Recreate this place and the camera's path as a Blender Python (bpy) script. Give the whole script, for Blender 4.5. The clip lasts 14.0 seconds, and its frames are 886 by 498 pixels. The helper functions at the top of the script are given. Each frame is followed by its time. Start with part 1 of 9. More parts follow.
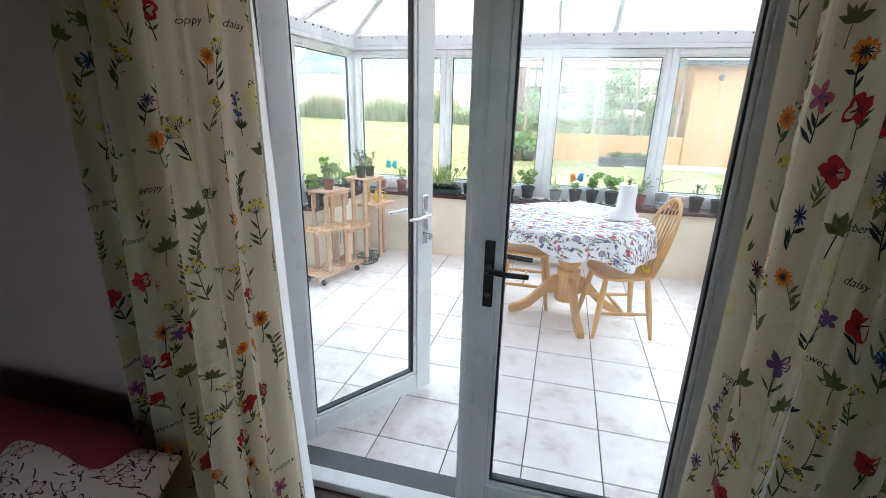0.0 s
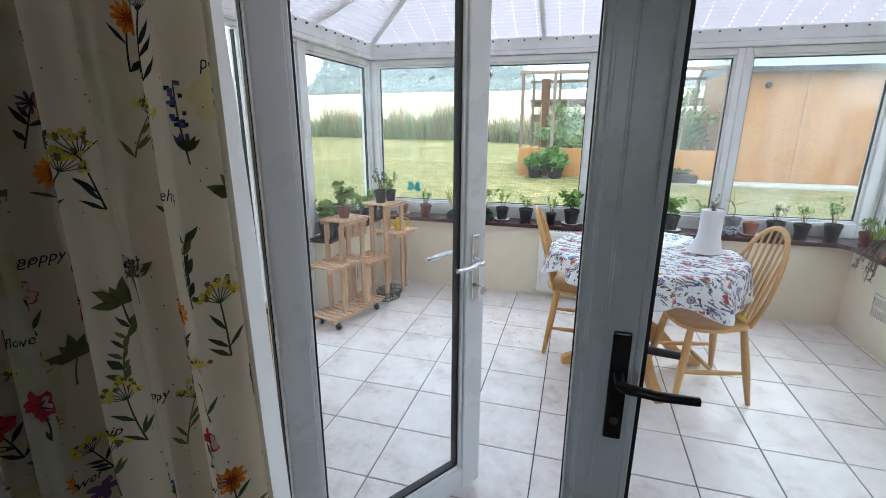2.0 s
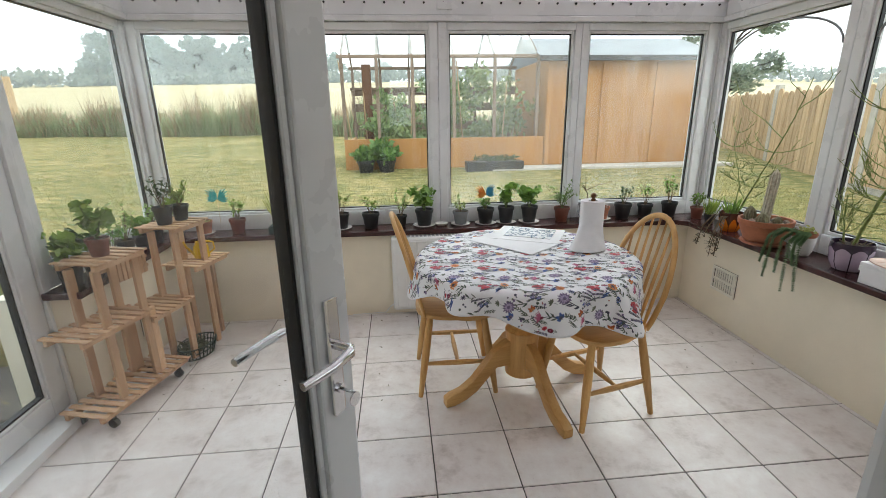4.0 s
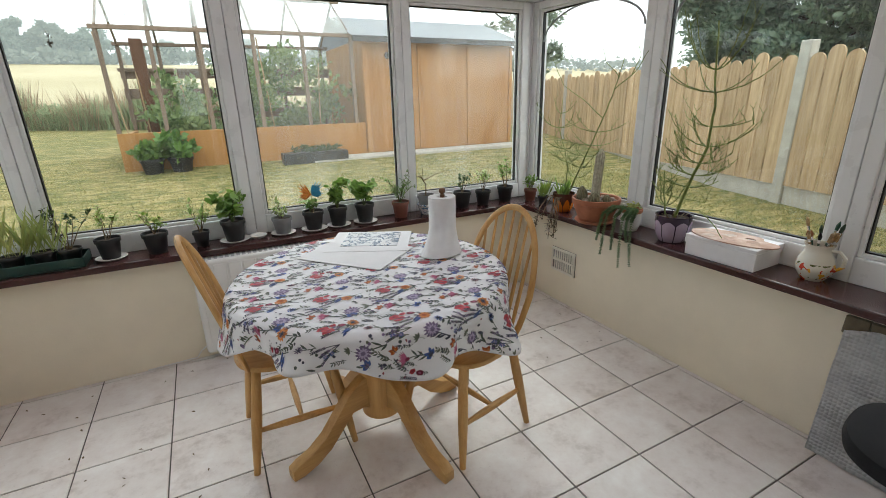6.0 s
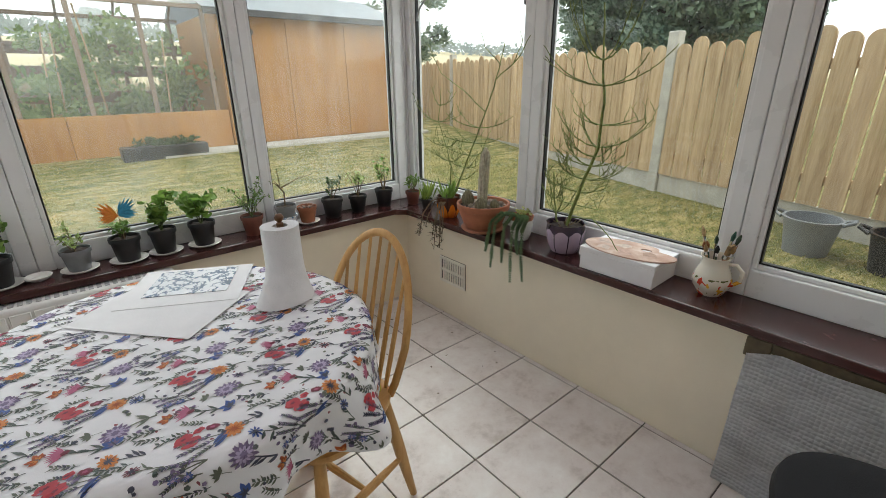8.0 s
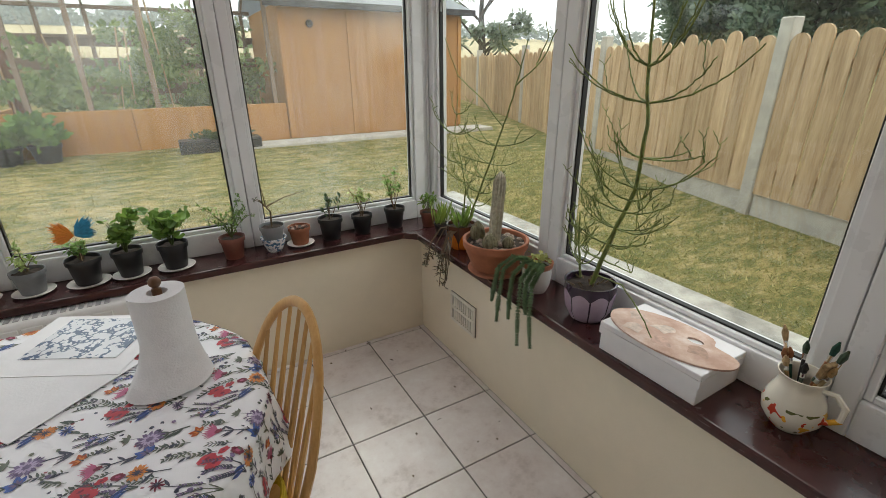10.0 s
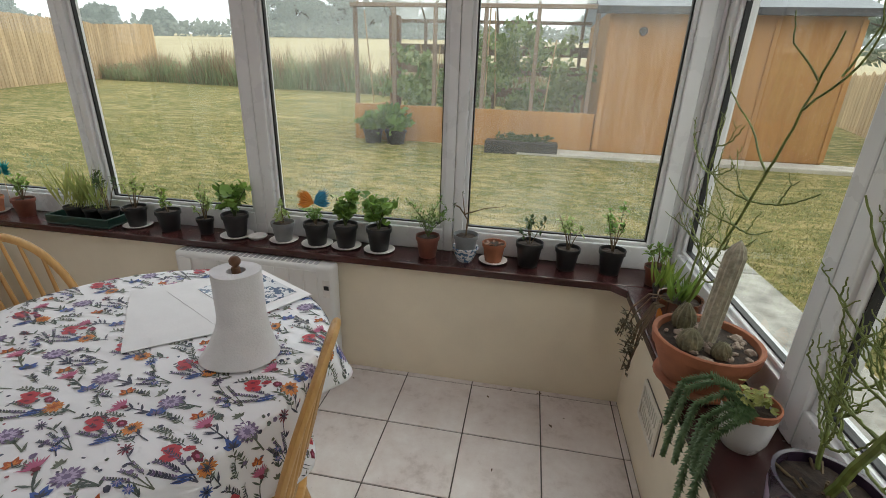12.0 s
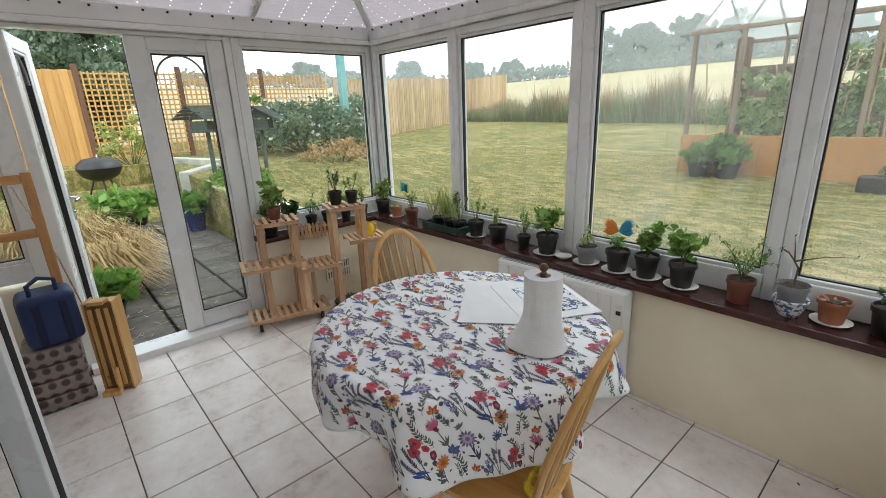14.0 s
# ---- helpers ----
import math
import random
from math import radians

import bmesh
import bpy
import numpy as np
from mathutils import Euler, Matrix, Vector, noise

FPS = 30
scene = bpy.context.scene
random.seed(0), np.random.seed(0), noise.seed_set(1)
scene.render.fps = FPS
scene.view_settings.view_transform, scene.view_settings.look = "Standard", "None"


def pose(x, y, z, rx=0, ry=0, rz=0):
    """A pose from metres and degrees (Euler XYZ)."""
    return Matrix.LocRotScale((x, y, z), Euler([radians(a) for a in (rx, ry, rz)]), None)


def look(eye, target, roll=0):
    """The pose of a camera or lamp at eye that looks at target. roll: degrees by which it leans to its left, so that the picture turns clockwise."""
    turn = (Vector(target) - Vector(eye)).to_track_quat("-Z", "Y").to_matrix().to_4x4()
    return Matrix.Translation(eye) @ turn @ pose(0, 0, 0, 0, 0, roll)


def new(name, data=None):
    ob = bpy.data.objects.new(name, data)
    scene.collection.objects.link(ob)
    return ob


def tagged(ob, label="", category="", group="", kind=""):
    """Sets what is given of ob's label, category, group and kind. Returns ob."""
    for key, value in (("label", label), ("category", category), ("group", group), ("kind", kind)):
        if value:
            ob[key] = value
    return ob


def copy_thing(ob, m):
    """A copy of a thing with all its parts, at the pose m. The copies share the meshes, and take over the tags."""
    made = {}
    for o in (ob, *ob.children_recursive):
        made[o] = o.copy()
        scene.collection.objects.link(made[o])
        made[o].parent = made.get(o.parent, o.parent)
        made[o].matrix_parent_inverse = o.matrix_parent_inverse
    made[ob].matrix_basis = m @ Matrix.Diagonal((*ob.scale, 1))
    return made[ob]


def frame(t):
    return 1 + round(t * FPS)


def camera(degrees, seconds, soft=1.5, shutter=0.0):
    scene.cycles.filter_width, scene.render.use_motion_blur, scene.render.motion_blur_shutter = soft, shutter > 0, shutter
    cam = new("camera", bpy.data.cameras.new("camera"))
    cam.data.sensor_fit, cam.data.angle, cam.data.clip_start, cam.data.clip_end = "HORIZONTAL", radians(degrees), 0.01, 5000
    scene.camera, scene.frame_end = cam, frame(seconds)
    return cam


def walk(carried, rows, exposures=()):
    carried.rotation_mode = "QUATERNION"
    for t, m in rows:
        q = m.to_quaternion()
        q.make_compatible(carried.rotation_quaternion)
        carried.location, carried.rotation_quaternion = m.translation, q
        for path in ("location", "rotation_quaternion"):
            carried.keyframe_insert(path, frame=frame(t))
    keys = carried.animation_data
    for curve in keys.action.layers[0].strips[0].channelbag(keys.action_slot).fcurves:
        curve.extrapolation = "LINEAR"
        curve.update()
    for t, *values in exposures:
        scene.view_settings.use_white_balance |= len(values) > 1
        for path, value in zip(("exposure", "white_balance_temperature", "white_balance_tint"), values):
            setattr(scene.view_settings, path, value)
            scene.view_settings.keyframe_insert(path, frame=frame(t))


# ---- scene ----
cam = camera(88.5, 14.0, soft=0.5)
# the clip's camera starts opened up for the dim room and closes down in the daylight
EXPOSURES = [(0, 2.6, 5550, 0), (1.0, 2.5, 5550, 0), (2.0, 1.87, 5500, 0), (2.5, 1.82, 5650, 0), (3.0, 1.65, 5950, 1), (5.3, 1.15, 6400, 2), (7.0, 1.1, 6450, 2), (10.0, 0.92, 6700, 3), (11.0, 0.7, 6800, 4), (12.0, 0.77, 6600, 3), (13.5, 1.05, 6350, 3), (14.0, 1.04, 6300, 1)]
PATH = [
    (0, (-0.079, 0.158, 1.48), (-0.554, 2.004, 0.873), 1.3),
    (0.5, (-0.104, 0.203, 1.484), (-0.623, 2.047, 0.909), 1.7),
    (1, (-0.183, 0.342, 1.484), (-0.723, 2.186, 0.93), 1.0),
    (1.5, (-0.294, 0.506, 1.471), (-0.844, 2.352, 0.933), 0.6),
    (2, (-0.373, 0.676, 1.449), (-0.91, 2.526, 0.91), 0.2),
    (2.5, (-0.45, 0.877, 1.441), (-0.906, 2.749, 0.904), 0.0),
    (3, (-0.525, 1.066, 1.421), (-0.77, 2.976, 0.882), 0.3),
    (3.2, (-0.557, 1.143, 1.418), (-0.702, 3.063, 0.874), -0.0),
    (5.3, (-0.544, 1.627, 1.346), (0.054, 3.43, 0.72), -0.4),
    (5.5, (-0.522, 1.657, 1.351), (0.148, 3.433, 0.722), -0.3),
    (6, (-0.469, 1.84, 1.369), (0.397, 3.528, 0.735), -1.4),
    (6.5, (-0.437, 1.991, 1.397), (0.56, 3.6, 0.753), -2.6),
    (7, (-0.354, 2.058, 1.399), (0.778, 3.562, 0.723), -1.4),
    (7.5, (-0.21, 2.102, 1.395), (1.001, 3.535, 0.701), -0.6),
    (7.7, (-0.165, 2.122, 1.393), (1.055, 3.543, 0.689), -0.7),
    (9.8, (0.394, 2.312, 1.456), (1.344, 3.909, 0.718), 0.1),
    (10, (0.476, 2.337, 1.457), (1.402, 3.946, 0.713), -0.4),
    (10.5, (0.631, 2.431, 1.436), (1.518, 4.06, 0.688), -0.6),
    (11, (0.786, 2.543, 1.433), (1.501, 4.259, 0.695), 0.2),
    (11.5, (0.875, 2.577, 1.444), (1.145, 4.417, 0.707), -1.8),
    (12, (1.031, 2.579, 1.439), (0.711, 4.418, 0.721), 2.0),
    (12.5, (1.099, 2.53, 1.465), (0.366, 4.239, 0.729), 1.7),
    (13, (1.088, 2.485, 1.468), (0.043, 4.034, 0.756), -1.3),
    (13.5, (1.104, 2.423, 1.465), (-0.153, 3.828, 0.797), -1.5),
    (13.6, (1.112, 2.431, 1.459), (-0.19, 3.801, 0.805), -1.6),
    (14, (1.135, 2.411, 1.47), (-0.303, 3.669, 0.88), -2.2),
]
walk(cam, [(t, look(eye, target, roll)) for t, eye, target, roll in PATH], EXPOSURES)

# ---- world and light: a bright overcast day ----
world = bpy.data.worlds.new("overcast")
scene.world = world
world.use_nodes = True
wn, wl = world.node_tree.nodes, world.node_tree.links
sky = wn.new("ShaderNodeTexSky")
sky.sky_type, sky.sun_disc = "NISHITA", False
sky.sun_elevation, sky.sun_rotation = radians(48), radians(150)
sky.air_density, sky.dust_density, sky.ozone_density = 1.0, 4.0, 1.0
cloud = wn.new("ShaderNodeMix")
cloud.data_type = "RGBA"
cloud.inputs[0].default_value = 0.8
cloud.inputs[7].default_value = (8.6, 8.9, 9.4, 1)
wl.new(sky.outputs[0], cloud.inputs[6])
wl.new(cloud.outputs[2], wn["Background"].inputs[0])
wn["Background"].inputs[1].default_value = 0.15
sun_data = bpy.data.lights.new("sun", "SUN")
sun_data.energy, sun_data.angle, sun_data.color = 0.85, radians(40), (1.0, 0.97, 0.92)
sun = new("sun", sun_data)
sun.matrix_world = pose(0, 0, 20, 40, 0, 150)
# added fill lamp in an assumed, unseen rear window of the living room
room_fill = bpy.data.lights.new("living_room_window_light", "AREA")
room_fill.shape, room_fill.size, room_fill.size_y, room_fill.energy, room_fill.color = "RECTANGLE", 0.95, 1.15, 0.3, (1.0, 0.98, 0.96)
new("living_room_window_light", room_fill).matrix_world = pose(-0.2, -2.62, 1.5, 90, 0, 0)


# ---- small tools ----
def obj(name, bm, mat, parent=None, label="", smooth=False):
    """Turns a bmesh into one mesh object under a parent."""
    bmesh.ops.recalc_face_normals(bm, faces=bm.faces)
    me = bpy.data.meshes.new(name)
    bm.to_mesh(me)
    bm.free()
    for m in (mat if isinstance(mat, (list, tuple)) else [mat]):
        me.materials.append(m)
    if smooth:
        for p in me.polygons:
            p.use_smooth = True
        me.set_sharp_from_angle(angle=radians(40))
    ob = new(name, me)
    if parent:
        ob.parent = parent
    if label:
        ob["label"] = label
    return ob


part = obj


def empty(name, m=None):
    ob = new(name)
    ob.empty_display_size = 0.05
    if m is not None:
        ob.matrix_basis = m
    return ob


def box(bm, x0, x1, y0, y1, z0, z1, bevel=0.0, m=None, segments=1):
    r = bmesh.ops.create_cube(bm, size=1.0)
    vs = r["verts"]
    for v in vs:
        v.co = Vector((x0 + (v.co.x + 0.5) * (x1 - x0), y0 + (v.co.y + 0.5) * (y1 - y0), z0 + (v.co.z + 0.5) * (z1 - z0)))
    if bevel > 0:
        es = list({e for v in vs for e in v.link_edges})
        r2 = bmesh.ops.bevel(bm, geom=es, offset=bevel, segments=segments, affect="EDGES", profile=0.6)
        vs = list({v for f in r2["faces"] for v in f.verts} | {v for v in vs if v.is_valid})
    if m is not None:
        bmesh.ops.transform(bm, matrix=m, verts=vs)
    return vs


def ring(bm, c, r, seg, u, w):
    return [bm.verts.new(c + u * (r * math.cos(2 * math.pi * k / seg)) + w * (r * math.sin(2 * math.pi * k / seg))) for k in range(seg)]


def tube(bm, pts, radii, seg=8, caps=True):
    """A round rod along points, with a radius for each."""
    pts = [Vector(p) for p in pts]
    if not isinstance(radii, (list, tuple)):
        radii = [radii] * len(pts)
    rings = []
    u = None
    for k, p in enumerate(pts):
        d = (pts[min(k + 1, len(pts) - 1)] - pts[max(k - 1, 0)]).normalized()
        if u is None:
            u = d.orthogonal().normalized()
        else:
            u = (u - d * u.dot(d))
            u = u.normalized() if u.length > 1e-6 else d.orthogonal().normalized()
        rings.append(ring(bm, p, radii[k], seg, u, d.cross(u)))
    for a, b in zip(rings, rings[1:]):
        for k in range(seg):
            bm.faces.new((a[k], a[(k + 1) % seg], b[(k + 1) % seg], b[k]))
    if caps and seg > 2:
        bm.faces.new(rings[0][::-1])
        bm.faces.new(rings[-1])


def lathe(bm, profile, seg=24, c=(0, 0, 0), bottom=True, top=False):
    """Turns a profile of (radius, height) round the z axis."""
    rings = [ring(bm, Vector((c[0], c[1], c[2] + z)), r, seg, Vector((1, 0, 0)), Vector((0, 1, 0))) for r, z in profile]
    for a, b in zip(rings, rings[1:]):
        for k in range(seg):
            bm.faces.new((a[k], a[(k + 1) % seg], b[(k + 1) % seg], b[k]))
    if bottom:
        bm.faces.new(rings[0][::-1])
    if top:
        bm.faces.new(rings[-1])


def sheet(bm, fn, nu, nv):
    """A grid sheet from a function of two numbers from 0 to 1."""
    g = [[bm.verts.new(fn(i / nu, j / nv)) for j in range(nv + 1)] for i in range(nu + 1)]
    for i in range(nu):
        for j in range(nv):
            bm.faces.new((g[i][j], g[i + 1][j], g[i + 1][j + 1], g[i][j + 1]))
    return g


# ---- materials ----
class Nodes:
    """A short way to write node trees."""

    def __init__(self, name):
        self.mat = bpy.data.materials.new(name)
        self.mat.use_nodes = True
        self.tree = self.mat.node_tree
        self.n, self.l = self.tree.nodes, self.tree.links
        self.b = self.n["Principled BSDF"]

    def put(self, value, socket):
        if isinstance(value, bpy.types.NodeSocket):
            self.l.new(value, socket)
        elif isinstance(value, (tuple, list)) and len(value) == 3 and socket.type == "RGBA":
            socket.default_value = (*value, 1)
        else:
            socket.default_value = value

    def math(self, op, a, b=0.0, c=0.0):
        n = self.n.new("ShaderNodeMath")
        n.operation = op
        for k, v in enumerate((a, b, c)):
            self.put(v, n.inputs[k])
        return n.outputs[0]

    def vmath(self, op, a, b=(0, 0, 0)):
        n = self.n.new("ShaderNodeVectorMath")
        n.operation = op
        self.put(a, n.inputs[0])
        self.put(b, n.inputs[1])
        return n.outputs[0]

    def coord(self, kind="Object"):
        return self.n.new("ShaderNodeTexCoord").outputs[kind]

    def noise(self, scale, detail=4.0, rough=0.55, vec=None, kind="Fac"):
        n = self.n.new("ShaderNodeTexNoise")
        n.inputs["Scale"].default_value, n.inputs["Detail"].default_value, n.inputs["Roughness"].default_value = scale, detail, rough
        if vec is not None:
            self.l.new(vec, n.inputs["Vector"])
        return n.outputs[kind]

    def stretch(self, vec, scale, rot=(0, 0, 0)):
        n = self.n.new("ShaderNodeMapping")
        self.put(vec, n.inputs["Vector"])
        n.inputs["Scale"].default_value = scale
        n.inputs["Rotation"].default_value = rot
        return n.outputs[0]

    def ramp(self, fac, stops, mode="LINEAR"):
        n = self.n.new("ShaderNodeValToRGB")
        n.color_ramp.interpolation = mode
        e = n.color_ramp.elements
        while len(e) < len(stops):
            e.new(0.5)
        for k, (p, c) in enumerate(stops):
            e[k].position = p
            e[k].color = (*c, 1) if len(c) == 3 else c
        self.put(fac, n.inputs[0])
        return n.outputs[0]

    def mix(self, fac, a, b, blend="MIX"):
        n = self.n.new("ShaderNodeMix")
        n.data_type, n.blend_type = "RGBA", blend
        self.put(fac, n.inputs[0])
        self.put(a, n.inputs[6])
        self.put(b, n.inputs[7])
        return n.outputs[2]

    def bump(self, height, strength=0.3, distance=0.01):
        n = self.n.new("ShaderNodeBump")
        n.inputs["Strength"].default_value, n.inputs["Distance"].default_value = strength, distance
        self.l.new(height, n.inputs["Height"])
        self.l.new(n.outputs[0], self.b.inputs["Normal"])

    def done(self, color=None, rough=0.5, metal=0.0, **more):
        if color is not None:
            self.put(color, self.b.inputs["Base Color"])
        self.put(rough, self.b.inputs["Roughness"])
        self.put(metal, self.b.inputs["Metallic"])
        for k, v in more.items():
            self.put(v, self.b.inputs[k.replace("_", " ")])
        return self.mat


def painted(name, base, rough=0.5, vary=0.12, scale=9.0, bump=0.15, fine=160.0, metal=0.0, **more):
    """A plain surface with two scales of variation and a fine relief."""
    m = Nodes(name)
    v = m.coord()
    big = m.noise(scale, 5, 0.6, v)
    small = m.noise(fine, 3, 0.5, v)
    dark = tuple(c * (1 - vary * 1.6) for c in base)
    light = tuple(min(1.0, c * (1 + vary * 0.7)) for c in base)
    col = m.ramp(big, [(0.3, dark), (0.7, light)])
    col = m.mix(m.math("MULTIPLY", small, 0.25 * vary * 4), col, dark)
    m.bump(m.math("ADD", small, m.math("MULTIPLY", big, 0.5)), bump, 0.002)
    r = m.math("ADD", m.math("MULTIPLY", big, 0.2), max(0.03, rough - 0.1))
    return m.done(col, r, metal, **more)


def wood(name, dark, light, rough=0.4, along=(1, 1, 12), grain=1.0, bump=0.15, axis_rings=14.0):
    """Timber with streaks along z of the object, or along another axis."""
    m = Nodes(name)
    rnd = m.n.new("ShaderNodeObjectInfo").outputs["Random"]
    v = m.vmath("ADD", m.coord(), m.vmath("SCALE", (7, 3, 5)))
    off = m.n.new("ShaderNodeCombineXYZ")
    m.put(m.math("MULTIPLY", rnd, 13.0), off.inputs[0])
    m.put(m.math("MULTIPLY", rnd, 7.0), off.inputs[1])
    v = m.vmath("ADD", v, off.outputs[0])
    s = m.stretch(v, tuple(axis_rings * grain / a for a in along))
    streak = m.noise(2.0, 6, 0.6, s)
    fine = m.noise(12.0, 4, 0.6, s)
    blot = m.noise(4.0, 3, 0.5, v)
    col = m.ramp(m.math("ADD", m.math("MULTIPLY", streak, 0.7), m.math("MULTIPLY", fine, 0.3)), [(0.35, dark), (0.65, light)])
    col = m.mix(m.math("MULTIPLY", blot, 0.35), col, dark)
    tone = m.math("ADD", m.math("MULTIPLY", rnd, 0.3), 0.85)
    hs = m.n.new("ShaderNodeHueSaturation")
    m.put(col, hs.inputs["Color"])
    m.put(tone, hs.inputs["Value"])
    m.bump(m.math("ADD", streak, fine), bump, 0.0015)
    return m.done(hs.outputs[0], m.math("ADD", m.math("MULTIPLY", fine, 0.2), rough - 0.08))


def glass(name, haze_film=0.0, tint=(0.8, 0.82, 0.815, 1)):
    """Clear window glass; a blotchy film fogs sealed units and imitates hazy reflection on doors."""
    m = Nodes(name)
    out = m.n["Material Output"]
    clear = m.n.new("ShaderNodeBsdfTransparent")
    clear.inputs[0].default_value = tint
    gloss = m.n.new("ShaderNodeBsdfGlossy")
    gloss.inputs["Roughness"].default_value = 0.02
    lw = m.n.new("ShaderNodeLayerWeight")
    fres = m.math("ADD", m.math("MULTIPLY", m.math("POWER", lw.outputs["Facing"], 4.0), 0.75), 0.055)
    mx = m.n.new("ShaderNodeMixShader")
    m.l.new(fres, mx.inputs[0])
    m.l.new(clear.outputs[0], mx.inputs[1])
    m.l.new(gloss.outputs[0], mx.inputs[2])
    film = m.n.new("ShaderNodeBsdfTranslucent")
    film.inputs[0].default_value = (0.9, 0.9, 0.9, 1)
    v = m.coord()
    streaks = m.noise(4.0, 5, 0.55, m.stretch(v, (1.2, 1.2, 0.7)))
    blobs = m.noise(1.6, 3, 0.5, v)
    f = m.ramp(m.math("ADD", m.math("MULTIPLY", streaks, 0.45), m.math("MULTIPLY", blobs, 0.55)), [(0.36, (0, 0, 0)), (0.66, (1, 1, 1))])
    f = m.math("ADD", m.math("MULTIPLY", f, haze_film), 0.012)
    mx2 = m.n.new("ShaderNodeMixShader")
    m.l.new(f, mx2.inputs[0])
    m.l.new(mx.outputs[0], mx2.inputs[1])
    m.l.new(film.outputs[0], mx2.inputs[2])
    m.l.new(mx2.outputs[0], out.inputs[0])
    m.n.remove(m.b)
    return m.mat


def motif(m, uv, scale, radius, petals, elong, colors, share, shift, jitter=0.9, depth=0.35, core=None):
    """Scattered printed motifs: one in a share of the cells, turned at random. Gives a mask and a colour."""
    v = m.n.new("ShaderNodeTexVoronoi")
    v.voronoi_dimensions = "2D"
    v.inputs["Scale"].default_value = 1.0
    v.inputs["Randomness"].default_value = jitter
    p = m.vmath("ADD", m.vmath("MULTIPLY", uv, (scale, scale, 0)), (shift, shift * 1.7, 0))
    m.l.new(p, v.inputs["Vector"])
    d = m.vmath("SUBTRACT", p, v.outputs["Position"])
    rnd = m.n.new("ShaderNodeSeparateColor")
    m.l.new(v.outputs["Color"], rnd.inputs[0])
    turn = m.n.new("ShaderNodeVectorRotate")
    turn.rotation_type = "Z_AXIS"
    m.l.new(d, turn.inputs["Vector"])
    m.l.new(m.math("MULTIPLY", rnd.outputs[0], 6.283), turn.inputs["Angle"])
    q = m.vmath("MULTIPLY", turn.outputs[0], (1.0, elong, 0))
    xyz = m.n.new("ShaderNodeSeparateXYZ")
    m.l.new(q, xyz.inputs[0])
    ang = m.math("ARCTAN2", xyz.outputs[1], xyz.outputs[0])
    ln = m.n.new("ShaderNodeVectorMath")
    ln.operation = "LENGTH"
    m.l.new(q, ln.inputs[0])
    edge = m.math("MULTIPLY", m.math("ADD", m.math("MULTIPLY", m.math("ABSOLUTE", m.math("SINE", m.math("MULTIPLY", ang, petals / 2.0))), depth), 1 - depth), radius)
    inside = m.math("LESS_THAN", ln.outputs["Value"], edge)
    chosen = m.math("LESS_THAN", rnd.outputs[1], share)
    mask = m.math("MULTIPLY", inside, chosen)
    col = m.ramp(rnd.outputs[2], [(k / len(colors), c) for k, c in enumerate(colors)], "CONSTANT")
    shade = m.math("DIVIDE", ln.outputs["Value"], radius)
    col = m.mix(m.math("MULTIPLY", shade, 0.55), col, (0.9, 0.85, 0.85), "MULTIPLY")
    if core is not None:
        col = m.mix(m.math("LESS_THAN", ln.outputs["Value"], radius * 0.3), col, core)
    return mask, col


def print_cloth(name, ground, layers, rough=0.85, weave=900.0, see_through=0.0):
    """Cloth printed with layers of motifs, laid out by the mesh's own flat coordinates."""
    m = Nodes(name)
    uv = m.coord("UV")
    wob = m.n.new("ShaderNodeTexNoise")
    wob.inputs["Scale"].default_value = 60.0
    m.l.new(uv, wob.inputs["Vector"])
    uvw = m.vmath("ADD", uv, m.vmath("MULTIPLY", m.vmath("SUBTRACT", wob.outputs["Color"], (0.5, 0.5, 0.5)), (0.012, 0.012, 0)))
    soil = m.noise(6.0, 4, 0.6, uv)
    col = m.mix(m.math("MULTIPLY", soil, 0.25), ground, tuple(c * 0.85 for c in ground))
    for lay in layers:
        mask, c = motif(m, uvw, **lay)
        col = m.mix(mask, col, c)
    m.bump(m.math("ADD", m.noise(weave, 2, 0.5, uv), m.math("MULTIPLY", m.noise(40.0, 3, 0.5, uv), 0.7)), 0.2, 0.002)
    mat = m.done(col, rough)
    if see_through > 0:
        out = m.n["Material Output"]
        tr = m.n.new("ShaderNodeBsdfTranslucent")
        m.l.new(col, tr.inputs[0])
        mx = m.n.new("ShaderNodeMixShader")
        mx.inputs[0].default_value = see_through
        m.l.new(m.b.outputs[0], mx.inputs[1])
        m.l.new(tr.outputs[0], mx.inputs[2])
        m.l.new(mx.outputs[0], out.inputs[0])
    return mat


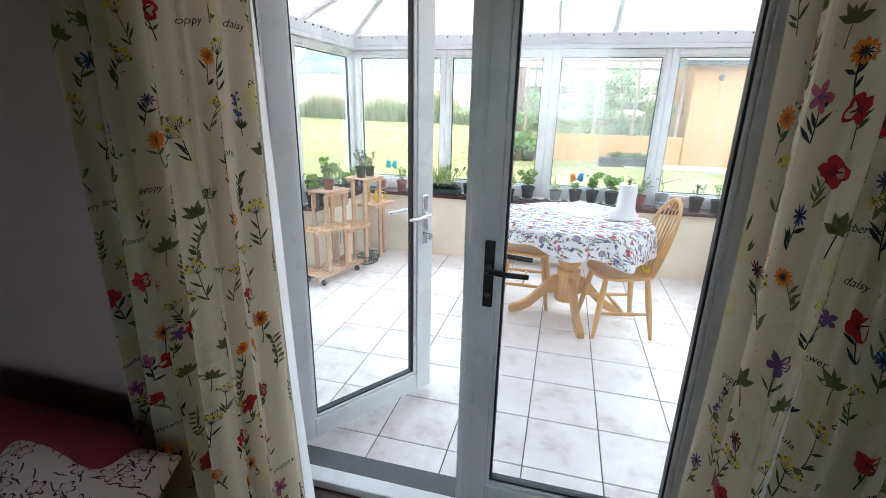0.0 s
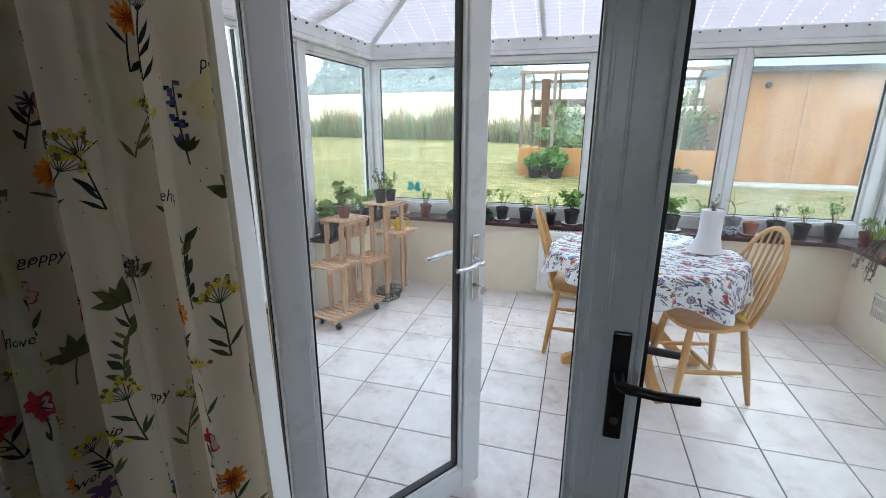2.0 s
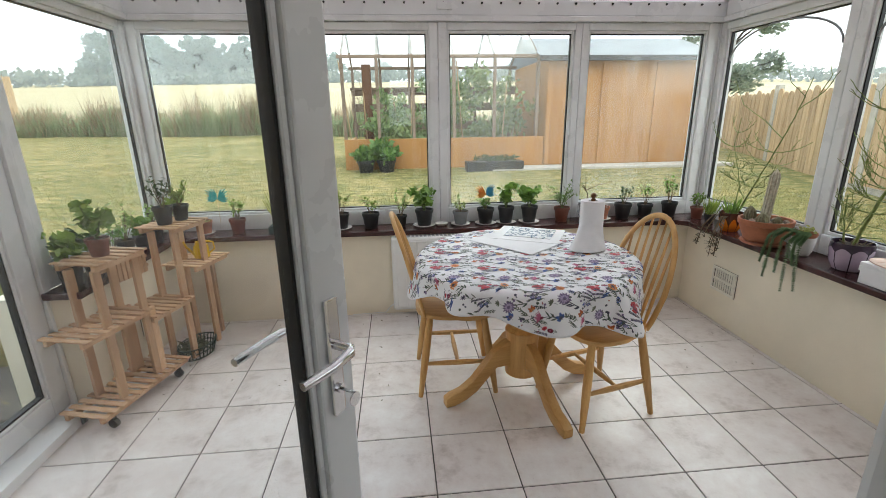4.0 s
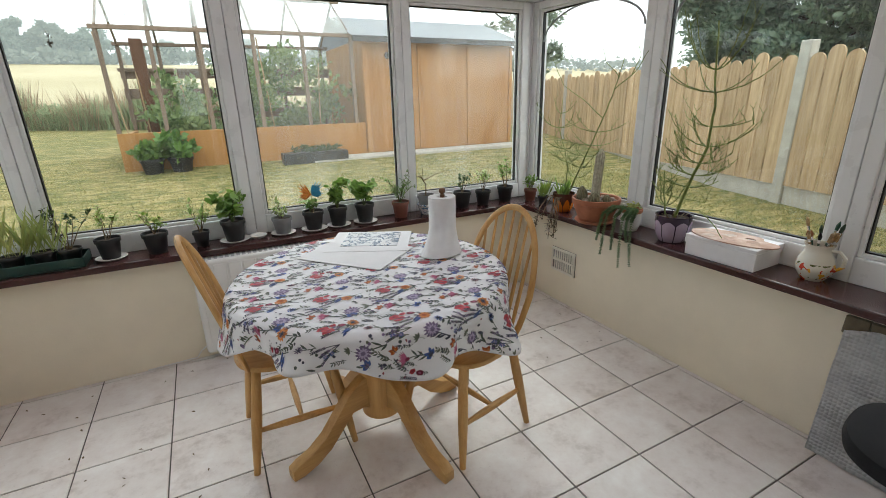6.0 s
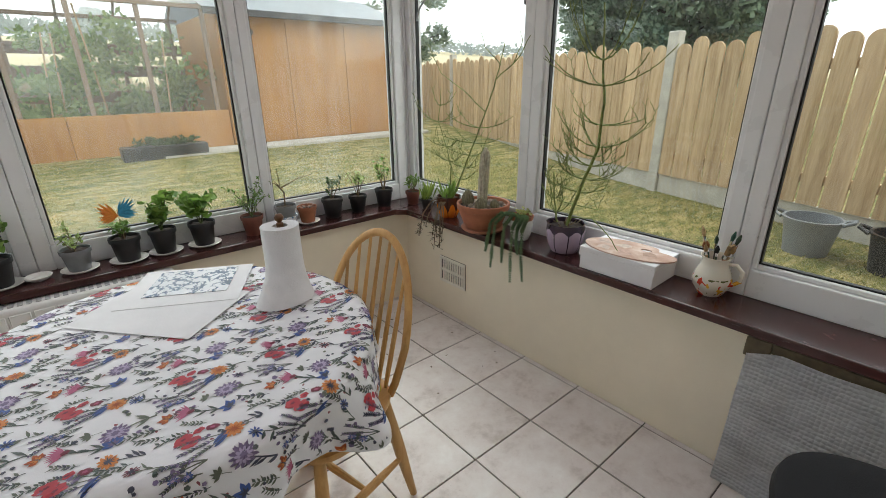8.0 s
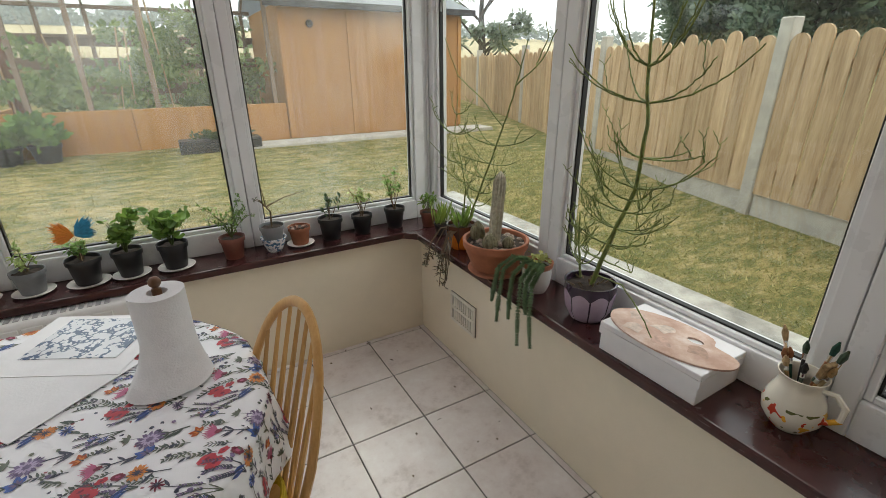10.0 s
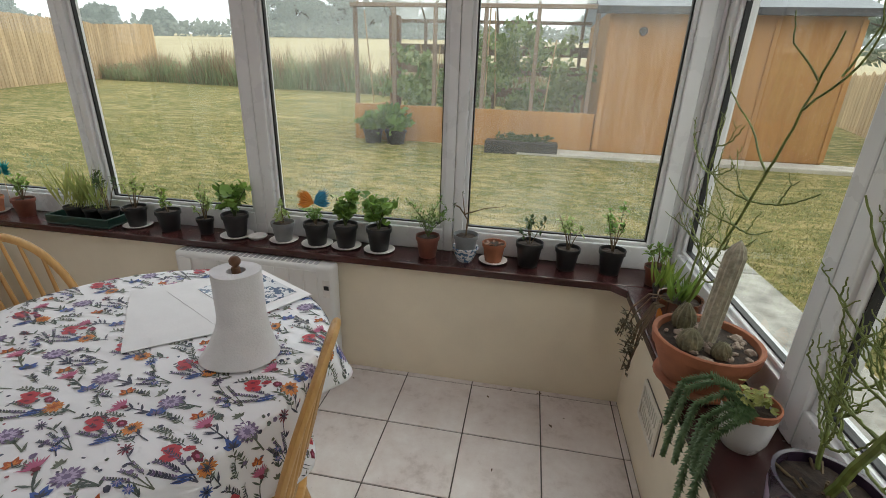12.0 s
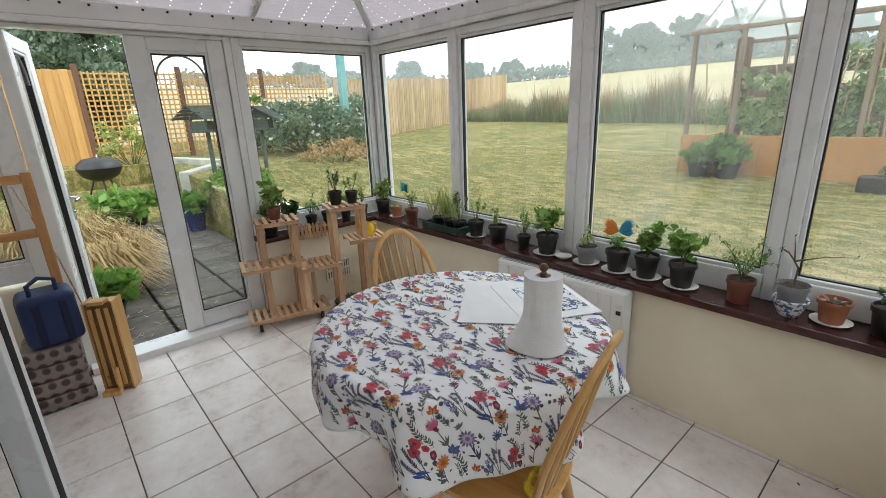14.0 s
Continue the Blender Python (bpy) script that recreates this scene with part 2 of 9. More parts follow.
class Print:
    """Printed shapes in flat cloth metres, later laid onto a hanging or lying cloth."""
    def __init__(self, seed):
        self.rnd, self.shapes = random.Random(seed), []

    def poly(self, ink, pts, layer=0):
        self.shapes.append((ink, layer, pts, None))

    def ribbon(self, ink, pts, w0, w1, layer=0):
        left, right = [], []
        for i, p in enumerate(pts):
            d = (pts[min(i + 1, len(pts) - 1)] - pts[max(i - 1, 0)]).normalized()
            w = (w0 + (w1 - w0) * i / (len(pts) - 1)) / 2
            s = Vector((-d.y, d.x)) * w
            left.append(p + s)
            right.append(p - s)
        n = len(pts)
        self.shapes.append((ink, layer, left + right, [(i, i + 1, n + i + 1, n + i) for i in range(n - 1)]))

    def leaf(self, ink, p, d, ln, w, layer=1):
        d = d.normalized()
        s = Vector((-d.y, d.x))
        mid = [(0.0, 0.0), (0.2, 0.6), (0.45, 1.0), (0.75, 0.6), (1.0, 0.0), (0.75, -0.5), (0.45, -0.9), (0.2, -0.6)]
        self.poly(ink, [p + d * ln * a + s * w * 0.5 * b * self.rnd.uniform(0.8, 1.2) for a, b in mid], layer)

    def bloom(self, ink, core, p, r, petals, depth=0.35, squash=1.0, turn=0.0, layer=2):
        n = petals * 6
        ring = []
        for k in range(n):
            a = 2 * math.pi * k / n
            q = r * (1 - depth + depth * abs(math.sin(a * petals / 2))) * self.rnd.uniform(0.88, 1.1)
            x, y = q * math.cos(a), q * math.sin(a) * squash
            ring.append(p + Vector((x * math.cos(turn) - y * math.sin(turn), x * math.sin(turn) + y * math.cos(turn))))
        self.shapes.append((ink, layer, [p] + ring, [(0, 1 + k, 1 + (k + 1) % n) for k in range(n)]))
        if core:
            for k in range(petals):
                a = turn + math.pi * (2 * k + 1) / petals
                self.leaf(core, p, Vector((math.cos(a), math.sin(a))), r * self.rnd.uniform(0.45, 0.75), r * 0.13, layer + 1)
            self.poly(core, [p + Vector((math.cos(a), math.sin(a))) * r * 0.2 for a in (0, 1.05, 2.1, 3.14, 4.2, 5.25)], layer + 2)

    def stem(self, ink, p, ang, ln, bend, w=0.0016, layer=0):
        pts = []
        for k in range(7):
            a = ang + bend * (k / 6)
            pts.append(p if not pts else pts[-1] + Vector((math.cos(a), math.sin(a))) * ln / 6)
        self.ribbon(ink, pts, w * 1.2, w * 0.8, layer)
        return pts

    def word(self, ink, text, p, size, turn=0.0):
        cu = bpy.data.curves.new("word", "FONT")
        cu.body, cu.size, cu.shear, cu.resolution_u = text, size, 0.35, 2
        ob = bpy.data.objects.new("word", cu)
        me = bpy.data.meshes.new_from_object(ob)
        c, s = math.cos(turn), math.sin(turn)
        pts = [p + Vector((v.co.x * c - v.co.y * s, v.co.x * s + v.co.y * c)) for v in me.vertices]
        self.shapes.append((ink, 1, pts, [tuple(f.vertices) for f in me.polygons]))
        bpy.data.objects.remove(ob)
        bpy.data.curves.remove(cu)
        bpy.data.meshes.remove(me)

    def lay_on(self, place, inks, parent, label):
        """place(x, y, height) gives a point on the cloth, or None off its edge."""
        names = list(inks)
        verts, faces, slots = [], [], []
        for ink, layer, pts, fs in self.shapes:
            at = [place(q.x, q.y, 0.0009 + 0.00035 * layer) for q in pts]
            if None in at:
                continue
            n = len(verts)
            verts += at
            for f in (fs or [tuple(range(len(pts)))]):
                faces.append(tuple(n + i for i in f))
                slots.append(names.index(ink))
        me = bpy.data.meshes.new("print")
        me.from_pydata(verts, [], faces)
        for nm in names:
            me.materials.append(inks[nm])
        me.polygons.foreach_set("material_index", slots)
        me.update()
        ob = new("print", me)
        ob.parent = parent
        ob["label"] = label
        return ob


def sprig(pr, kind, p, size, up=1.5708):
    """One printed wild flower, its foot at p."""
    r = pr.rnd
    g = r.choice(("green", "green", "dark", "olive"))
    lean = up + r.uniform(-0.35, 0.35)
    if kind in ("poppy", "daisy", "marigold", "violet", "thistle"):
        pts = pr.stem(g, p, lean, size * 0.62, r.uniform(-0.6, 0.6), size * 0.022)
        top = pts[-1]
        for k in range(r.randint(2, 5)):
            q = pts[r.randint(0, 4)]
            a = lean + r.choice((-1, 1)) * r.uniform(0.4, 1.0)
            pr.leaf(g, q, Vector((math.cos(a), math.sin(a))), size * r.uniform(0.18, 0.34), size * r.uniform(0.05, 0.09))
        if kind == "poppy":
            pr.bloom("red", "wine", top, size * 0.27, r.choice((4, 5)), 0.3, r.uniform(0.7, 0.95), r.uniform(0, 3))
        elif kind == "daisy":
            pr.bloom(r.choice(("purple", "blue", "wine")), "dark", top, size * 0.19, 9, 0.75, r.uniform(0.6, 1), r.uniform(0, 3))
        elif kind == "marigold":
            pr.bloom("orange", r.choice(("rust", "dark")), top, size * 0.21, 11, 0.3, r.uniform(0.8, 1), r.uniform(0, 3))
        elif kind == "violet":
            pr.bloom(r.choice(("purple", "pink")), "purple", top, size * 0.24, 5, 0.6, r.uniform(0.75, 1), r.uniform(0, 3))
        else:
            for k in range(11):
                a = lean + r.uniform(-1.1, 1.1)
                pr.leaf(r.choice(("pink", "purple", "purple")), top, Vector((math.cos(a), math.sin(a))), size * r.uniform(0.16, 0.26), size * 0.035, 2)
            pr.bloom(g, None, top, size * 0.075, 5, 0.2)
    elif kind == "lupin":
        pts = pr.stem(g, p, lean, size, r.uniform(-0.3, 0.3), size * 0.02)
        for k in range(26):
            q = pts[2].lerp(pts[-1], r.random())
            pr.bloom(r.choice(("blue", "purple", "dark")), None, q + Vector((r.uniform(-1, 1), r.uniform(-1, 1))) * size * 0.07, size * 0.032, 4, 0.3, layer=2 + k % 3)
        for k in range(5):
            a = lean + r.uniform(-1.3, 1.3)
            pr.leaf(g, pts[1], Vector((math.cos(a), math.sin(a))), size * 0.25, size * 0.08)
    elif kind == "umbel":
        pts = pr.stem(g, p, lean, size * 0.65, r.uniform(-0.4, 0.4), size * 0.022)
        for k in range(9):
            a = lean + (k - 4) * 0.27
            q = pts[-1] + Vector((math.cos(a), math.sin(a))) * size * r.uniform(0.18, 0.28)
            pr.ribbon(g, [pts[-1], pts[-1].lerp(q, 0.5), q], size * 0.012, size * 0.01)
            for j in range(3):
                pr.bloom(r.choice(("yellow", "olive", "yellow")), None, q + Vector((r.uniform(-1, 1), r.uniform(-1, 1))) * size * 0.05, size * 0.035, 5, 0.4, layer=2 + j)
        for k in range(4):
            a = lean + r.choice((-1, 1)) * r.uniform(0.5, 0.9)
            pr.leaf(g, pts[r.randint(0, 3)], Vector((math.cos(a), math.sin(a))), size * 0.3, size * 0.06)
    elif kind == "leafsprig":
        pts = pr.stem(g, p, lean, size * 0.8, r.uniform(-0.7, 0.7), size * 0.02)
        for k in range(1, 7):
            for sg in (-1, 1):
                a = lean + sg * r.uniform(0.5, 0.9)
                pr.leaf(r.choice((g, "olive", "green")), pts[k], Vector((math.cos(a), math.sin(a))), size * r.uniform(0.15, 0.26), size * r.uniform(0.05, 0.1))
    elif kind == "trefoil":
        pts = pr.stem(g, p, lean, size * 0.4, r.uniform(-0.5, 0.5), size * 0.025)
        for da in (-1.1, -0.45, 0.1, 0.6, 1.2):
            a = lean + da
            pr.leaf("olive", pts[-1], Vector((math.cos(a), math.sin(a))), size * r.uniform(0.28, 0.42), size * r.uniform(0.13, 0.19), 1)
    elif kind == "pair":
        for dx, dy in ((0.0, 0.0), (0.05, -0.2), (0.32, -0.02)):
            q = 1.0 if dx < 0.3 else 0.6
            pr.bloom("red", None, p + Vector((dx, dy)) * size, size * 0.2 * q, 5, 0.15, 0.65, r.uniform(-0.2, 0.2), layer=2)
            pr.bloom("wine", None, p + Vector((dx, dy)) * size, size * 0.06 * q, 5, 0.3, 0.6, 0.0, layer=3)
    elif kind == "swifts":
        for dy in (0.0, 0.11):
            pr.leaf("blue", p + Vector((dy * 0.4, dy)) * size, Vector((1.0, 0.25)), size * 0.5, size * 0.12, 2)
            pr.leaf("dark", p + Vector((dy * 0.4, dy)) * size, Vector((1.0, 0.25)), size * 0.42, size * 0.03, 3)
    elif kind in ("scabious", "echinacea", "cornflower", "rosehip"):
        pts = pr.stem(g, p, lean, size * 0.6, r.uniform(-0.5, 0.5), size * 0.028)
        for k in range(5):
            a = lean + r.choice((-1, 1)) * r.uniform(0.35, 0.8)
            pr.leaf(g, pts[r.randint(0, 4)], Vector((math.cos(a), math.sin(a))), size * r.uniform(0.18, 0.32), size * 0.055)
        top = pts[-1]
        if kind == "scabious":
            pr.bloom("purple", None, top, size * 0.23, 13, 0.35, 0.85, layer=2)
            pr.bloom("lilac", None, top, size * 0.15, 11, 0.4, 0.85, layer=3)
            pr.bloom("purple", None, top, size * 0.07, 7, 0.3, 0.85, layer=4)
        elif kind == "echinacea":
            for k in range(10):
                a = lean + (k - 4.5) * 0.2
                pr.leaf("pink", top, Vector((math.cos(a), math.sin(a))), size * r.uniform(0.24, 0.34), size * 0.05, 2)
            pr.bloom("wine", None, top, size * 0.08, 6, 0.2, 0.7, layer=3)
        elif kind == "cornflower":
            for q in (pts[-1], pts[3]):
                pr.bloom("blue", "lilac", q, size * 0.13, 8, 0.6, 0.8, layer=2)
        else:
            pr.bloom("wine", None, top, size * 0.26, 5, 0.12, 0.7, lean, layer=2)
            pr.bloom("pink", None, top, size * 0.1, 5, 0.2, 0.7, lean, layer=3)
    elif kind == "lavender":
        for da in (-0.22, 0.05, 0.3):
            pts = pr.stem(g, p, lean + da, size * r.uniform(0.8, 1.0), 0.1, size * 0.022)
            for k in range(9):
                q = pts[3].lerp(pts[-1], k / 8)
                for sg in (-1, 1):
                    a = lean + da + sg * 0.6
                    pr.leaf(r.choice(("dark", "purple", g)), q, Vector((math.cos(a), math.sin(a))), size * 0.085, size * 0.04, 2)
    elif kind == "dots":
        for k in range(r.randint(2, 4)):
            pr.bloom(r.choice(("dark", "purple", g)), None, p + Vector((r.uniform(-1, 1), r.uniform(-1, 1))) * size * 0.5, size * r.uniform(0.09, 0.15), 5, 0.15)
    elif kind in ("butterfly", "fritillary"):
        ink, two = ("rust", "orange") if kind == "fritillary" else r.choice((("blue", "dark"), ("blue", "purple")))
        for da, ln in ((0.5, 0.3), (1.2, 0.24), (-0.5, 0.3), (-1.2, 0.24)):
            a = lean + da
            pr.leaf(ink, p, Vector((math.cos(a), math.sin(a))), size * ln, size * 0.16, 2)
            pr.leaf(two, p, Vector((math.cos(a), math.sin(a))), size * ln * 0.6, size * 0.06, 3)
        pr.leaf("dark", p - Vector((math.cos(lean), math.sin(lean))) * size * 0.1, Vector((math.cos(lean), math.sin(lean))), size * 0.28, size * 0.04, 4)


def inks(name, see, gloss=0.8, **other):
    table = {"red": (0.52, 0.03, 0.035), "wine": (0.2, 0.02, 0.05), "orange": (0.8, 0.26, 0.02), "rust": (0.42, 0.09, 0.02), "yellow": (0.72, 0.6, 0.08), "pink": (0.5, 0.13, 0.24), "purple": (0.19, 0.1, 0.26), "blue": (0.06, 0.12, 0.38), "green": (0.075, 0.1, 0.045), "olive": (0.16, 0.17, 0.055), "dark": (0.035, 0.04, 0.05), "lilac": (0.5, 0.42, 0.6)}
    table.update(other)
    return {k: print_cloth(name + "_" + k + "_ink", c, [], gloss, 700, see) for k, c in table.items()}


def leafy(name, dark, light, rough=0.5, see=0.35):
    """Leaves that let some light through; each leaf has its own tone."""
    m = Nodes(name)
    geo = m.n.new("ShaderNodeNewGeometry").outputs["Random Per Island"]
    obr = m.n.new("ShaderNodeObjectInfo").outputs["Random"]
    n = m.noise(40.0, 3, 0.5, m.coord())
    f = m.math("ADD", m.math("MULTIPLY", geo, 0.7), m.math("MULTIPLY", n, 0.3))
    col = m.ramp(f, [(0.1, dark), (0.9, light)])
    hs = m.n.new("ShaderNodeHueSaturation")
    m.put(col, hs.inputs["Color"])
    m.put(m.math("ADD", m.math("MULTIPLY", obr, 0.06), 0.47), hs.inputs["Hue"])
    m.done(hs.outputs[0], rough)
    tr = m.n.new("ShaderNodeBsdfTranslucent")
    m.l.new(hs.outputs[0], tr.inputs[0])
    mx = m.n.new("ShaderNodeMixShader")
    mx.inputs[0].default_value = see
    m.l.new(m.b.outputs[0], mx.inputs[1])
    m.l.new(tr.outputs[0], mx.inputs[2])
    m.l.new(mx.outputs[0], m.n["Material Output"].inputs[0])
    return m.mat


def tile_material():
    m = Nodes("floor_tile")
    rnd = m.n.new("ShaderNodeObjectInfo").outputs["Random"]
    off = m.n.new("ShaderNodeCombineXYZ")
    m.put(m.math("MULTIPLY", rnd, 31.0), off.inputs[0])
    m.put(m.math("MULTIPLY", rnd, 17.0), off.inputs[1])
    v = m.vmath("ADD", m.coord(), off.outputs[0])
    cloudy = m.noise(4.5, 6, 0.66, v)
    veins = m.noise(20.0, 5, 0.7, v)
    f = m.math("ADD", m.math("MULTIPLY", cloudy, 0.7), m.math("MULTIPLY", veins, 0.3))
    col = m.ramp(f, [(0.32, (0.48, 0.41, 0.38)), (0.47, (0.72, 0.66, 0.635)), (0.66, (0.83, 0.8, 0.78))])
    dirt = m.noise(90.0, 4, 0.6, v)
    col = m.mix(m.math("MULTIPLY", m.math("GREATER_THAN", dirt, 0.68), 0.25), col, (0.3, 0.26, 0.24))
    m.bump(m.math("ADD", cloudy, m.math("MULTIPLY", veins, 0.4)), 0.12, 0.004)
    r = m.math("ADD", m.math("MULTIPLY", veins, 0.25), 0.2)
    return m.done(m.mix(m.math("MULTIPLY", rnd, 0.12), col, (0.42, 0.38, 0.36)), r)


M_TILE = tile_material()
M_GROUT = painted("grout", (0.13, 0.115, 0.105), 0.9, 0.25, 30)
M_CREAM = painted("cream_wall_paint", (0.84, 0.765, 0.615), 0.75, 0.05, 2.5, 0.25, 120)
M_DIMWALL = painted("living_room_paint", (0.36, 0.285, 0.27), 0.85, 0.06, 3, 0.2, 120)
M_CARPET = painted("carpet", (0.2, 0.12, 0.1), 0.95, 0.3, 60, 0.6, 400)
M_UPVC = painted("white_upvc", (0.8, 0.81, 0.82), 0.28, 0.03, 3, 0.04, 60)
M_GASKET = painted("black_gasket", (0.012, 0.012, 0.013), 0.55, 0.2, 20)
M_GLASS = glass("window_glass")
M_MIST = glass("misted_glass", 0.17)
# door panes: a faint film put in for their hazy reflection
M_DOORGLASS = glass("door_glass", 0.07, (0.97, 0.98, 0.98, 1))
M_SILL = wood("mahogany_gloss", (0.035, 0.012, 0.012), (0.075, 0.026, 0.025), 0.22, (8, 8, 1), 1.0, 0.05)
M_PINE = wood("lacquered_pine", (0.5, 0.27, 0.085), (0.68, 0.42, 0.16), 0.36, (1, 1, 10))
M_PINE_X = wood("lacquered_pine_flat", (0.5, 0.27, 0.085), (0.68, 0.42, 0.16), 0.36, (10, 1, 1))
M_RAW = wood("bare_pine_slats", (0.46, 0.27, 0.15), (0.7, 0.48, 0.3), 0.65, (8, 1, 1))
M_RAW_Z = wood("bare_pine_posts", (0.46, 0.27, 0.15), (0.68, 0.46, 0.28), 0.65, (1, 1, 8))
M_BEECH = wood("oiled_beech", (0.42, 0.2, 0.07), (0.6, 0.33, 0.13), 0.45, (1, 1, 8))
M_CHROME = painted("polished_chrome", (0.75, 0.75, 0.76), 0.14, 0.03, 10, 0.02, 60, 1.0)
M_DARKMETAL = painted("dark_bronze_metal", (0.05, 0.045, 0.042), 0.35, 0.2, 20, 0.1, 90, 0.8)
M_BLACKPOT = painted("black_plastic", (0.014, 0.014, 0.015), 0.42, 0.25, 25)
M_GREYPOT = painted("grey_plastic", (0.2, 0.21, 0.22), 0.45, 0.1, 25)
M_TERRA = painted("terracotta", (0.36, 0.13, 0.065), 0.75, 0.18, 18, 0.3)
M_WHITECHINA = painted("white_china", (0.78, 0.76, 0.73), 0.25, 0.05, 14, 0.04)
M_SOIL = painted("potting_soil", (0.05, 0.032, 0.022), 0.95, 0.5, 60, 1.0, 260)
M_RADIATOR = painted("white_enamel", (0.78, 0.78, 0.76), 0.35, 0.03, 5)
M_PAPER = painted("white_paper", (0.85, 0.85, 0.86), 0.8, 0.03, 12)
M_CARD = painted("white_card", (0.76, 0.75, 0.77), 0.7, 0.04, 9)
M_LEAF = leafy("green_leaves", (0.09, 0.18, 0.03), (0.28, 0.42, 0.09))
M_LEAF_PALE = leafy("pale_green_leaves", (0.24, 0.31, 0.09), (0.5, 0.55, 0.2))
M_LEAF_DARK = leafy("dark_green_leaves", (0.02, 0.05, 0.018), (0.07, 0.12, 0.04))
M_LEAF_BLUE = leafy("blue_green_leaves", (0.06, 0.11, 0.06), (0.22, 0.32, 0.2))
M_LEAF_OLIVE = leafy("bronze_succulent_leaves", (0.06, 0.055, 0.025), (0.15, 0.13, 0.07))
M_STEM = painted("green_stems", (0.09, 0.12, 0.03), 0.6, 0.3, 40)
M_TWIG = painted("woody_stems", (0.16, 0.11, 0.06), 0.8, 0.3, 40)

# ================= the large structure =================
PITCH = 0.333
XR, YB, XL, YH = 1.57, 4.485, -2.08, 1.56     # inner faces: right, back, left dwarf walls and the house wall
SILL_Z, GLASS_Z0, GLASS_Z1, HEAD_Z, EAVES_Z = 0.63, 0.755, 1.90, 1.965, 2.06
PX, PY, PXL = 1.76, 4.67, -2.235              # planes of the glass: right, back, left


def structure(ob, label, category):
    return tagged(ob, label, category, kind="structure")


bm = bmesh.new()
box(bm, -2.3, 1.75, 1.50, 4.7, -0.12, -0.0035)
floor = structure(obj("floor", bm, M_GROUT), "pale beige ceramic tiled floor with dark grout joints", "floor")
bm = bmesh.new()
box(bm, -3.4, 2.6, -2.6, 1.30, -0.12, 0.0)
structure(obj("floor_living_room", bm, M_CARPET), "dark reddish carpet in the dim living room", "floor")


def walls():
    bm = bmesh.new()
    box(bm, -2.45, 2.1, YB, 5.02, -0.1, 0.598)
    structure(obj("wall_back_low", bm, M_CREAM), "cream painted low wall under the garden windows", "wall")
    bm = bmesh.new()
    box(bm, XR, 2.1, 1.30, YB, -0.1, 0.597)
    structure(obj("wall_right_low", bm, M_CREAM), "cream painted low wall with a white air vent", "wall")
    bm = bmesh.new()
    box(bm, -2.45, XL, 3.52, YB, -0.1, 0.597)
    structure(obj("wall_left_low", bm, M_CREAM), "cream painted short low wall beside the garden door", "wall")
    bm = bmesh.new()
    box(bm, -2.45, -2.16, 1.56, 2.38, -0.1, 0.597)
    structure(obj("wall_left_low_house_end", bm, M_CREAM), "cream painted low wall near the house", "wall")
    bm = bmesh.new()
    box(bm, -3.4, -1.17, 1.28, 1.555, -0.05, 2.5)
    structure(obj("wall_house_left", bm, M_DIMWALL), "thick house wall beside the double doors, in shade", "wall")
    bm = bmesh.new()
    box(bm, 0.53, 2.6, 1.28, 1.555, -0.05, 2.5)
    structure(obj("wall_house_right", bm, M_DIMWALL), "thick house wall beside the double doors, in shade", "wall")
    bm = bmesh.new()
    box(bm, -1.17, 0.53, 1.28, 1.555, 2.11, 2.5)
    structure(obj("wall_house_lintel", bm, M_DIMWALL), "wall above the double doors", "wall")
    # thin cream skins, out of view, added to bounce light into the conservatory
    for name, x0, x1, z0, z1 in (("wall_lining_left", -2.15, -1.19, -0.003, 2.1), ("wall_lining_right", 0.55, 1.565, -0.003, 2.1), ("wall_lining_over_doors", -2.15, 1.565, 2.112, 2.5)):
        bm = bmesh.new()
        box(bm, x0, x1, 1.5555, 1.572, z0, z1)
        structure(obj(name, bm, M_CREAM), "unseen cream skin on the house wall, added to bounce light", "wall")
    bm = bmesh.new()
    box(bm, -3.4, 2.6, 1.28, 1.55, 2.5, 4.2)
    structure(obj("wall_house_upper", bm, M_CREAM), "plain rendered house wall above the glazed roof", "wall")
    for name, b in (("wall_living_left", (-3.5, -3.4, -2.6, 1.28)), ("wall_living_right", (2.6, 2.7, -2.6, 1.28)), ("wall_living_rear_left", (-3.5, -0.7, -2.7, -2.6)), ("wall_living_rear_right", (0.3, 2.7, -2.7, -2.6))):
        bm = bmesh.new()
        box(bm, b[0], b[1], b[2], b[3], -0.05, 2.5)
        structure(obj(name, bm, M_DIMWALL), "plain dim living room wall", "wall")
    # the rear opening is assumed; its size sets how much sky enters
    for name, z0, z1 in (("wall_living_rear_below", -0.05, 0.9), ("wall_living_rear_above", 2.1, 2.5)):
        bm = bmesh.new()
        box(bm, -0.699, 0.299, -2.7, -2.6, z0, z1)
        structure(obj(name, bm, M_DIMWALL), "plain dim living room wall round an assumed window opening", "wall")
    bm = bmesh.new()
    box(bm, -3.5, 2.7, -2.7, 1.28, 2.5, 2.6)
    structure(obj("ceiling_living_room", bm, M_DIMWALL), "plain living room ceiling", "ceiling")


walls()


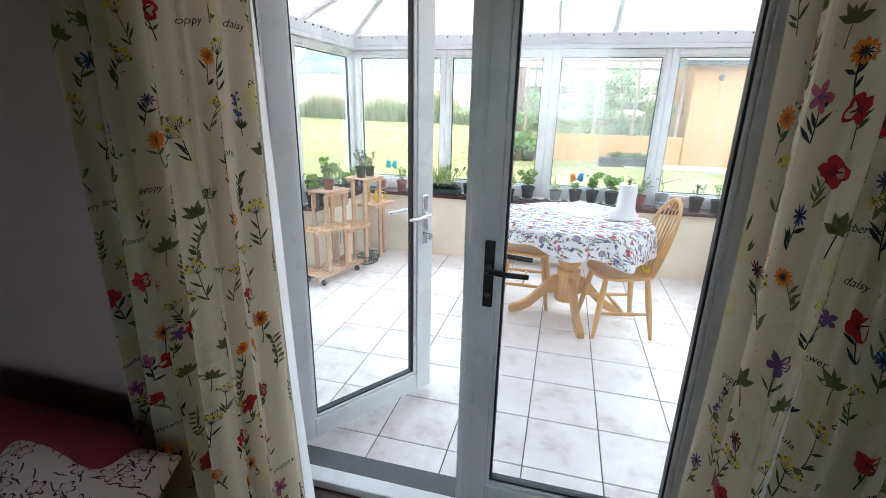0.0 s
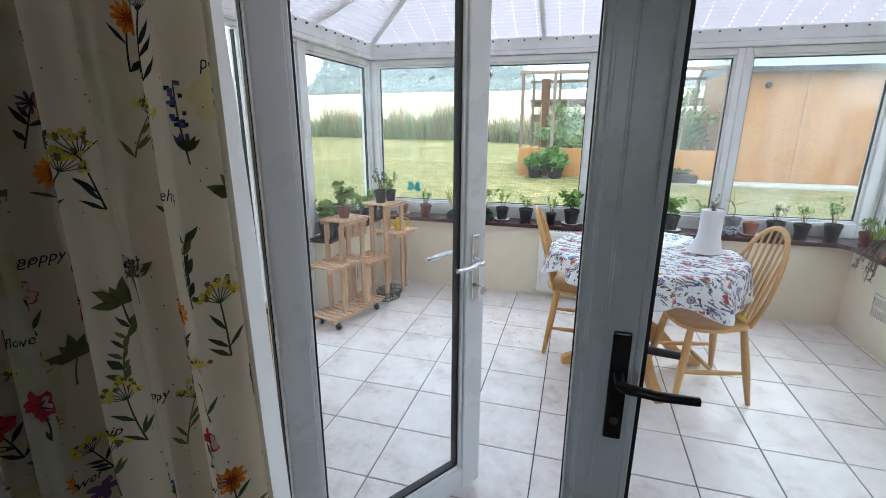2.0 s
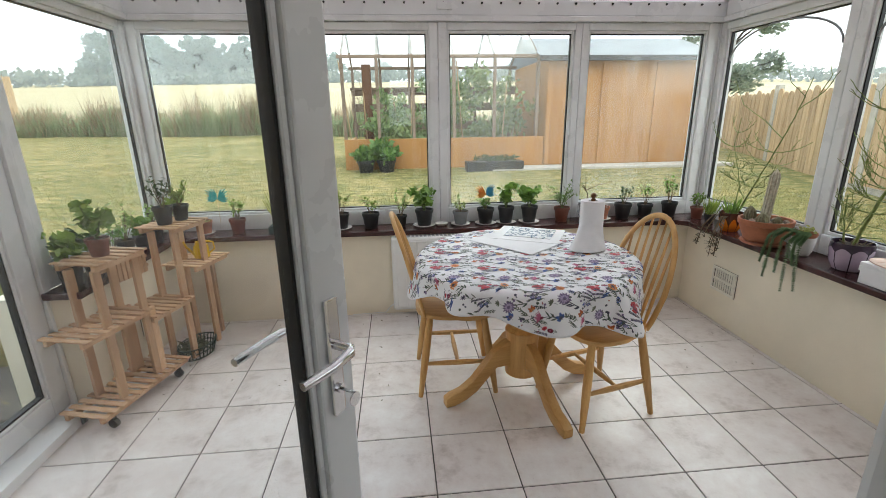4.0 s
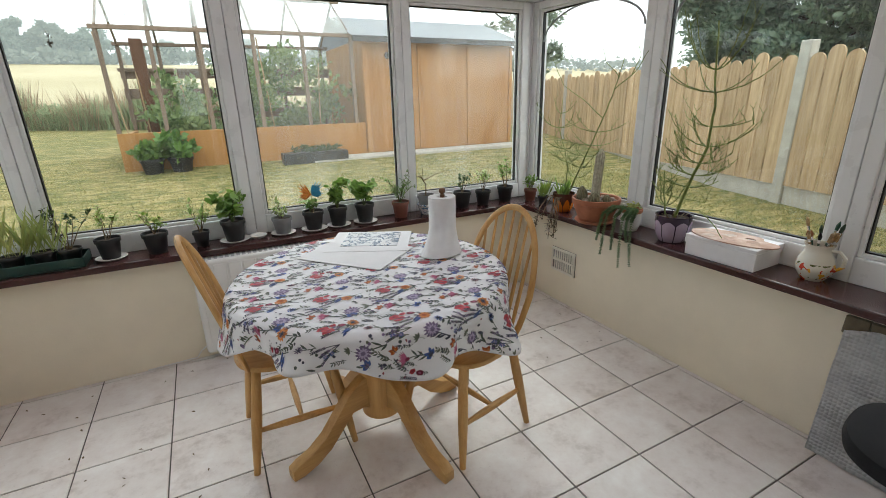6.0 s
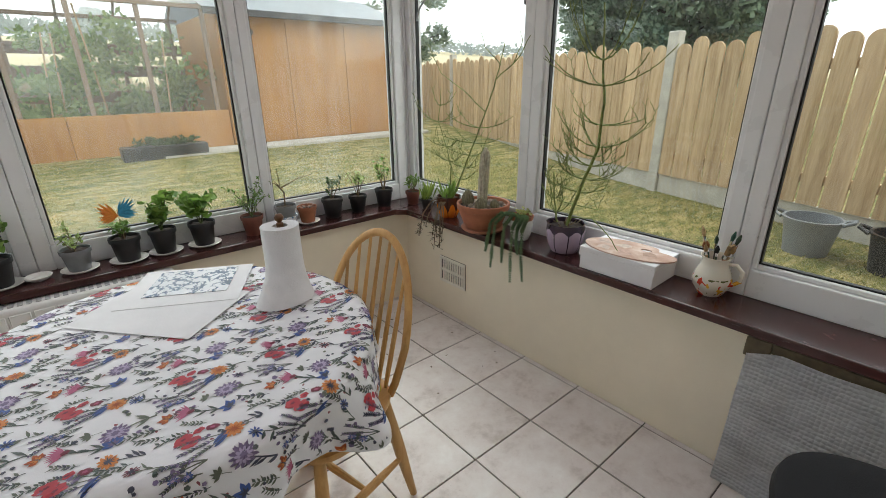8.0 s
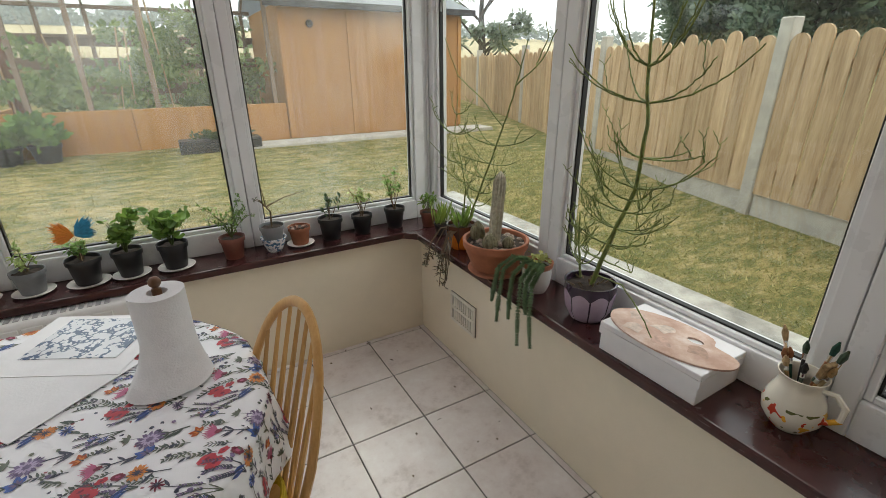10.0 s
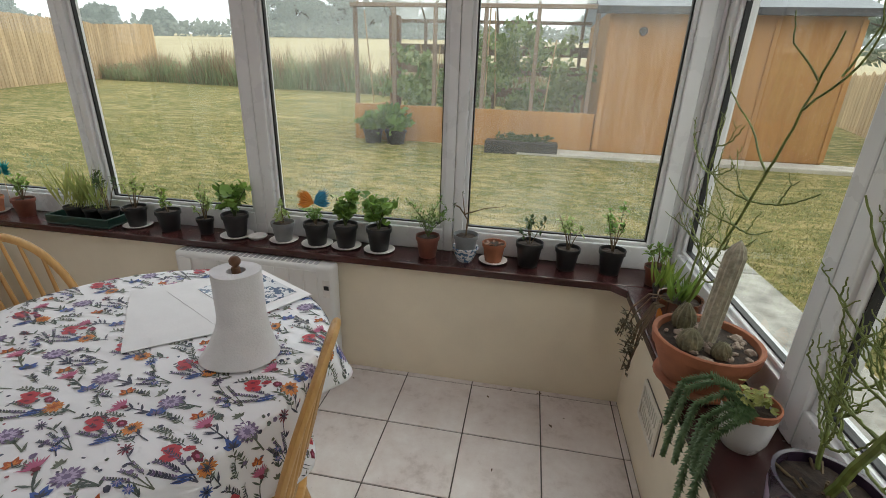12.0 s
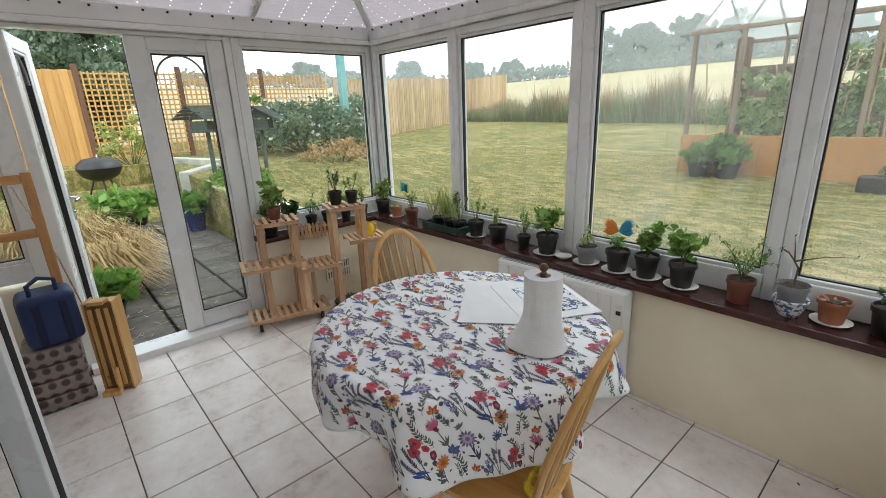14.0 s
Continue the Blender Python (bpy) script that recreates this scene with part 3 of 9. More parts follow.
def sills():
    def board(name, x0, x1, y0, y1, chamfer=None):
        bm = bmesh.new()
        box(bm, x0, x1, y0, y1, SILL_Z - 0.034, SILL_Z, 0.006, segments=2)
        return structure(obj(name, bm, M_SILL), "dark mahogany gloss window board with water marks", "window sill")
    board("window_sill_back", -2.2, 1.73, 4.434, 4.66)
    board("window_sill_right", 1.494, 1.73, 1.56, 4.432)
    board("window_sill_left", -2.2, -2.03, 3.49, 4.432)
    bm = bmesh.new()
    a = [Vector((1.44, 4.436, z)) for z in (SILL_Z - 0.033, SILL_Z - 0.001)] + [Vector((1.496, 4.436, z)) for z in (SILL_Z - 0.033, SILL_Z - 0.001)] + [Vector((1.496, 4.38, z)) for z in (SILL_Z - 0.033, SILL_Z - 0.001)]
    v = [bm.verts.new(c) for c in a]
    for f in ((0, 2, 3, 1), (2, 4, 5, 3), (4, 0, 1, 5), (1, 3, 5), (0, 4, 2)):
        bm.faces.new([v[k] for k in f])
    structure(obj("window_sill_corner", bm, M_SILL), "mahogany corner piece of the window board", "window sill")
    for name, b in (("ledge_back", (-2.45, 2.14, 4.72, 5.06)), ("ledge_right", (1.80, 2.14, 1.3, 4.718))):
        bm = bmesh.new()
        box(bm, b[0], b[1], b[2], b[3], 0.598, 0.63, 0.008)
        structure(obj(name, bm, M_LEDGE), "weathered white outer wall ledge", "ledge")


M_LEDGE = painted("weathered_white_render", (0.52, 0.5, 0.44), 0.85, 0.35, 9, 0.6)
sills()


def arch(bm, w, z0, rise, y):
    """A leaded arch strip on the glass."""
    pts = []
    for k in range(17):
        a = math.pi * k / 16
        pts.append((w / 2 - w / 2 * math.cos(a), y, z0 + rise * math.sin(a)))
    tube(bm, pts, 0.006, 6)


def window(name, m, width, z0, z1, g, pane_mat=None, label="", arched=False, depth=0.085):
    """A window unit in local axes: x along the wall, y outwards. g: glass from x0 to x1 and z0 to z1."""
    root = empty(name, m)
    gx0, gx1, gz0, gz1 = g
    structure(root, label or "white plastic framed fixed window", "window")
    mat = M_UPVC
    for nm, b in (("window_frame", (0.001, gx0 - 0.018, z0, z1)), ("window_frame", (gx1 + 0.018, width - 0.001, z0, z1)), ("window_frame", (gx0 - 0.0175, gx1 + 0.0175, z0, gz0 - 0.018)), ("window_frame", (gx0 - 0.0175, gx1 + 0.0175, gz1 + 0.018, z1))):
        bm = bmesh.new()
        box(bm, b[0], b[1], 0.0 if b[1] - b[0] < 0.3 else 0.002, depth, b[2], b[3], 0.006, segments=2)
        part(nm, bm, mat, root)
    for b in ((gx0 - 0.018, gx0, gz0 - 0.018, gz1 + 0.018), (gx1, gx1 + 0.018, gz0 - 0.018, gz1 + 0.018), (gx0, gx1, gz0 - 0.018, gz0), (gx0, gx1, gz1, gz1 + 0.018)):
        bm = bmesh.new()
        box(bm, b[0], b[1], 0.016, depth - 0.012, b[2], b[3], 0.003)
        part("glazing_bead", bm, mat, root)
    bm = bmesh.new()
    e = 0.007
    for b in ((gx0, gx0 + e, gz0, gz1), (gx1 - e, gx1, gz0, gz1), (gx0 + e, gx1 - e, gz0, gz0 + e), (gx0 + e, gx1 - e, gz1 - e, gz1)):
        box(bm, b[0] + 0.0003, b[1] - 0.0003, 0.03, 0.05, b[2] + 0.0003, b[3] - 0.0003)
    part("gasket", bm, M_GASKET, root, "black rubber gasket")
    bm = bmesh.new()
    v = [bm.verts.new((x, 0.04, z)) for x, z in ((gx0, gz0), (gx1, gz0), (gx1, gz1), (gx0, gz1))]
    bm.faces.new(v)
    part("pane", bm, pane_mat or M_GLASS, root).visible_shadow = False
    if arched:
        bm = bmesh.new()
        w = gx1 - gx0
        arch(bm, w - 0.03, gz1 - 0.185, 0.18, 0.032)
        a = part("lead_arch", bm, M_LEAD, root, "grey lead arch strip")
        a.location = (gx0 + 0.015, 0, 0)
    return root


M_LEAD = painted("lead_strip", (0.3, 0.31, 0.32), 0.5, 0.15, 20, 0.2, 120, 0.4)


def conservatory_windows():
    edges = [-2.19, -1.24, -0.2625, 0.717, 1.68]
    panes = [(-2.12, -1.30), (-1.18, -0.34), (-0.185, 0.652), (0.782, 1.605)]
    for k in range(4):
        x0 = edges[k]
        window("window_back_%d" % (k + 1), pose(x0, PY - 0.04, 0), edges[k + 1] - x0, SILL_Z, HEAD_Z,
               (panes[k][0] - x0, panes[k][1] - x0, GLASS_Z0, GLASS_Z1), M_MIST if k > 1 else None,
               "white plastic framed garden window" + (", pane misted inside" if k > 1 else ", clear pane"))
    ends = [4.645, 3.635, 2.643, 1.60]
    panes = [(4.575, 3.71), (3.56, 2.715), (2.57, 1.68)]
    for k in range(3):
        y0 = ends[k]
        window("window_right_%d" % (k + 1), pose(PX - 0.04, y0, 0, 0, 0, -90), y0 - ends[k + 1], SILL_Z, HEAD_Z,
               (y0 - panes[k][0], y0 - panes[k][1], GLASS_Z0, GLASS_Z1), None, "white plastic framed window with a leaded arch", True)
    window("window_left_1", pose(PXL + 0.04, 3.545, 0, 0, 0, 90), 1.085, SILL_Z, HEAD_Z, (0.075, 1.02, GLASS_Z0, GLASS_Z1), None, "white plastic framed window beside the garden door")
    window("window_left_2", pose(PXL + 0.04, 1.60, 0, 0, 0, 90), 0.78, SILL_Z, HEAD_Z, (0.08, 0.66, GLASS_Z0, GLASS_Z1), None, "white plastic framed window near the house")
    for k, (x0, x1, y0, y1) in enumerate(((1.682, 1.80, 4.648, 4.77), (-2.30, -2.192, 4.633, 4.77))):
        bm = bmesh.new()
        box(bm, x0, x1, y0, y1, SILL_Z - 0.03, HEAD_Z, 0.004)
        for d in (0.03, 0.06):
            s = 1 if k else -1
            box(bm, (x1 if k else x0) + (-d if k else d) - 0.006, (x1 if k else x0) + (-d if k else d) + 0.006, y0 - 0.012, y0 - 0.0005, SILL_Z, HEAD_Z, 0.003)
        structure(obj("corner_post", bm, M_UPVC), "white fluted plastic corner post", "trim")


conservatory_windows()

# ---- eaves, rafters and pleated roof blinds ----
SLOPE, X0R, X1R, Y0R, Y1R, Z0R = 0.44, -2.20, 1.76, 1.56, 4.655, 2.085
MIDX, RUN = (X0R + X1R) / 2, (X1R - X0R) / 2


def blind_material():
    m = Nodes("pleated_blind_cloth")
    uv = m.coord("UV")
    sep = m.n.new("ShaderNodeSeparateXYZ")
    m.l.new(uv, sep.inputs[0])
    u = m.math("SUBTRACT", m.math("FRACT", m.math("DIVIDE", sep.outputs[0], 0.165)), 0.5)
    v = m.math("SUBTRACT", m.math("FRACT", m.math("DIVIDE", sep.outputs[1], 0.04)), 0.5)
    hole = m.math("MULTIPLY", m.math("LESS_THAN", m.math("ABSOLUTE", u), 0.022), m.math("LESS_THAN", m.math("ABSOLUTE", v), 0.1))
    col = m.mix(m.noise(14.0, 4, 0.6, m.coord()), (0.27, 0.21, 0.22), (0.33, 0.265, 0.275))
    m.put(col, m.b.inputs["Base Color"])
    m.b.inputs["Roughness"].default_value = 0.8
    tr = m.n.new("ShaderNodeBsdfTranslucent")
    m.l.new(col, tr.inputs[0])
    mx = m.n.new("ShaderNodeMixShader")
    mx.inputs[0].default_value = 0.5
    m.l.new(m.b.outputs[0], mx.inputs[1])
    m.l.new(tr.outputs[0], mx.inputs[2])
    clear = m.n.new("ShaderNodeBsdfTransparent")
    mx2 = m.n.new("ShaderNodeMixShader")
    m.l.new(m.math("MAXIMUM", hole, 0.07), mx2.inputs[0])
    m.l.new(mx.outputs[0], mx2.inputs[1])
    m.l.new(clear.outputs[0], mx2.inputs[2])
    m.l.new(mx2.outputs[0], m.n["Material Output"].inputs[0])
    return m.mat


M_BLIND = blind_material()
M_POLY = Nodes("polycarbonate")
_t = M_POLY.n.new("ShaderNodeBsdfTransparent")
_t.inputs[0].default_value = (0.96, 0.97, 0.98, 1)
_d = M_POLY.n.new("ShaderNodeBsdfTranslucent")
_d.inputs[0].default_value = (0.9, 0.92, 0.95, 1)
_m = M_POLY.n.new("ShaderNodeMixShader")
_m.inputs[0].default_value = 0.25
M_POLY.l.new(_t.outputs[0], _m.inputs[1])
M_POLY.l.new(_d.outputs[0], _m.inputs[2])
M_POLY.l.new(_m.outputs[0], M_POLY.n["Material Output"].inputs[0])
M_POLY = M_POLY.mat


def roof_point(side, s, t, lift=0.0):
    """side: back, left or right slope; s along the eaves in world metres, t metres in from the eaves."""
    z = Z0R + SLOPE * t + lift
    if side == "back":
        return Vector((s, Y1R - t, z))
    if side == "left":
        return Vector((X0R + t, s, z))
    return Vector((X1R - t, s, z))


def ceiling():
    bm = bmesh.new()
    layer = bm.loops.layers.uv.new("UVMap")
    step = 0.02
    for side in ("back", "left", "right"):
        n = int((RUN - 0.02) / step)
        for k in range(n):
            t0, t1 = 0.02 + k * step, 0.02 + (k + 1) * step
            l0, l1 = (0.006, -0.006) if k % 2 else (-0.006, 0.006)
            if side == "back":
                spans = [((X0R + t0, X0R + t1), (X1R - t0, X1R - t1))]
            else:
                spans = [((Y0R, Y0R), (Y1R - t0, Y1R - t1))]
            for (a0, a1), (b0, b1) in spans:
                if b0 - a0 < 0.01:
                    continue
                pts = [(a0, t0, l0), (b0, t0, l0), (b1, t1, l1), (a1, t1, l1)]
                f = bm.faces.new([bm.verts.new(roof_point(side, s, t, l)) for s, t, l in pts])
                for lp, (s, t, l) in zip(f.loops, pts):
                    lp[layer].uv = (s, t)
    bmesh.ops.remove_doubles(bm, verts=bm.verts, dist=0.0002)
    structure(obj("ceiling", bm, M_BLIND), "lilac grey pleated roof blinds with rows of cord holes", "ceiling")
    bm = bmesh.new()
    for side in ("back", "left", "right"):
        if side == "back":
            q = [(X0R, 0), (X1R, 0), (MIDX, RUN)]
        else:
            q = [(Y0R, 0), (Y1R, 0), (Y1R - RUN, RUN), (Y0R, RUN)]
        bm.faces.new([bm.verts.new(roof_point(side, s, t, 0.07)) for s, t in q])
    structure(obj("roof", bm, M_POLY), "translucent polycarbonate conservatory roof", "roof")


ceiling()


def rafter(p0, p1, w=0.05, h=0.05, name="rafter", mat=None):
    d = Vector(p1) - Vector(p0)
    m = Matrix.Translation(p0) @ d.to_track_quat("Y", "Z").to_matrix().to_4x4()
    bm = bmesh.new()
    box(bm, -w / 2, w / 2, 0, d.length, -0.012, h, 0.006, m)
    return structure(obj(name, bm, mat or M_UPVC), "white capped roof bar", "trim")


for sgn, xe in ((1, X0R), (-1, X1R)):
    rafter((xe, Y1R, Z0R), (xe + sgn * RUN, Y1R - RUN, Z0R + SLOPE * RUN), 0.045)
for xs in (-0.70, 0.24):
    t = min(xs - X0R, X1R - xs)
    rafter(roof_point("back", xs, 0), roof_point("back", xs, t), 0.03)
rafter(roof_point("back", MIDX, 0), roof_point("back", MIDX, RUN), 0.02)
for side in ("left", "right"):
    for ys in (3.71, 2.75):
        t = min(Y1R - ys, RUN)
        rafter(roof_point(side, ys, 0), roof_point(side, ys, t), 0.03)
rafter((MIDX, Y0R, Z0R + SLOPE * RUN), (MIDX, Y1R - RUN, Z0R + SLOPE * RUN), 0.08)


def eaves():
    for name, b in (("eaves_beam_back", (-2.3, 1.86, 4.60, 4.78)), ("eaves_beam_right", (1.69, 1.86, 1.56, 4.598)), ("eaves_beam_left", (-2.3, -2.15, 1.56, 4.598))):
        bm = bmesh.new()
        box(bm, b[0], b[1], b[2], b[3], HEAD_Z + 0.002, HEAD_Z + 0.035, 0.005)
        i = 0.012
        back = name.endswith("back")
        box(bm, b[0] + (0 if back else i * (name.endswith("right"))), b[1] - (0 if back or name.endswith("right") else i), b[2] + (i if back else 0), b[3], HEAD_Z + 0.036, Z0R + 0.01, 0.006)
        structure(obj(name, bm, M_UPVC), "white plastic eaves beam above the windows", "trim")
    bm = bmesh.new()
    spots = [(x, 4.605, 0) for x in np.arange(-2.1, 1.7, 0.125)] + [(-2.158, y, 1) for y in np.arange(1.7, 4.5, 0.125)] + [(1.698, y, 1) for y in np.arange(1.7, 4.5, 0.125)]
    for x, y, side in spots:
        d = Vector((0, -0.012, 0)) if not side else Vector((0.012 if x < 0 else -0.012, 0, 0))
        tube(bm, [Vector((x, y, Z0R - 0.012)), Vector((x, y, Z0R - 0.012)) + d], [0.008, 0.005], 6)
    structure(obj("trim_eaves_screws", bm, M_GASKET), "row of dark screw caps along the eaves", "trim")
    bm = bmesh.new()
    box(bm, -0.27, -0.17, 4.585, 4.61, 2.03, 2.075, 0.004)
    structure(obj("trim_boss", bm, M_UPVC), "small white bracket under the middle roof bar", "trim")


eaves()

# ================= doors =================
def lever_handle(parent, x, y, z, side, mat, tip=-1, plate_h=0.24):
    """Plate and lever on one face of a leaf. side: +1 or -1 along local y; tip: way the lever points along x."""
    bm = bmesh.new()
    y0, y1 = sorted((y, y + side * 0.009))
    box(bm, x - 0.016, x + 0.016, y0, y1, z - plate_h * 0.62, z + plate_h * 0.38, 0.004, segments=2)
    pl = part("handle_plate", bm, mat, parent)
    bm = bmesh.new()
    p = [(x, y + side * 0.008, z), (x, y + side * 0.045, z), (x + tip * 0.012, y + side * 0.054, z), (x + tip * 0.06, y + side * 0.056, z - 0.004), (x + tip * 0.125, y + side * 0.05, z - 0.006)]
    tube(bm, p, [0.010, 0.009, 0.010, 0.009, 0.008], 10)
    part("handle_lever", bm, mat, parent, smooth=True)
    bm = bmesh.new()
    tube(bm, [(x, y + side * 0.008, z - 0.092), (x, y + side * 0.016, z - 0.092)], 0.009, 12)
    part("lock_cylinder", bm, M_CHROME, parent)


def door_leaf(name, m, w, z0, z1, glass_rect, label, arched=False, heel=0.0):
    """A glazed leaf in local axes: x from the hinge, y through its thickness (0 to 0.062)."""
    root = empty(name, m)
    structure(root, label, "door")
    gx0, gx1, gz0, gz1 = glass_rect
    T = 0.062
    for nm, b in (("hinge_stile", (-heel, gx0 - 0.015, z0, z1)), ("lock_stile", (gx1 + 0.015, w, z0, z1)), ("bottom_rail", (gx0 - 0.0145, gx1 + 0.0145, z0, gz0 - 0.015)), ("top_rail", (gx0 - 0.0145, gx1 + 0.0145, gz1 + 0.015, z1))):
        bm = bmesh.new()
        s = 0.0 if "stile" in nm else 0.0015
        box(bm, b[0], b[1], s, T - s, b[2], b[3], 0.006, segments=2)
        part(nm, bm, M_UPVC, root)
    for b in ((gx0 - 0.015, gx0, gz0 - 0.015, gz1 + 0.015), (gx1, gx1 + 0.015, gz0 - 0.015, gz1 + 0.015), (gx0, gx1, gz0 - 0.015, gz0), (gx0, gx1, gz1, gz1 + 0.015)):
        bm = bmesh.new()
        box(bm, b[0], b[1], 0.009, T - 0.009, b[2], b[3], 0.003)
        part("glazing_bead", bm, M_UPVC, root)
    bm = bmesh.new()
    e = 0.008
    for b in ((gx0, gx0 + e, gz0, gz1), (gx1 - e, gx1, gz0, gz1), (gx0 + e, gx1 - e, gz0, gz0 + e), (gx0 + e, gx1 - e, gz1 - e, gz1)):
        box(bm, b[0] + 0.0003, b[1] - 0.0003, 0.016, T - 0.016, b[2] + 0.0003, b[3] - 0.0003)
    part("gasket", bm, M_GASKET, root, "black rubber gasket")
    bm = bmesh.new()
    for b in ((0.012, 0.02), (w - 0.02, w - 0.012)):
        box(bm, b[0] - 0.014 - heel if b[0] < 0.1 else b[0] + 0.0125, b[1] - 0.0195 - heel if b[0] < 0.1 else b[1] + 0.0145, 0.02, 0.042, z0 + 0.01, z1 - 0.01)
    part("edge_seal", bm, M_GASKET, root, "black edge seal")
    bm = bmesh.new()
    bm.faces.new([bm.verts.new((x, T / 2, z)) for x, z in ((gx0, gz0), (gx1, gz0), (gx1, gz1), (gx0, gz1))])
    part("pane", bm, M_GLASS if arched else M_DOORGLASS, root).visible_shadow = False
    if arched:
        bm = bmesh.new()
        arch(bm, gx1 - gx0 - 0.02, gz1 - 0.16, 0.155, T / 2 - 0.006)
        a = part("lead_arch", bm, M_LEAD, root, "grey lead arch strip")
        a.location = (gx0 + 0.01, 0, 0)
    return root


def house_doors():
    root = empty("door_frame_house", pose(0, 0, 0))
    structure(root, "white plastic frame of the double doors", "door frame")
    for nm, b in (("jamb", (-1.168, -1.145, 1.465, 1.545, 0.05, 2.10)), ("jamb", (0.455, 0.525, 1.465, 1.545, 0.05, 2.10)), ("head", (-1.144, 0.454, 1.466, 1.544, 2.035, 2.10)), ("threshold", (-1.168, 0.525, 1.43, 1.50, 0.0, 0.05))):
        bm = bmesh.new()
        box(bm, *b, 0.005, segments=2)
        part(nm, bm, M_UPVC, root)
    bm = bmesh.new()
    box(bm, -1.168, 0.525, 1.502, 1.605, 0.0, 0.043, 0.003)
    part("step_strip", bm, painted("grey_step_rubber", (0.11, 0.11, 0.115), 0.7, 0.1, 30), root, "dark grey rubber step strip")
    bm = bmesh.new()
    for z in (1.16, 0.95, 1.55):
        tube(bm, [(-1.145, 1.50, z), (-1.142, 1.50, z)], 0.005, 8)
    part("lock_screw", bm, M_CHROME, root, "steel screws")
    bm = bmesh.new()
    box(bm, -1.168, 0.525, 1.30, 1.428, 0.0, 0.022, 0.004)
    structure(obj("threshold_board", bm, M_SILL), "reddish wooden threshold board", "threshold")
    for nm, x0, x1 in (("reveal_left", -1.185, -1.169), ("reveal_right", 0.526, 0.545)):
        bm = bmesh.new()
        box(bm, x0, x1, 1.27, 1.464, 0.0, 2.12, 0.003)
        structure(obj(nm, bm, M_UPVC), "white painted door reveal", "trim")
    leaf = door_leaf("door_1", pose(-1.085, 1.59, 0, 0, 0, 56.0), 0.754, 0.03, 2.03, (0.103, 0.648, 0.14, 1.92), "white glazed door leaf standing open into the conservatory")
    lever_handle(leaf, 0.702, 0.0, 0.985, -1, M_CHROME)
    lever_handle(leaf, 0.702, 0.062, 0.985, 1, M_CHROME)
    bm = bmesh.new()
    tube(bm, [(0.702, -0.016, 0.893), (0.702, -0.045, 0.893)], 0.003, 6)
    tube(bm, [(0.702, -0.044, 0.88), (0.702, -0.047, 0.88)], 0.014, 12)
    part("key", bm, M_CHROME, leaf, "door key left in the lock")
    right = door_leaf("door_2", pose(0.445, 1.545, 0, 0, 0, 180), 0.797, 0.055, 2.03, (0.095, 0.675, 0.17, 1.92), "white glazed door leaf, closed, dark against the light")
    lever_handle(right, 0.715, 0.062, 1.005, 1, M_DARKMETAL, -1, 0.22)
    lever_handle(right, 0.715, 0.0, 1.005, -1, M_DARKMETAL, -1, 0.22)
    bm = bmesh.new()
    box(bm, 0.742, 0.782, 0.0625, 0.07, 0.06, 2.025, 0.003)
    box(bm, 0.748, 0.776, 0.07, 0.075, 0.06, 2.025, 0.002)
    part("meeting_bead", bm, M_UPVC, right, "ribbed meeting stile cover")


house_doors()


def garden_doors():
    root = empty("door_frame_garden", pose(0, 0, 0))
    structure(root, "white plastic frame of the garden doors", "door frame")
    for nm, b in (("jamb", (-2.275, -2.19, 3.5, 3.543, 0.0, HEAD_Z)), ("jamb", (-2.275, -2.19, 2.385, 2.44, 0.0, HEAD_Z)), ("head", (-2.274, -2.191, 2.441, 3.499, 1.945, HEAD_Z)), ("threshold", (-2.28, -2.10, 2.40, 3.53, -0.003, 0.045))):
        bm = bmesh.new()
        box(bm, *b, 0.004, segments=2)
        part(nm, bm, M_UPVC, root)
    door_leaf("door_3", pose(-2.205, 3.497, 0, 0, 0, -90), 0.545, 0.05, 1.94, (0.115, 0.42, 0.165, 1.85), "white narrow garden door leaf with arched leading, closed", True).matrix_basis = Matrix.Translation((-2.267, 3.497, 0)) @ Euler((0, 0, radians(-90))).to_matrix().to_4x4()
    leaf = door_leaf("door_4", pose(-2.27, 2.445, 0, 0, 0, 168), 0.50, 0.05, 1.94, (0.115, 0.385, 0.165, 1.85), "white narrow garden door leaf standing open outwards", True)
    lever_handle(leaf, 0.45, 0.0, 1.0, -1, M_CHROME)


garden_doors()


# ================= curtains =================
def lay(scale, radius, petals, elong, colors, share, shift, **k):
    return dict(scale=scale, radius=radius, petals=petals, elong=elong, colors=colors, share=share, shift=shift, **k)


M_CURTAIN = print_cloth("flowered_curtain_cotton", (0.68, 0.6, 0.455), [
    lay(6.5, 0.36, 5, 1.5, [(0.66, 0.6, 0.33), (0.64, 0.6, 0.42), (0.66, 0.6, 0.36), (0.62, 0.58, 0.42)], 0.5, 8.0, depth=0.2),
    lay(60.0, 0.12, 2, 2.0, [(0.12, 0.1, 0.1), (0.2, 0.17, 0.1)], 0.06, 2.2, depth=0.3),
], 0.9, 700, 0.55)
CURTAIN_INKS = inks("curtain", 0.5)
CURTAIN_KINDS = ("poppy", "umbel", "word", "marigold", "trefoil", "lupin", "violet", "umbel", "leafsprig", "daisy", "word", "poppy", "umbel", "word", "marigold", "trefoil", "umbel")
CURTAIN_WORDS = ("poppy", "rosehip", "daisy", "elderflower", "blackberry flower", "campanula")
M_LINING = print_cloth("white_curtain_lining", (0.9, 0.9, 0.89), [], 0.9, 700, 0.88)


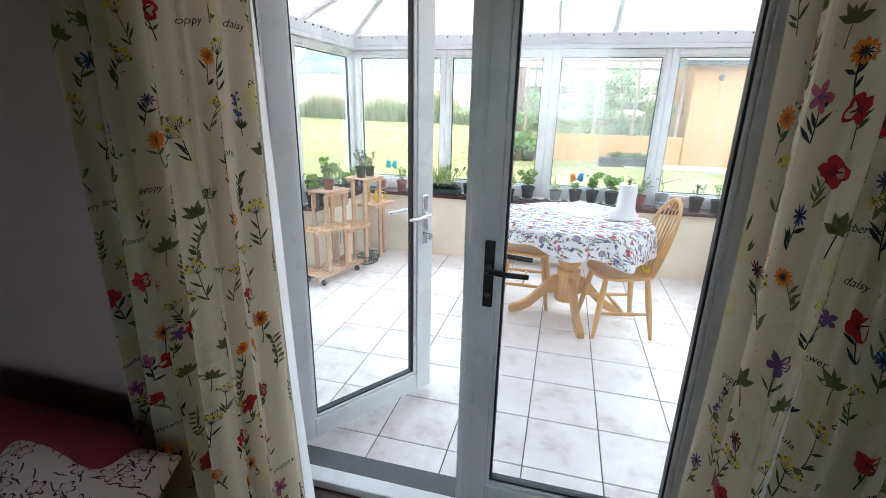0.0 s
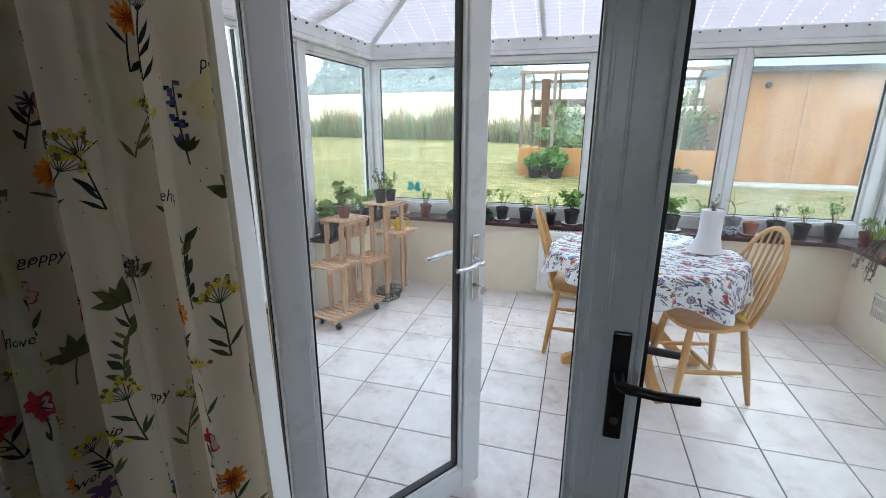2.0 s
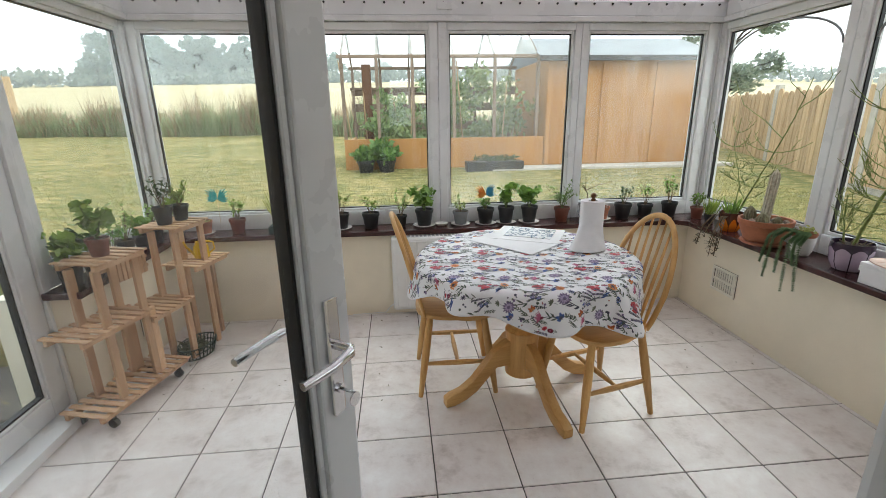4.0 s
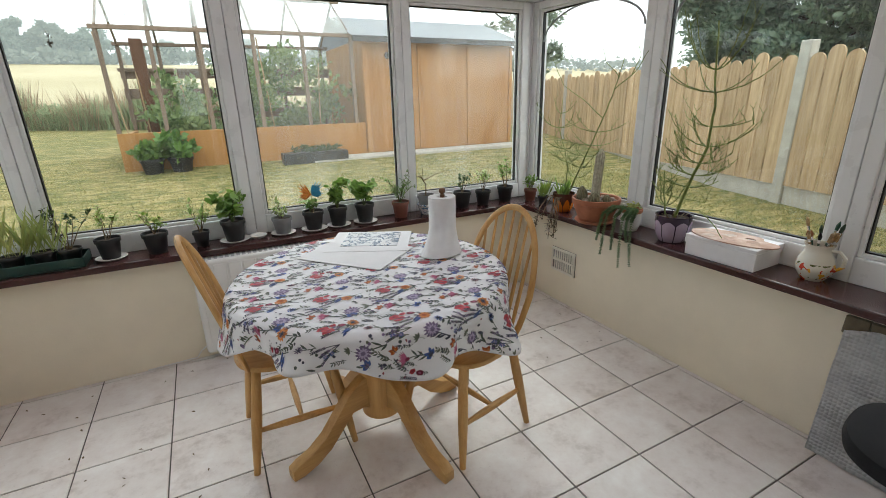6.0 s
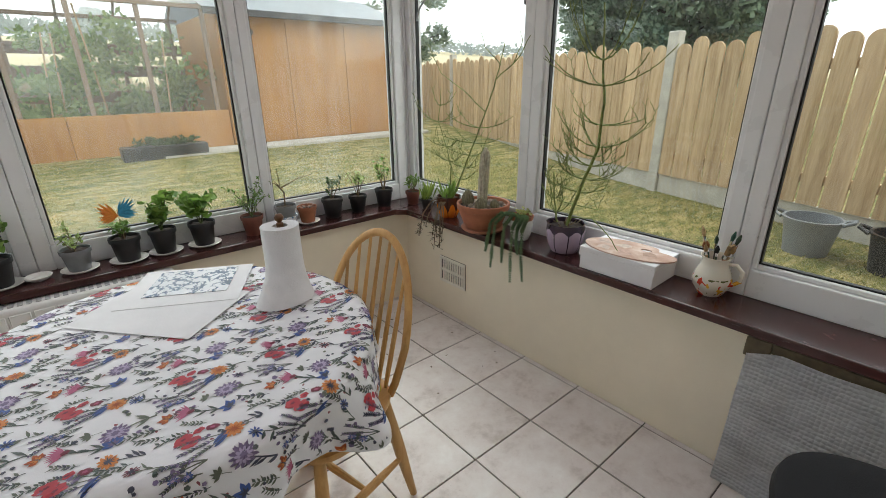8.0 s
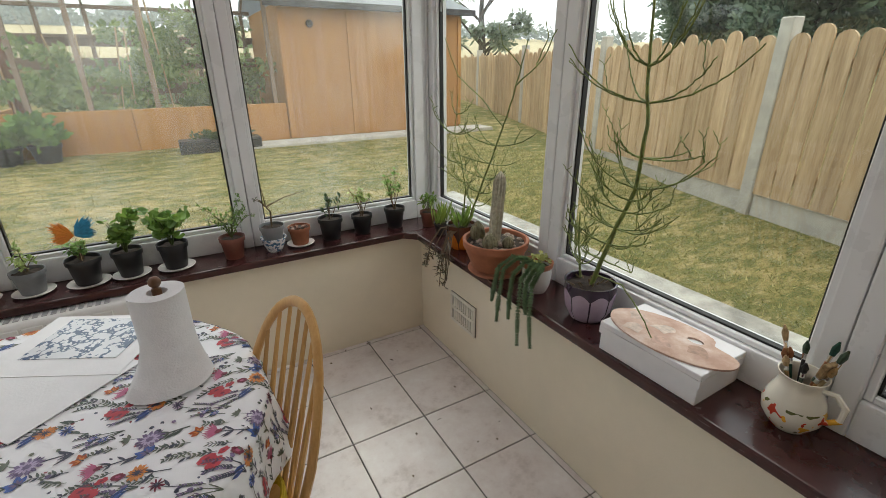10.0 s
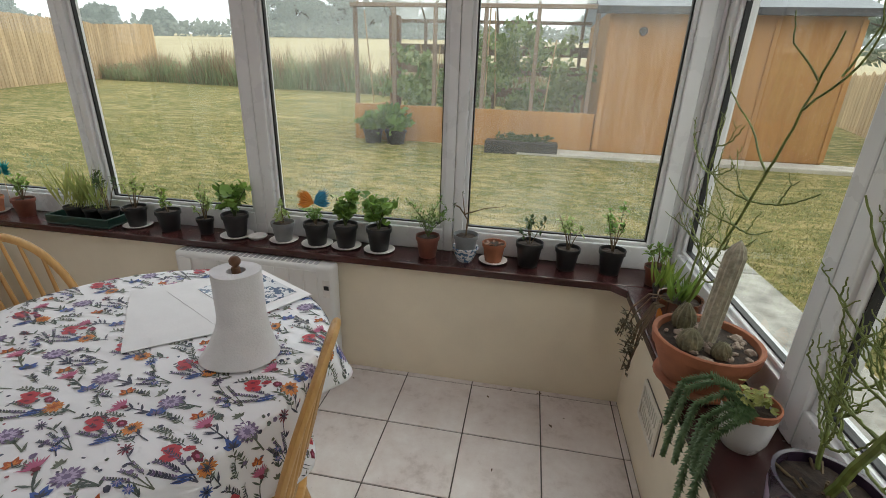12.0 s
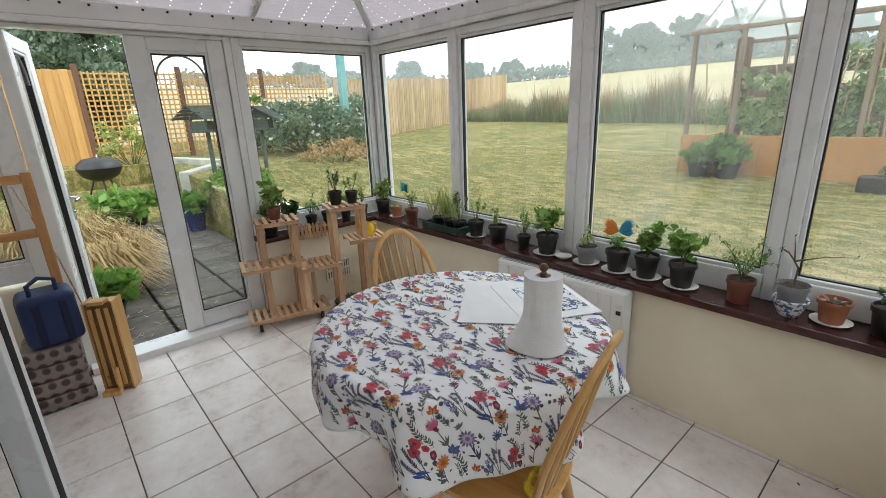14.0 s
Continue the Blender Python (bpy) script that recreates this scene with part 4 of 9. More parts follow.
def curtain(name, x0, x1, y, folds, phase, lining, label):
    root = empty(name, pose(0, 0, 0))
    tagged(root, label, "curtain")
    w = x1 - x0

    def pt(u, v, off=0.0):
        z = 0.03 + v * 2.2
        gather = 1.0 - 0.06 * math.sin(v * math.pi * 0.9)
        a = u * folds * 2 * math.pi + phase
        amp = 0.042 * (0.75 + 0.35 * math.sin(3.1 * u + phase)) * (1.15 - 0.3 * v)
        x = x0 + w * (0.5 + (u - 0.5) * gather) + 0.014 * math.sin(a * 0.5 + v * 2.0)
        yy = y + amp * math.sin(a + 0.5 * math.sin(v * 3 + u * 6)) + 0.012 * math.sin(a * 2.3 + 1.0 + v) + off
        return Vector((x, yy, z))

    bm = bmesh.new()
    layer = bm.loops.layers.uv.new("UVMap")
    nu, nv = 150, 28
    g = sheet(bm, lambda u, v: pt(u, v), nu, nv)
    run, us = 0.0, [0.0]
    for i in range(nu):
        run += (g[i + 1][14].co - g[i][14].co).length
        us.append(run)
    idx = {}
    for i in range(nu + 1):
        for j in range(nv + 1):
            idx[g[i][j]] = (us[i], j / nv * 2.2)
    for f in bm.faces:
        for lp in f.loops:
            lp[layer].uv = idx[lp.vert]
    part("cloth", bm, M_CURTAIN, root, smooth=True)
    pr = Print(int(folds * 10))
    step = 0.1
    for j in range(int(2.2 / step) + 1):
        for i in range(int(run / step) + 1):
            c = Vector(((i + 0.25 + 0.5 * (j % 2)) * step, j * step)) + Vector((pr.rnd.uniform(-1, 1), pr.rnd.uniform(-1, 1))) * 0.022
            kind = CURTAIN_KINDS[(i * 5 + j * 7 + pr.rnd.randint(0, 1)) % len(CURTAIN_KINDS)]
            if kind == "word":
                pr.word("dark", CURTAIN_WORDS[(i + 2 * j) % len(CURTAIN_WORDS)], c - Vector((0.03, 0)), 0.026, pr.rnd.uniform(-0.1, 0.2))
            else:
                sprig(pr, kind, c - Vector((0, 0.03)), pr.rnd.uniform(0.1, 0.14))

    def place(x, h, off):
        if not (0.001 < x < run - 0.001 and 0.0 < h < 2.2):
            return None
        i = next(n for n in range(nu) if us[n + 1] >= x)
        u, v = (i + (x - us[i]) / (us[i + 1] - us[i])) / nu, h / 2.2
        a, b = pt(max(0, u - 0.002), v), pt(min(1, u + 0.002), v)
        d = b - a
        nrm = Vector((d.y, -d.x, 0)).normalized()
        return pt(u, v) + nrm * off

    pr.lay_on(place, CURTAIN_INKS, root, "printed wild flowers and handwritten flower names")
    bm = bmesh.new()
    lx0, lx1 = lining

    def lp(u, v):
        z = 0.03 + v * 2.2
        return Vector((lx0 + (lx1 - lx0 - 0.09 * v) * u + 0.012 * math.sin(v * 7 + u * 9) * (1 - v), y + 0.055 + 0.012 * math.sin(u * 20 + v * 2), z))
    sheet(bm, lp, 40, 14)
    part("lining", bm, M_LINING, root, "white lining", smooth=True)


curtain("curtain", -1.46, -0.8, 1.19, 6.5, 0.6, (-1.45, -0.795), "ivory cotton curtain printed with wild flowers beside the door")
curtain("curtain", 0.265, 1.05, 1.19, 7.5, 2.0, (0.36, 1.0), "ivory cotton curtain printed with wild flowers, gathered at the door edge")


# ================= table and chairs =================
TX, TY = 0.037, 3.44
M_CLOTH = print_cloth("flowered_tablecloth", (0.9, 0.9, 0.92), [
    lay(34.0, 0.14, 2, 1.4, [(0.08, 0.08, 0.12), (0.1, 0.12, 0.18), (0.3, 0.08, 0.1)], 0.22, 6.1, depth=0.1),
], 0.55, 500)


def table():
    root = empty("pedestal_table", pose(TX, TY, 0))
    tagged(root, "round varnished pine pedestal table with four curved feet", "table")
    bm = bmesh.new()
    lathe(bm, [(0.485, 0.708), (0.498, 0.713), (0.501, 0.724), (0.496, 0.733)], 64, top=True)
    part("tabletop", bm, M_PINE_X, root, smooth=True)
    bm = bmesh.new()
    lathe(bm, [(0.06, 0.10), (0.082, 0.105), (0.084, 0.13), (0.08, 0.16), (0.083, 0.30), (0.086, 0.345), (0.06, 0.36), (0.058, 0.375), (0.078, 0.385), (0.083, 0.40), (0.07, 0.415), (0.078, 0.44), (0.088, 0.50), (0.08, 0.56), (0.055, 0.62), (0.05, 0.65), (0.07, 0.66), (0.075, 0.69), (0.14, 0.70), (0.14, 0.7085)], 32, top=True)
    part("column", bm, M_PINE, root, smooth=True)
    prof = [(0.06, 0.30), (0.10, 0.295), (0.16, 0.255), (0.22, 0.185), (0.28, 0.118), (0.34, 0.078), (0.395, 0.062), (0.425, 0.045)]
    low = [(0.06, 0.14), (0.10, 0.165), (0.15, 0.165), (0.20, 0.115), (0.26, 0.055), (0.32, 0.02), (0.38, 0.002), (0.425, 0.002)]
    for k in range(4):
        bm = bmesh.new()
        sides = []
        for w in (-0.024, 0.024):
            sides.append([[bm.verts.new((x, w, z)) for x, z in prof], [bm.verts.new((x, w, z)) for x, z in low]])
        for s in sides:
            for i in range(len(prof) - 1):
                bm.faces.new((s[0][i], s[0][i + 1], s[1][i + 1], s[1][i]))
        for i in range(len(prof) - 1):
            bm.faces.new((sides[0][0][i], sides[0][0][i + 1], sides[1][0][i + 1], sides[1][0][i]))
            bm.faces.new((sides[0][1][i], sides[0][1][i + 1], sides[1][1][i + 1], sides[1][1][i]))
        for e in (0, -1):
            bm.faces.new((sides[0][0][e], sides[1][0][e], sides[1][1][e], sides[0][1][e]))
        bmesh.ops.recalc_face_normals(bm, faces=bm.faces)
        es = [e for e in bm.edges if e.calc_face_angle(0) > 0.9]
        bmesh.ops.bevel(bm, geom=es, offset=0.006, segments=2, affect="EDGES", profile=0.6)
        o = part("leg", bm, M_PINE_X, root, smooth=True)
        o.matrix_basis = pose(0, 0, 0, 0, 0, 195 + 90 * k)


table()


def tablecloth():
    bm = bmesh.new()
    layer = bm.loops.layers.uv.new("UVMap")
    R, n, rings = 0.503, 180, 46

    def spot(L, th):
        fold = (math.sin(9 * th + 0.6) + 0.6 * math.sin(14 * th + 2.0) + 0.5 * math.sin(5 * th + 1.0)) / 2.1
        if L <= R:
            r, z = L, 0.7385 + 0.0012 * math.sin(7 * th + 20 * L) * (L / R)
        else:
            d = L - R
            c = min(d / 0.03, 1.0)
            r = R + 0.012 * math.sin(c * math.pi / 2) + (0.018 + 0.085 * fold) * min(1.0, d / 0.2) ** 1.3 + 0.008 * c
            z = 0.7385 - max(0.0, d - 0.012 * c) * 0.985
            r = max(r, R + 0.004 * c)
        return Vector((r * math.cos(th), r * math.sin(th), z))

    def reach(th):
        # a cloth a little oval, so that the drop changes round the rim
        return R + 0.172 + 0.05 * math.cos(2 * (th - 2.1)) + 0.012 * math.sin(5 * th) + 0.014 * math.sin(9 * th + 0.9)

    grid = []
    for i in range(rings + 1):
        s = max(0.002, (i / rings) ** 0.8 * 1.0)
        row = []
        for k in range(n):
            th = 2 * math.pi * k / n
            L = s * reach(th)
            row.append((bm.verts.new(spot(L, th)), (L * math.cos(th), L * math.sin(th))))
        grid.append(row)
    uvs = {v: uv for row in grid for v, uv in row}
    for a, b in zip(grid, grid[1:]):
        for k in range(n):
            bm.faces.new((a[k][0], a[(k + 1) % n][0], b[(k + 1) % n][0], b[k][0]))
    bm.faces.new([v for v, _ in grid[0]])
    for f in bm.faces:
        for lp in f.loops:
            lp[layer].uv = uvs[lp.vert]
    ob = obj("tablecloth", bm, M_CLOTH, None, smooth=True)
    ob.matrix_basis = pose(TX, TY, 0, 0, 0, 20)
    so = ob.modifiers.new("thickness", "SOLIDIFY")
    so.thickness, so.offset = 0.0015, 1
    pr = Print(77)
    turn = Matrix.Rotation(radians(14), 2)
    across, along = Vector((0.152, -0.144)), Vector((-0.152, -0.16))
    block = (("pair", 0.0, 0.01, 0.1), ("swifts", 0.0, -0.085, 0.085), ("marigold", 0.14, -0.125, 0.1), ("butterfly", 0.145, -0.02, 0.09), ("leafsprig", 0.2, -0.12, 0.06), ("scabious", 0.06, -0.245, 0.125), ("daisy", 0.12, -0.2, 0.085), ("echinacea", -0.07, -0.215, 0.11), ("fritillary", -0.145, -0.1, 0.075), ("lavender", -0.13, -0.31, 0.11), ("rosehip", 0.085, -0.06, 0.05), ("cornflower", -0.06, -0.1, 0.08), ("trefoil", -0.03, -0.16, 0.05), ("dots", 0.19, -0.06, 0.04), ("dots", -0.1, -0.03, 0.04), ("dots", 0.03, -0.17, 0.04), ("leafsprig", 0.07, 0.0, 0.055), ("leafsprig", -0.17, -0.2, 0.07), ("leafsprig", 0.02, -0.3, 0.075), ("lavender", 0.17, -0.28, 0.09), ("leafsprig", -0.08, -0.14, 0.06), ("dots", 0.1, -0.28, 0.05), ("dots", -0.15, -0.26, 0.045), ("leafsprig", 0.11, -0.12, 0.07))
    for i in range(-8, 9):
        for j in range(-8, 9):
            for kind, u, v, size in block:
                c = turn @ (across * i + along * j + Vector((u, v)) * 0.76)
                if c.length < 0.76:
                    sprig(pr, kind, c, size, radians(14) + (1.6 if kind in ("pair", "swifts", "butterfly", "fritillary") else 2.25))

    def place(x, y, off):
        L, th = math.hypot(x, y), math.atan2(y, x)
        if L > reach(th) - 0.004:
            return None
        p = spot(L, th)
        dr = spot(L + 0.002, th) - p
        dt = spot(L, th + 0.004) - p
        nrm = dr.cross(dt).normalized()
        return p + nrm * (off + 0.0015)

    pr.lay_on(place, inks("tablecloth", 0.0, 0.55, green=(0.09, 0.115, 0.1), olive=(0.14, 0.16, 0.12), dark=(0.06, 0.065, 0.1), red=(0.5, 0.05, 0.07), purple=(0.2, 0.15, 0.27), orange=(0.68, 0.25, 0.06)), ob, "printed poppies, butterflies and wild flowers")
    tagged(ob, "white tablecloth printed with poppies, butterflies and wild flowers", "tablecloth")


tablecloth()


def chair():
    """A hoop back chair at the origin, facing +x."""
    root = empty("windsor_chair", pose(0, 0, 0))
    tagged(root, "varnished pine hoop back chair with spindles and saddle seat", "chair", "chairs round the table")
    bm = bmesh.new()
    top, bot = [], []
    n = 40

    def outline(k, grow):
        a = 2 * math.pi * k / n
        x, y = math.cos(a), math.sin(a)
        px = 0.205 * abs(x) ** 0.75 * (1 if x > 0 else -1)
        py = (0.205 - 0.018 * x * -1) * abs(y) ** 0.65 * (1 if y > 0 else -1) * (1.0 if x > 0 else 0.93)
        return px * grow, py * grow
    rows = []
    for grow, z in ((0.93, 0.412), (0.99, 0.418), (1.0, 0.428), (0.985, 0.437), (0.9, 0.439), (0.6, 0.431), (0.25, 0.428)):
        rows.append([bm.verts.new((*outline(k, grow), z)) for k in range(n)])
    for a, b in zip(rows, rows[1:]):
        for k in range(n):
            bm.faces.new((a[k], a[(k + 1) % n], b[(k + 1) % n], b[k]))
    bm.faces.new(rows[0][::-1])
    bm.faces.new(rows[-1])
    part("seat", bm, M_PINE_X, root, smooth=True)
    feet = {}
    for sx in (1, -1):
        for sy in (1, -1):
            bm = bmesh.new()
            t, f = Vector((0.135 * sx, 0.135 * sy, 0.415)), Vector((0.195 * sx, 0.19 * sy, 0.0))
            pts = [t.lerp(f, k / 8) for k in range(9)]
            tube(bm, pts, [0.017, 0.018, 0.0195, 0.0205, 0.0205, 0.019, 0.017, 0.0145, 0.0125], 10)
            part("leg", bm, M_PINE, root, smooth=True)
            feet[(sx, sy)] = (t, f)
    for sy in (1, -1):
        bm = bmesh.new()
        a, b = feet[(1, sy)], feet[(-1, sy)]
        p, q = a[0].lerp(a[1], 0.58), b[0].lerp(b[1], 0.58)
        tube(bm, [p.lerp(q, k / 6) for k in range(7)], [0.009, 0.011, 0.0135, 0.014, 0.0135, 0.011, 0.009], 8)
        part("side_stretcher", bm, M_PINE, root, smooth=True)
    bm = bmesh.new()
    p, q = [Vector((0.0, 0.165 * s, 0.174)) for s in (1, -1)]
    tube(bm, [p.lerp(q, k / 6) for k in range(7)], [0.008, 0.01, 0.0125, 0.013, 0.0125, 0.01, 0.008], 8)
    part("cross_stretcher", bm, M_PINE, root, smooth=True)

    def hoop(a):
        """Points of the bow: up one side, round, and down."""
        y = 0.175 * math.cos(a) * (1.0 if math.sin(a) > 0.3 else 0.97)
        h = 0.05 + 0.44 * math.sin(a) ** 0.8 if math.sin(a) > 0 else 0.0
        return y, h

    def back(y, h):
        return Vector((-0.155 - 0.27 * h - 0.02 * (1 - (y / 0.175) ** 2), y, 0.425 + h))
    pts = []
    for k in range(5):
        pts.append(back(0.135 + 0.04 * (k / 4) ** 0.7, 0.17 * k / 4 + 0.0))
    for k in range(1, 24):
        a = math.pi * k / 24
        pts.append(back(0.175 * math.cos(a), 0.17 + 0.325 * math.sin(a) ** 0.85))
    for k in range(4, -1, -1):
        pts.append(back(-(0.135 + 0.04 * (k / 4) ** 0.7), 0.17 * k / 4))
    bm = bmesh.new()
    rings = []
    for k, p in enumerate(pts):
        d = (pts[min(k + 1, len(pts) - 1)] - pts[max(k - 1, 0)]).normalized()
        nrm = Vector((0.96, 0, 0.27)).normalized()
        side = d.cross(nrm).normalized()
        rings.append([bm.verts.new(p + side * (0.014 * math.cos(2 * math.pi * j / 10)) + nrm * (0.0105 * math.sin(2 * math.pi * j / 10))) for j in range(10)])
    for a, b in zip(rings, rings[1:]):
        for j in range(10):
            bm.faces.new((a[j], a[(j + 1) % 10], b[(j + 1) % 10], b[j]))
    bm.faces.new(rings[0][::-1])
    bm.faces.new(rings[-1])
    part("hoop", bm, M_PINE, root, smooth=True)
    for k in range(-3, 4):
        yb, yt = k * 0.036, k * 0.043
        h = 0.17 + 0.325 * (max(0.0, 1 - (yt / 0.175) ** 2) ** 0.5) ** 0.85 - 0.006
        bm = bmesh.new()
        p, q = back(yb, 0.0), back(yt, h)
        tube(bm, [p.lerp(q, j / 8) for j in range(9)], [0.007, 0.0078, 0.0085, 0.0085, 0.008, 0.007, 0.0062, 0.0056, 0.005], 8)
        part("spindle", bm, M_PINE, root, smooth=True)
    return root


c1 = chair()
c1.matrix_basis = pose(-0.29, 3.61, 0, 0, 0, -1)
c2 = copy_thing(c1, pose(0.365, 3.295, 0, 0, 0, 194))
c2["label"] = "varnished pine hoop back chair with a yellow tie at its seat"

# ================= outdoors =================
def ground_z(x, y):
    """The garden climbs gently away from the house; the patio is cut into it; a field rises beyond."""
    if y < 4.15 and -9.6 < x < -2.2 and y > -6:
        return -0.1 + (0.0 if x > -6.6 else min(0.35, (-6.6 - x) * 0.12))
    if -2.46 < x < 2.15 and y < 5.05:
        return -0.16
    s = max(y - 5.0, 0.0)
    l = min(max(-2.5 - x, 0.0) * 0.085, 0.34)
    z = 0.3 + max(0.066 * min(s, 4.5) + 0.045 * min(max(s - 4.5, 0.0), 6.5), l * (1 if s < 8 else 1))
    d = max(y - 17.0, (-14.5 - x) * 0.9, 0.0)
    z += 0.085 * min(d, 75.0)
    z += 0.03 * noise.noise(Vector((x * 0.35, y * 0.35, 0.0)))
    return z


def grass_material():
    m = Nodes("lawn_and_field")
    geo = m.n.new("ShaderNodeNewGeometry").outputs["Position"]
    sep = m.n.new("ShaderNodeSeparateXYZ")
    m.l.new(geo, sep.inputs[0])
    patch = m.noise(0.9, 5, 0.65, geo)
    mow = m.noise(2.2, 4, 0.6, m.stretch(geo, (0.5, 2.2, 1.0), (0, 0, 0.25)))
    tuft = m.noise(45.0, 4, 0.7, geo)
    f = m.math("ADD", m.math("ADD", m.math("MULTIPLY", patch, 0.4), m.math("MULTIPLY", mow, 0.35)), m.math("MULTIPLY", tuft, 0.25))
    lawn = m.ramp(f, [(0.36, (0.075, 0.095, 0.022)), (0.45, (0.19, 0.185, 0.05)), (0.53, (0.32, 0.27, 0.1)), (0.62, (0.5, 0.4, 0.2))])
    mid = m.noise(7.0, 5, 0.7, m.stretch(geo, (0.7, 1.6, 1.0), (0, 0, 0.25)))
    lawn = m.mix(m.ramp(mid, [(0.42, (0.9, 0.9, 0.9)), (0.52, (0, 0, 0))]), lawn, (0.13, 0.145, 0.035))
    lawn = m.mix(m.ramp(mid, [(0.54, (0, 0, 0)), (0.63, (0.75, 0.75, 0.75))]), lawn, (0.5, 0.41, 0.22))
    lawn = m.mix(m.math("MULTIPLY", m.math("LESS_THAN", tuft, 0.42), 0.35), lawn, (0.07, 0.08, 0.025))
    straw = m.ramp(m.noise(0.12, 4, 0.6, geo), [(0.3, (0.44, 0.39, 0.26)), (0.7, (0.56, 0.5, 0.36))])
    far = m.math("MAXIMUM", m.math("SUBTRACT", sep.outputs[1], 17.5), m.math("SUBTRACT", -15.5, sep.outputs[0]))
    far = m.math("MINIMUM", m.math("MAXIMUM", far, 0.0), 1.0)
    col = m.mix(far, lawn, straw)
    m.bump(m.math("ADD", tuft, patch), 0.8, 0.03)
    return m.done(m.mix(1.0, col, (0.86, 0.83, 0.72), "MULTIPLY"), 0.95)


def ground():
    xs = [-400, -250, -150, -90, -60, -40, -30, -22, -18, -15] + list(np.arange(-12.5, -9.0, 0.5)) + list(np.arange(-9.0, 8.01, 0.25)) + [9, 10, 12, 15, 20, 30, 50, 90, 200, 400]
    xs = sorted(set([round(float(x), 3) for x in xs] + [-9.6, -9.59, -2.2, -2.19, 2.15, 2.16, -2.46]))
    ys = [-60, -30, -15, -8, -6.01, -6, -3, -1] + list(np.arange(0.0, 14.01, 0.25)) + [15, 16, 17, 18, 20, 24, 30, 40, 55, 75, 92, 120, 200, 400]
    ys = sorted(set([round(float(y), 3) for y in ys] + [4.15, 4.149, 5.05, 5.051]))
    bm = bmesh.new()
    g = [[bm.verts.new((x, y, ground_z(x, y))) for y in ys] for x in xs]
    for i in range(len(xs) - 1):
        for j in range(len(ys) - 1):
            bm.faces.new((g[i][j], g[i + 1][j], g[i + 1][j + 1], g[i][j + 1]))
    ob = obj("ground", bm, grass_material(), None, smooth=True)
    structure(ob, "dry patchy lawn running out to a straw coloured field", "lawn")


ground()
M_SLAB = painted("patio_slab", (0.15, 0.135, 0.12), 0.9, 0.42, 7, 0.7, 90)
M_RENDER = painted("stained_white_render", (0.6, 0.6, 0.53), 0.9, 0.3, 3.0, 0.6, 70)


def algae_wall_material():
    m = Nodes("algae_stained_wall")
    v = m.coord()
    a = m.noise(3.0, 5, 0.65, m.stretch(v, (1, 1, 0.4)))
    col = m.ramp(a, [(0.35, (0.2, 0.22, 0.06)), (0.5, (0.42, 0.4, 0.2)), (0.65, (0.6, 0.58, 0.48))])
    m.bump(m.noise(60.0, 4, 0.6, v), 0.5, 0.005)
    return m.done(col, 0.9)


M_ALGAE = algae_wall_material()


def patio():
    bm = bmesh.new()
    box(bm, -9.6, -2.46, -6.0, 4.15, -0.14, -0.098)
    base = structure(obj("patio", bm, painted("patio_joint", (0.08, 0.07, 0.055), 0.95, 0.3, 12)), "weathered paved patio outside the garden door", "patio")
    rnd = random.Random(4)
    meshes = []
    for k in range(4):
        bm = bmesh.new()
        box(bm, -0.285 + rnd.uniform(0, 0.01), 0.285, -0.285, 0.285 - rnd.uniform(0, 0.01), 0, 0.045, 0.008)
        me = bpy.data.meshes.new("slab")
        bm.to_mesh(me)
        bm.free()
        me.materials.append(M_SLAB)
        meshes.append(me)
    for i in range(8):
        for j in range(6):
            o = new("slab", meshes[(i * 3 + j) % 4])
            o.parent = base
            o.matrix_basis = pose(-2.76 - i * 0.59, 3.83 - j * 0.59, -0.098 + rnd.uniform(0, 0.006), rnd.uniform(-0.4, 0.4), rnd.uniform(-0.4, 0.4), rnd.uniform(-0.8, 0.8))

    def wall(name, p, q, t, z0, z1, mat, label):
        d = Vector(q) - Vector(p)
        m = Matrix.Translation(p) @ Matrix.Rotation(math.atan2(d.y, d.x), 4, "Z")
        bm = bmesh.new()
        box(bm, 0, d.length, 0, t, z0, z1, 0.012, m)
        structure(obj(name, bm, mat), label, "wall")
    wall("retaining_wall_near", (-6.7, 4.15, 0), (-2.46, 4.15, 0), 0.18, -0.15, 0.58, M_ALGAE, "low garden wall stained green with algae")
    wall("retaining_wall_side", (-6.72, 4.16, 0), (-7.7, 4.9, 0), 0.16, -0.15, 0.68, M_RENDER, "low white rendered garden wall")
    wall("retaining_wall_far", (-9.7, 4.3, 0), (-7.72, 4.88, 0), 0.16, 0.0, 0.74, M_RENDER, "low white rendered garden wall")


patio()

M_FENCE = wood("pressure_treated_boards", (0.34, 0.225, 0.12), (0.66, 0.49, 0.3), 0.8, (1, 1, 14), 0.9, 0.5)
M_FENCE_ORANGE = wood("orange_stained_boards", (0.5, 0.26, 0.08), (0.68, 0.4, 0.14), 0.8, (1, 1, 14), 0.5, 0.3)
M_POST = wood("dark_fence_post", (0.1, 0.05, 0.03), (0.2, 0.1, 0.06), 0.8, (1, 1, 10))
M_CONCRETE = painted("concrete", (0.5, 0.47, 0.41), 0.9, 0.14, 6, 0.4)


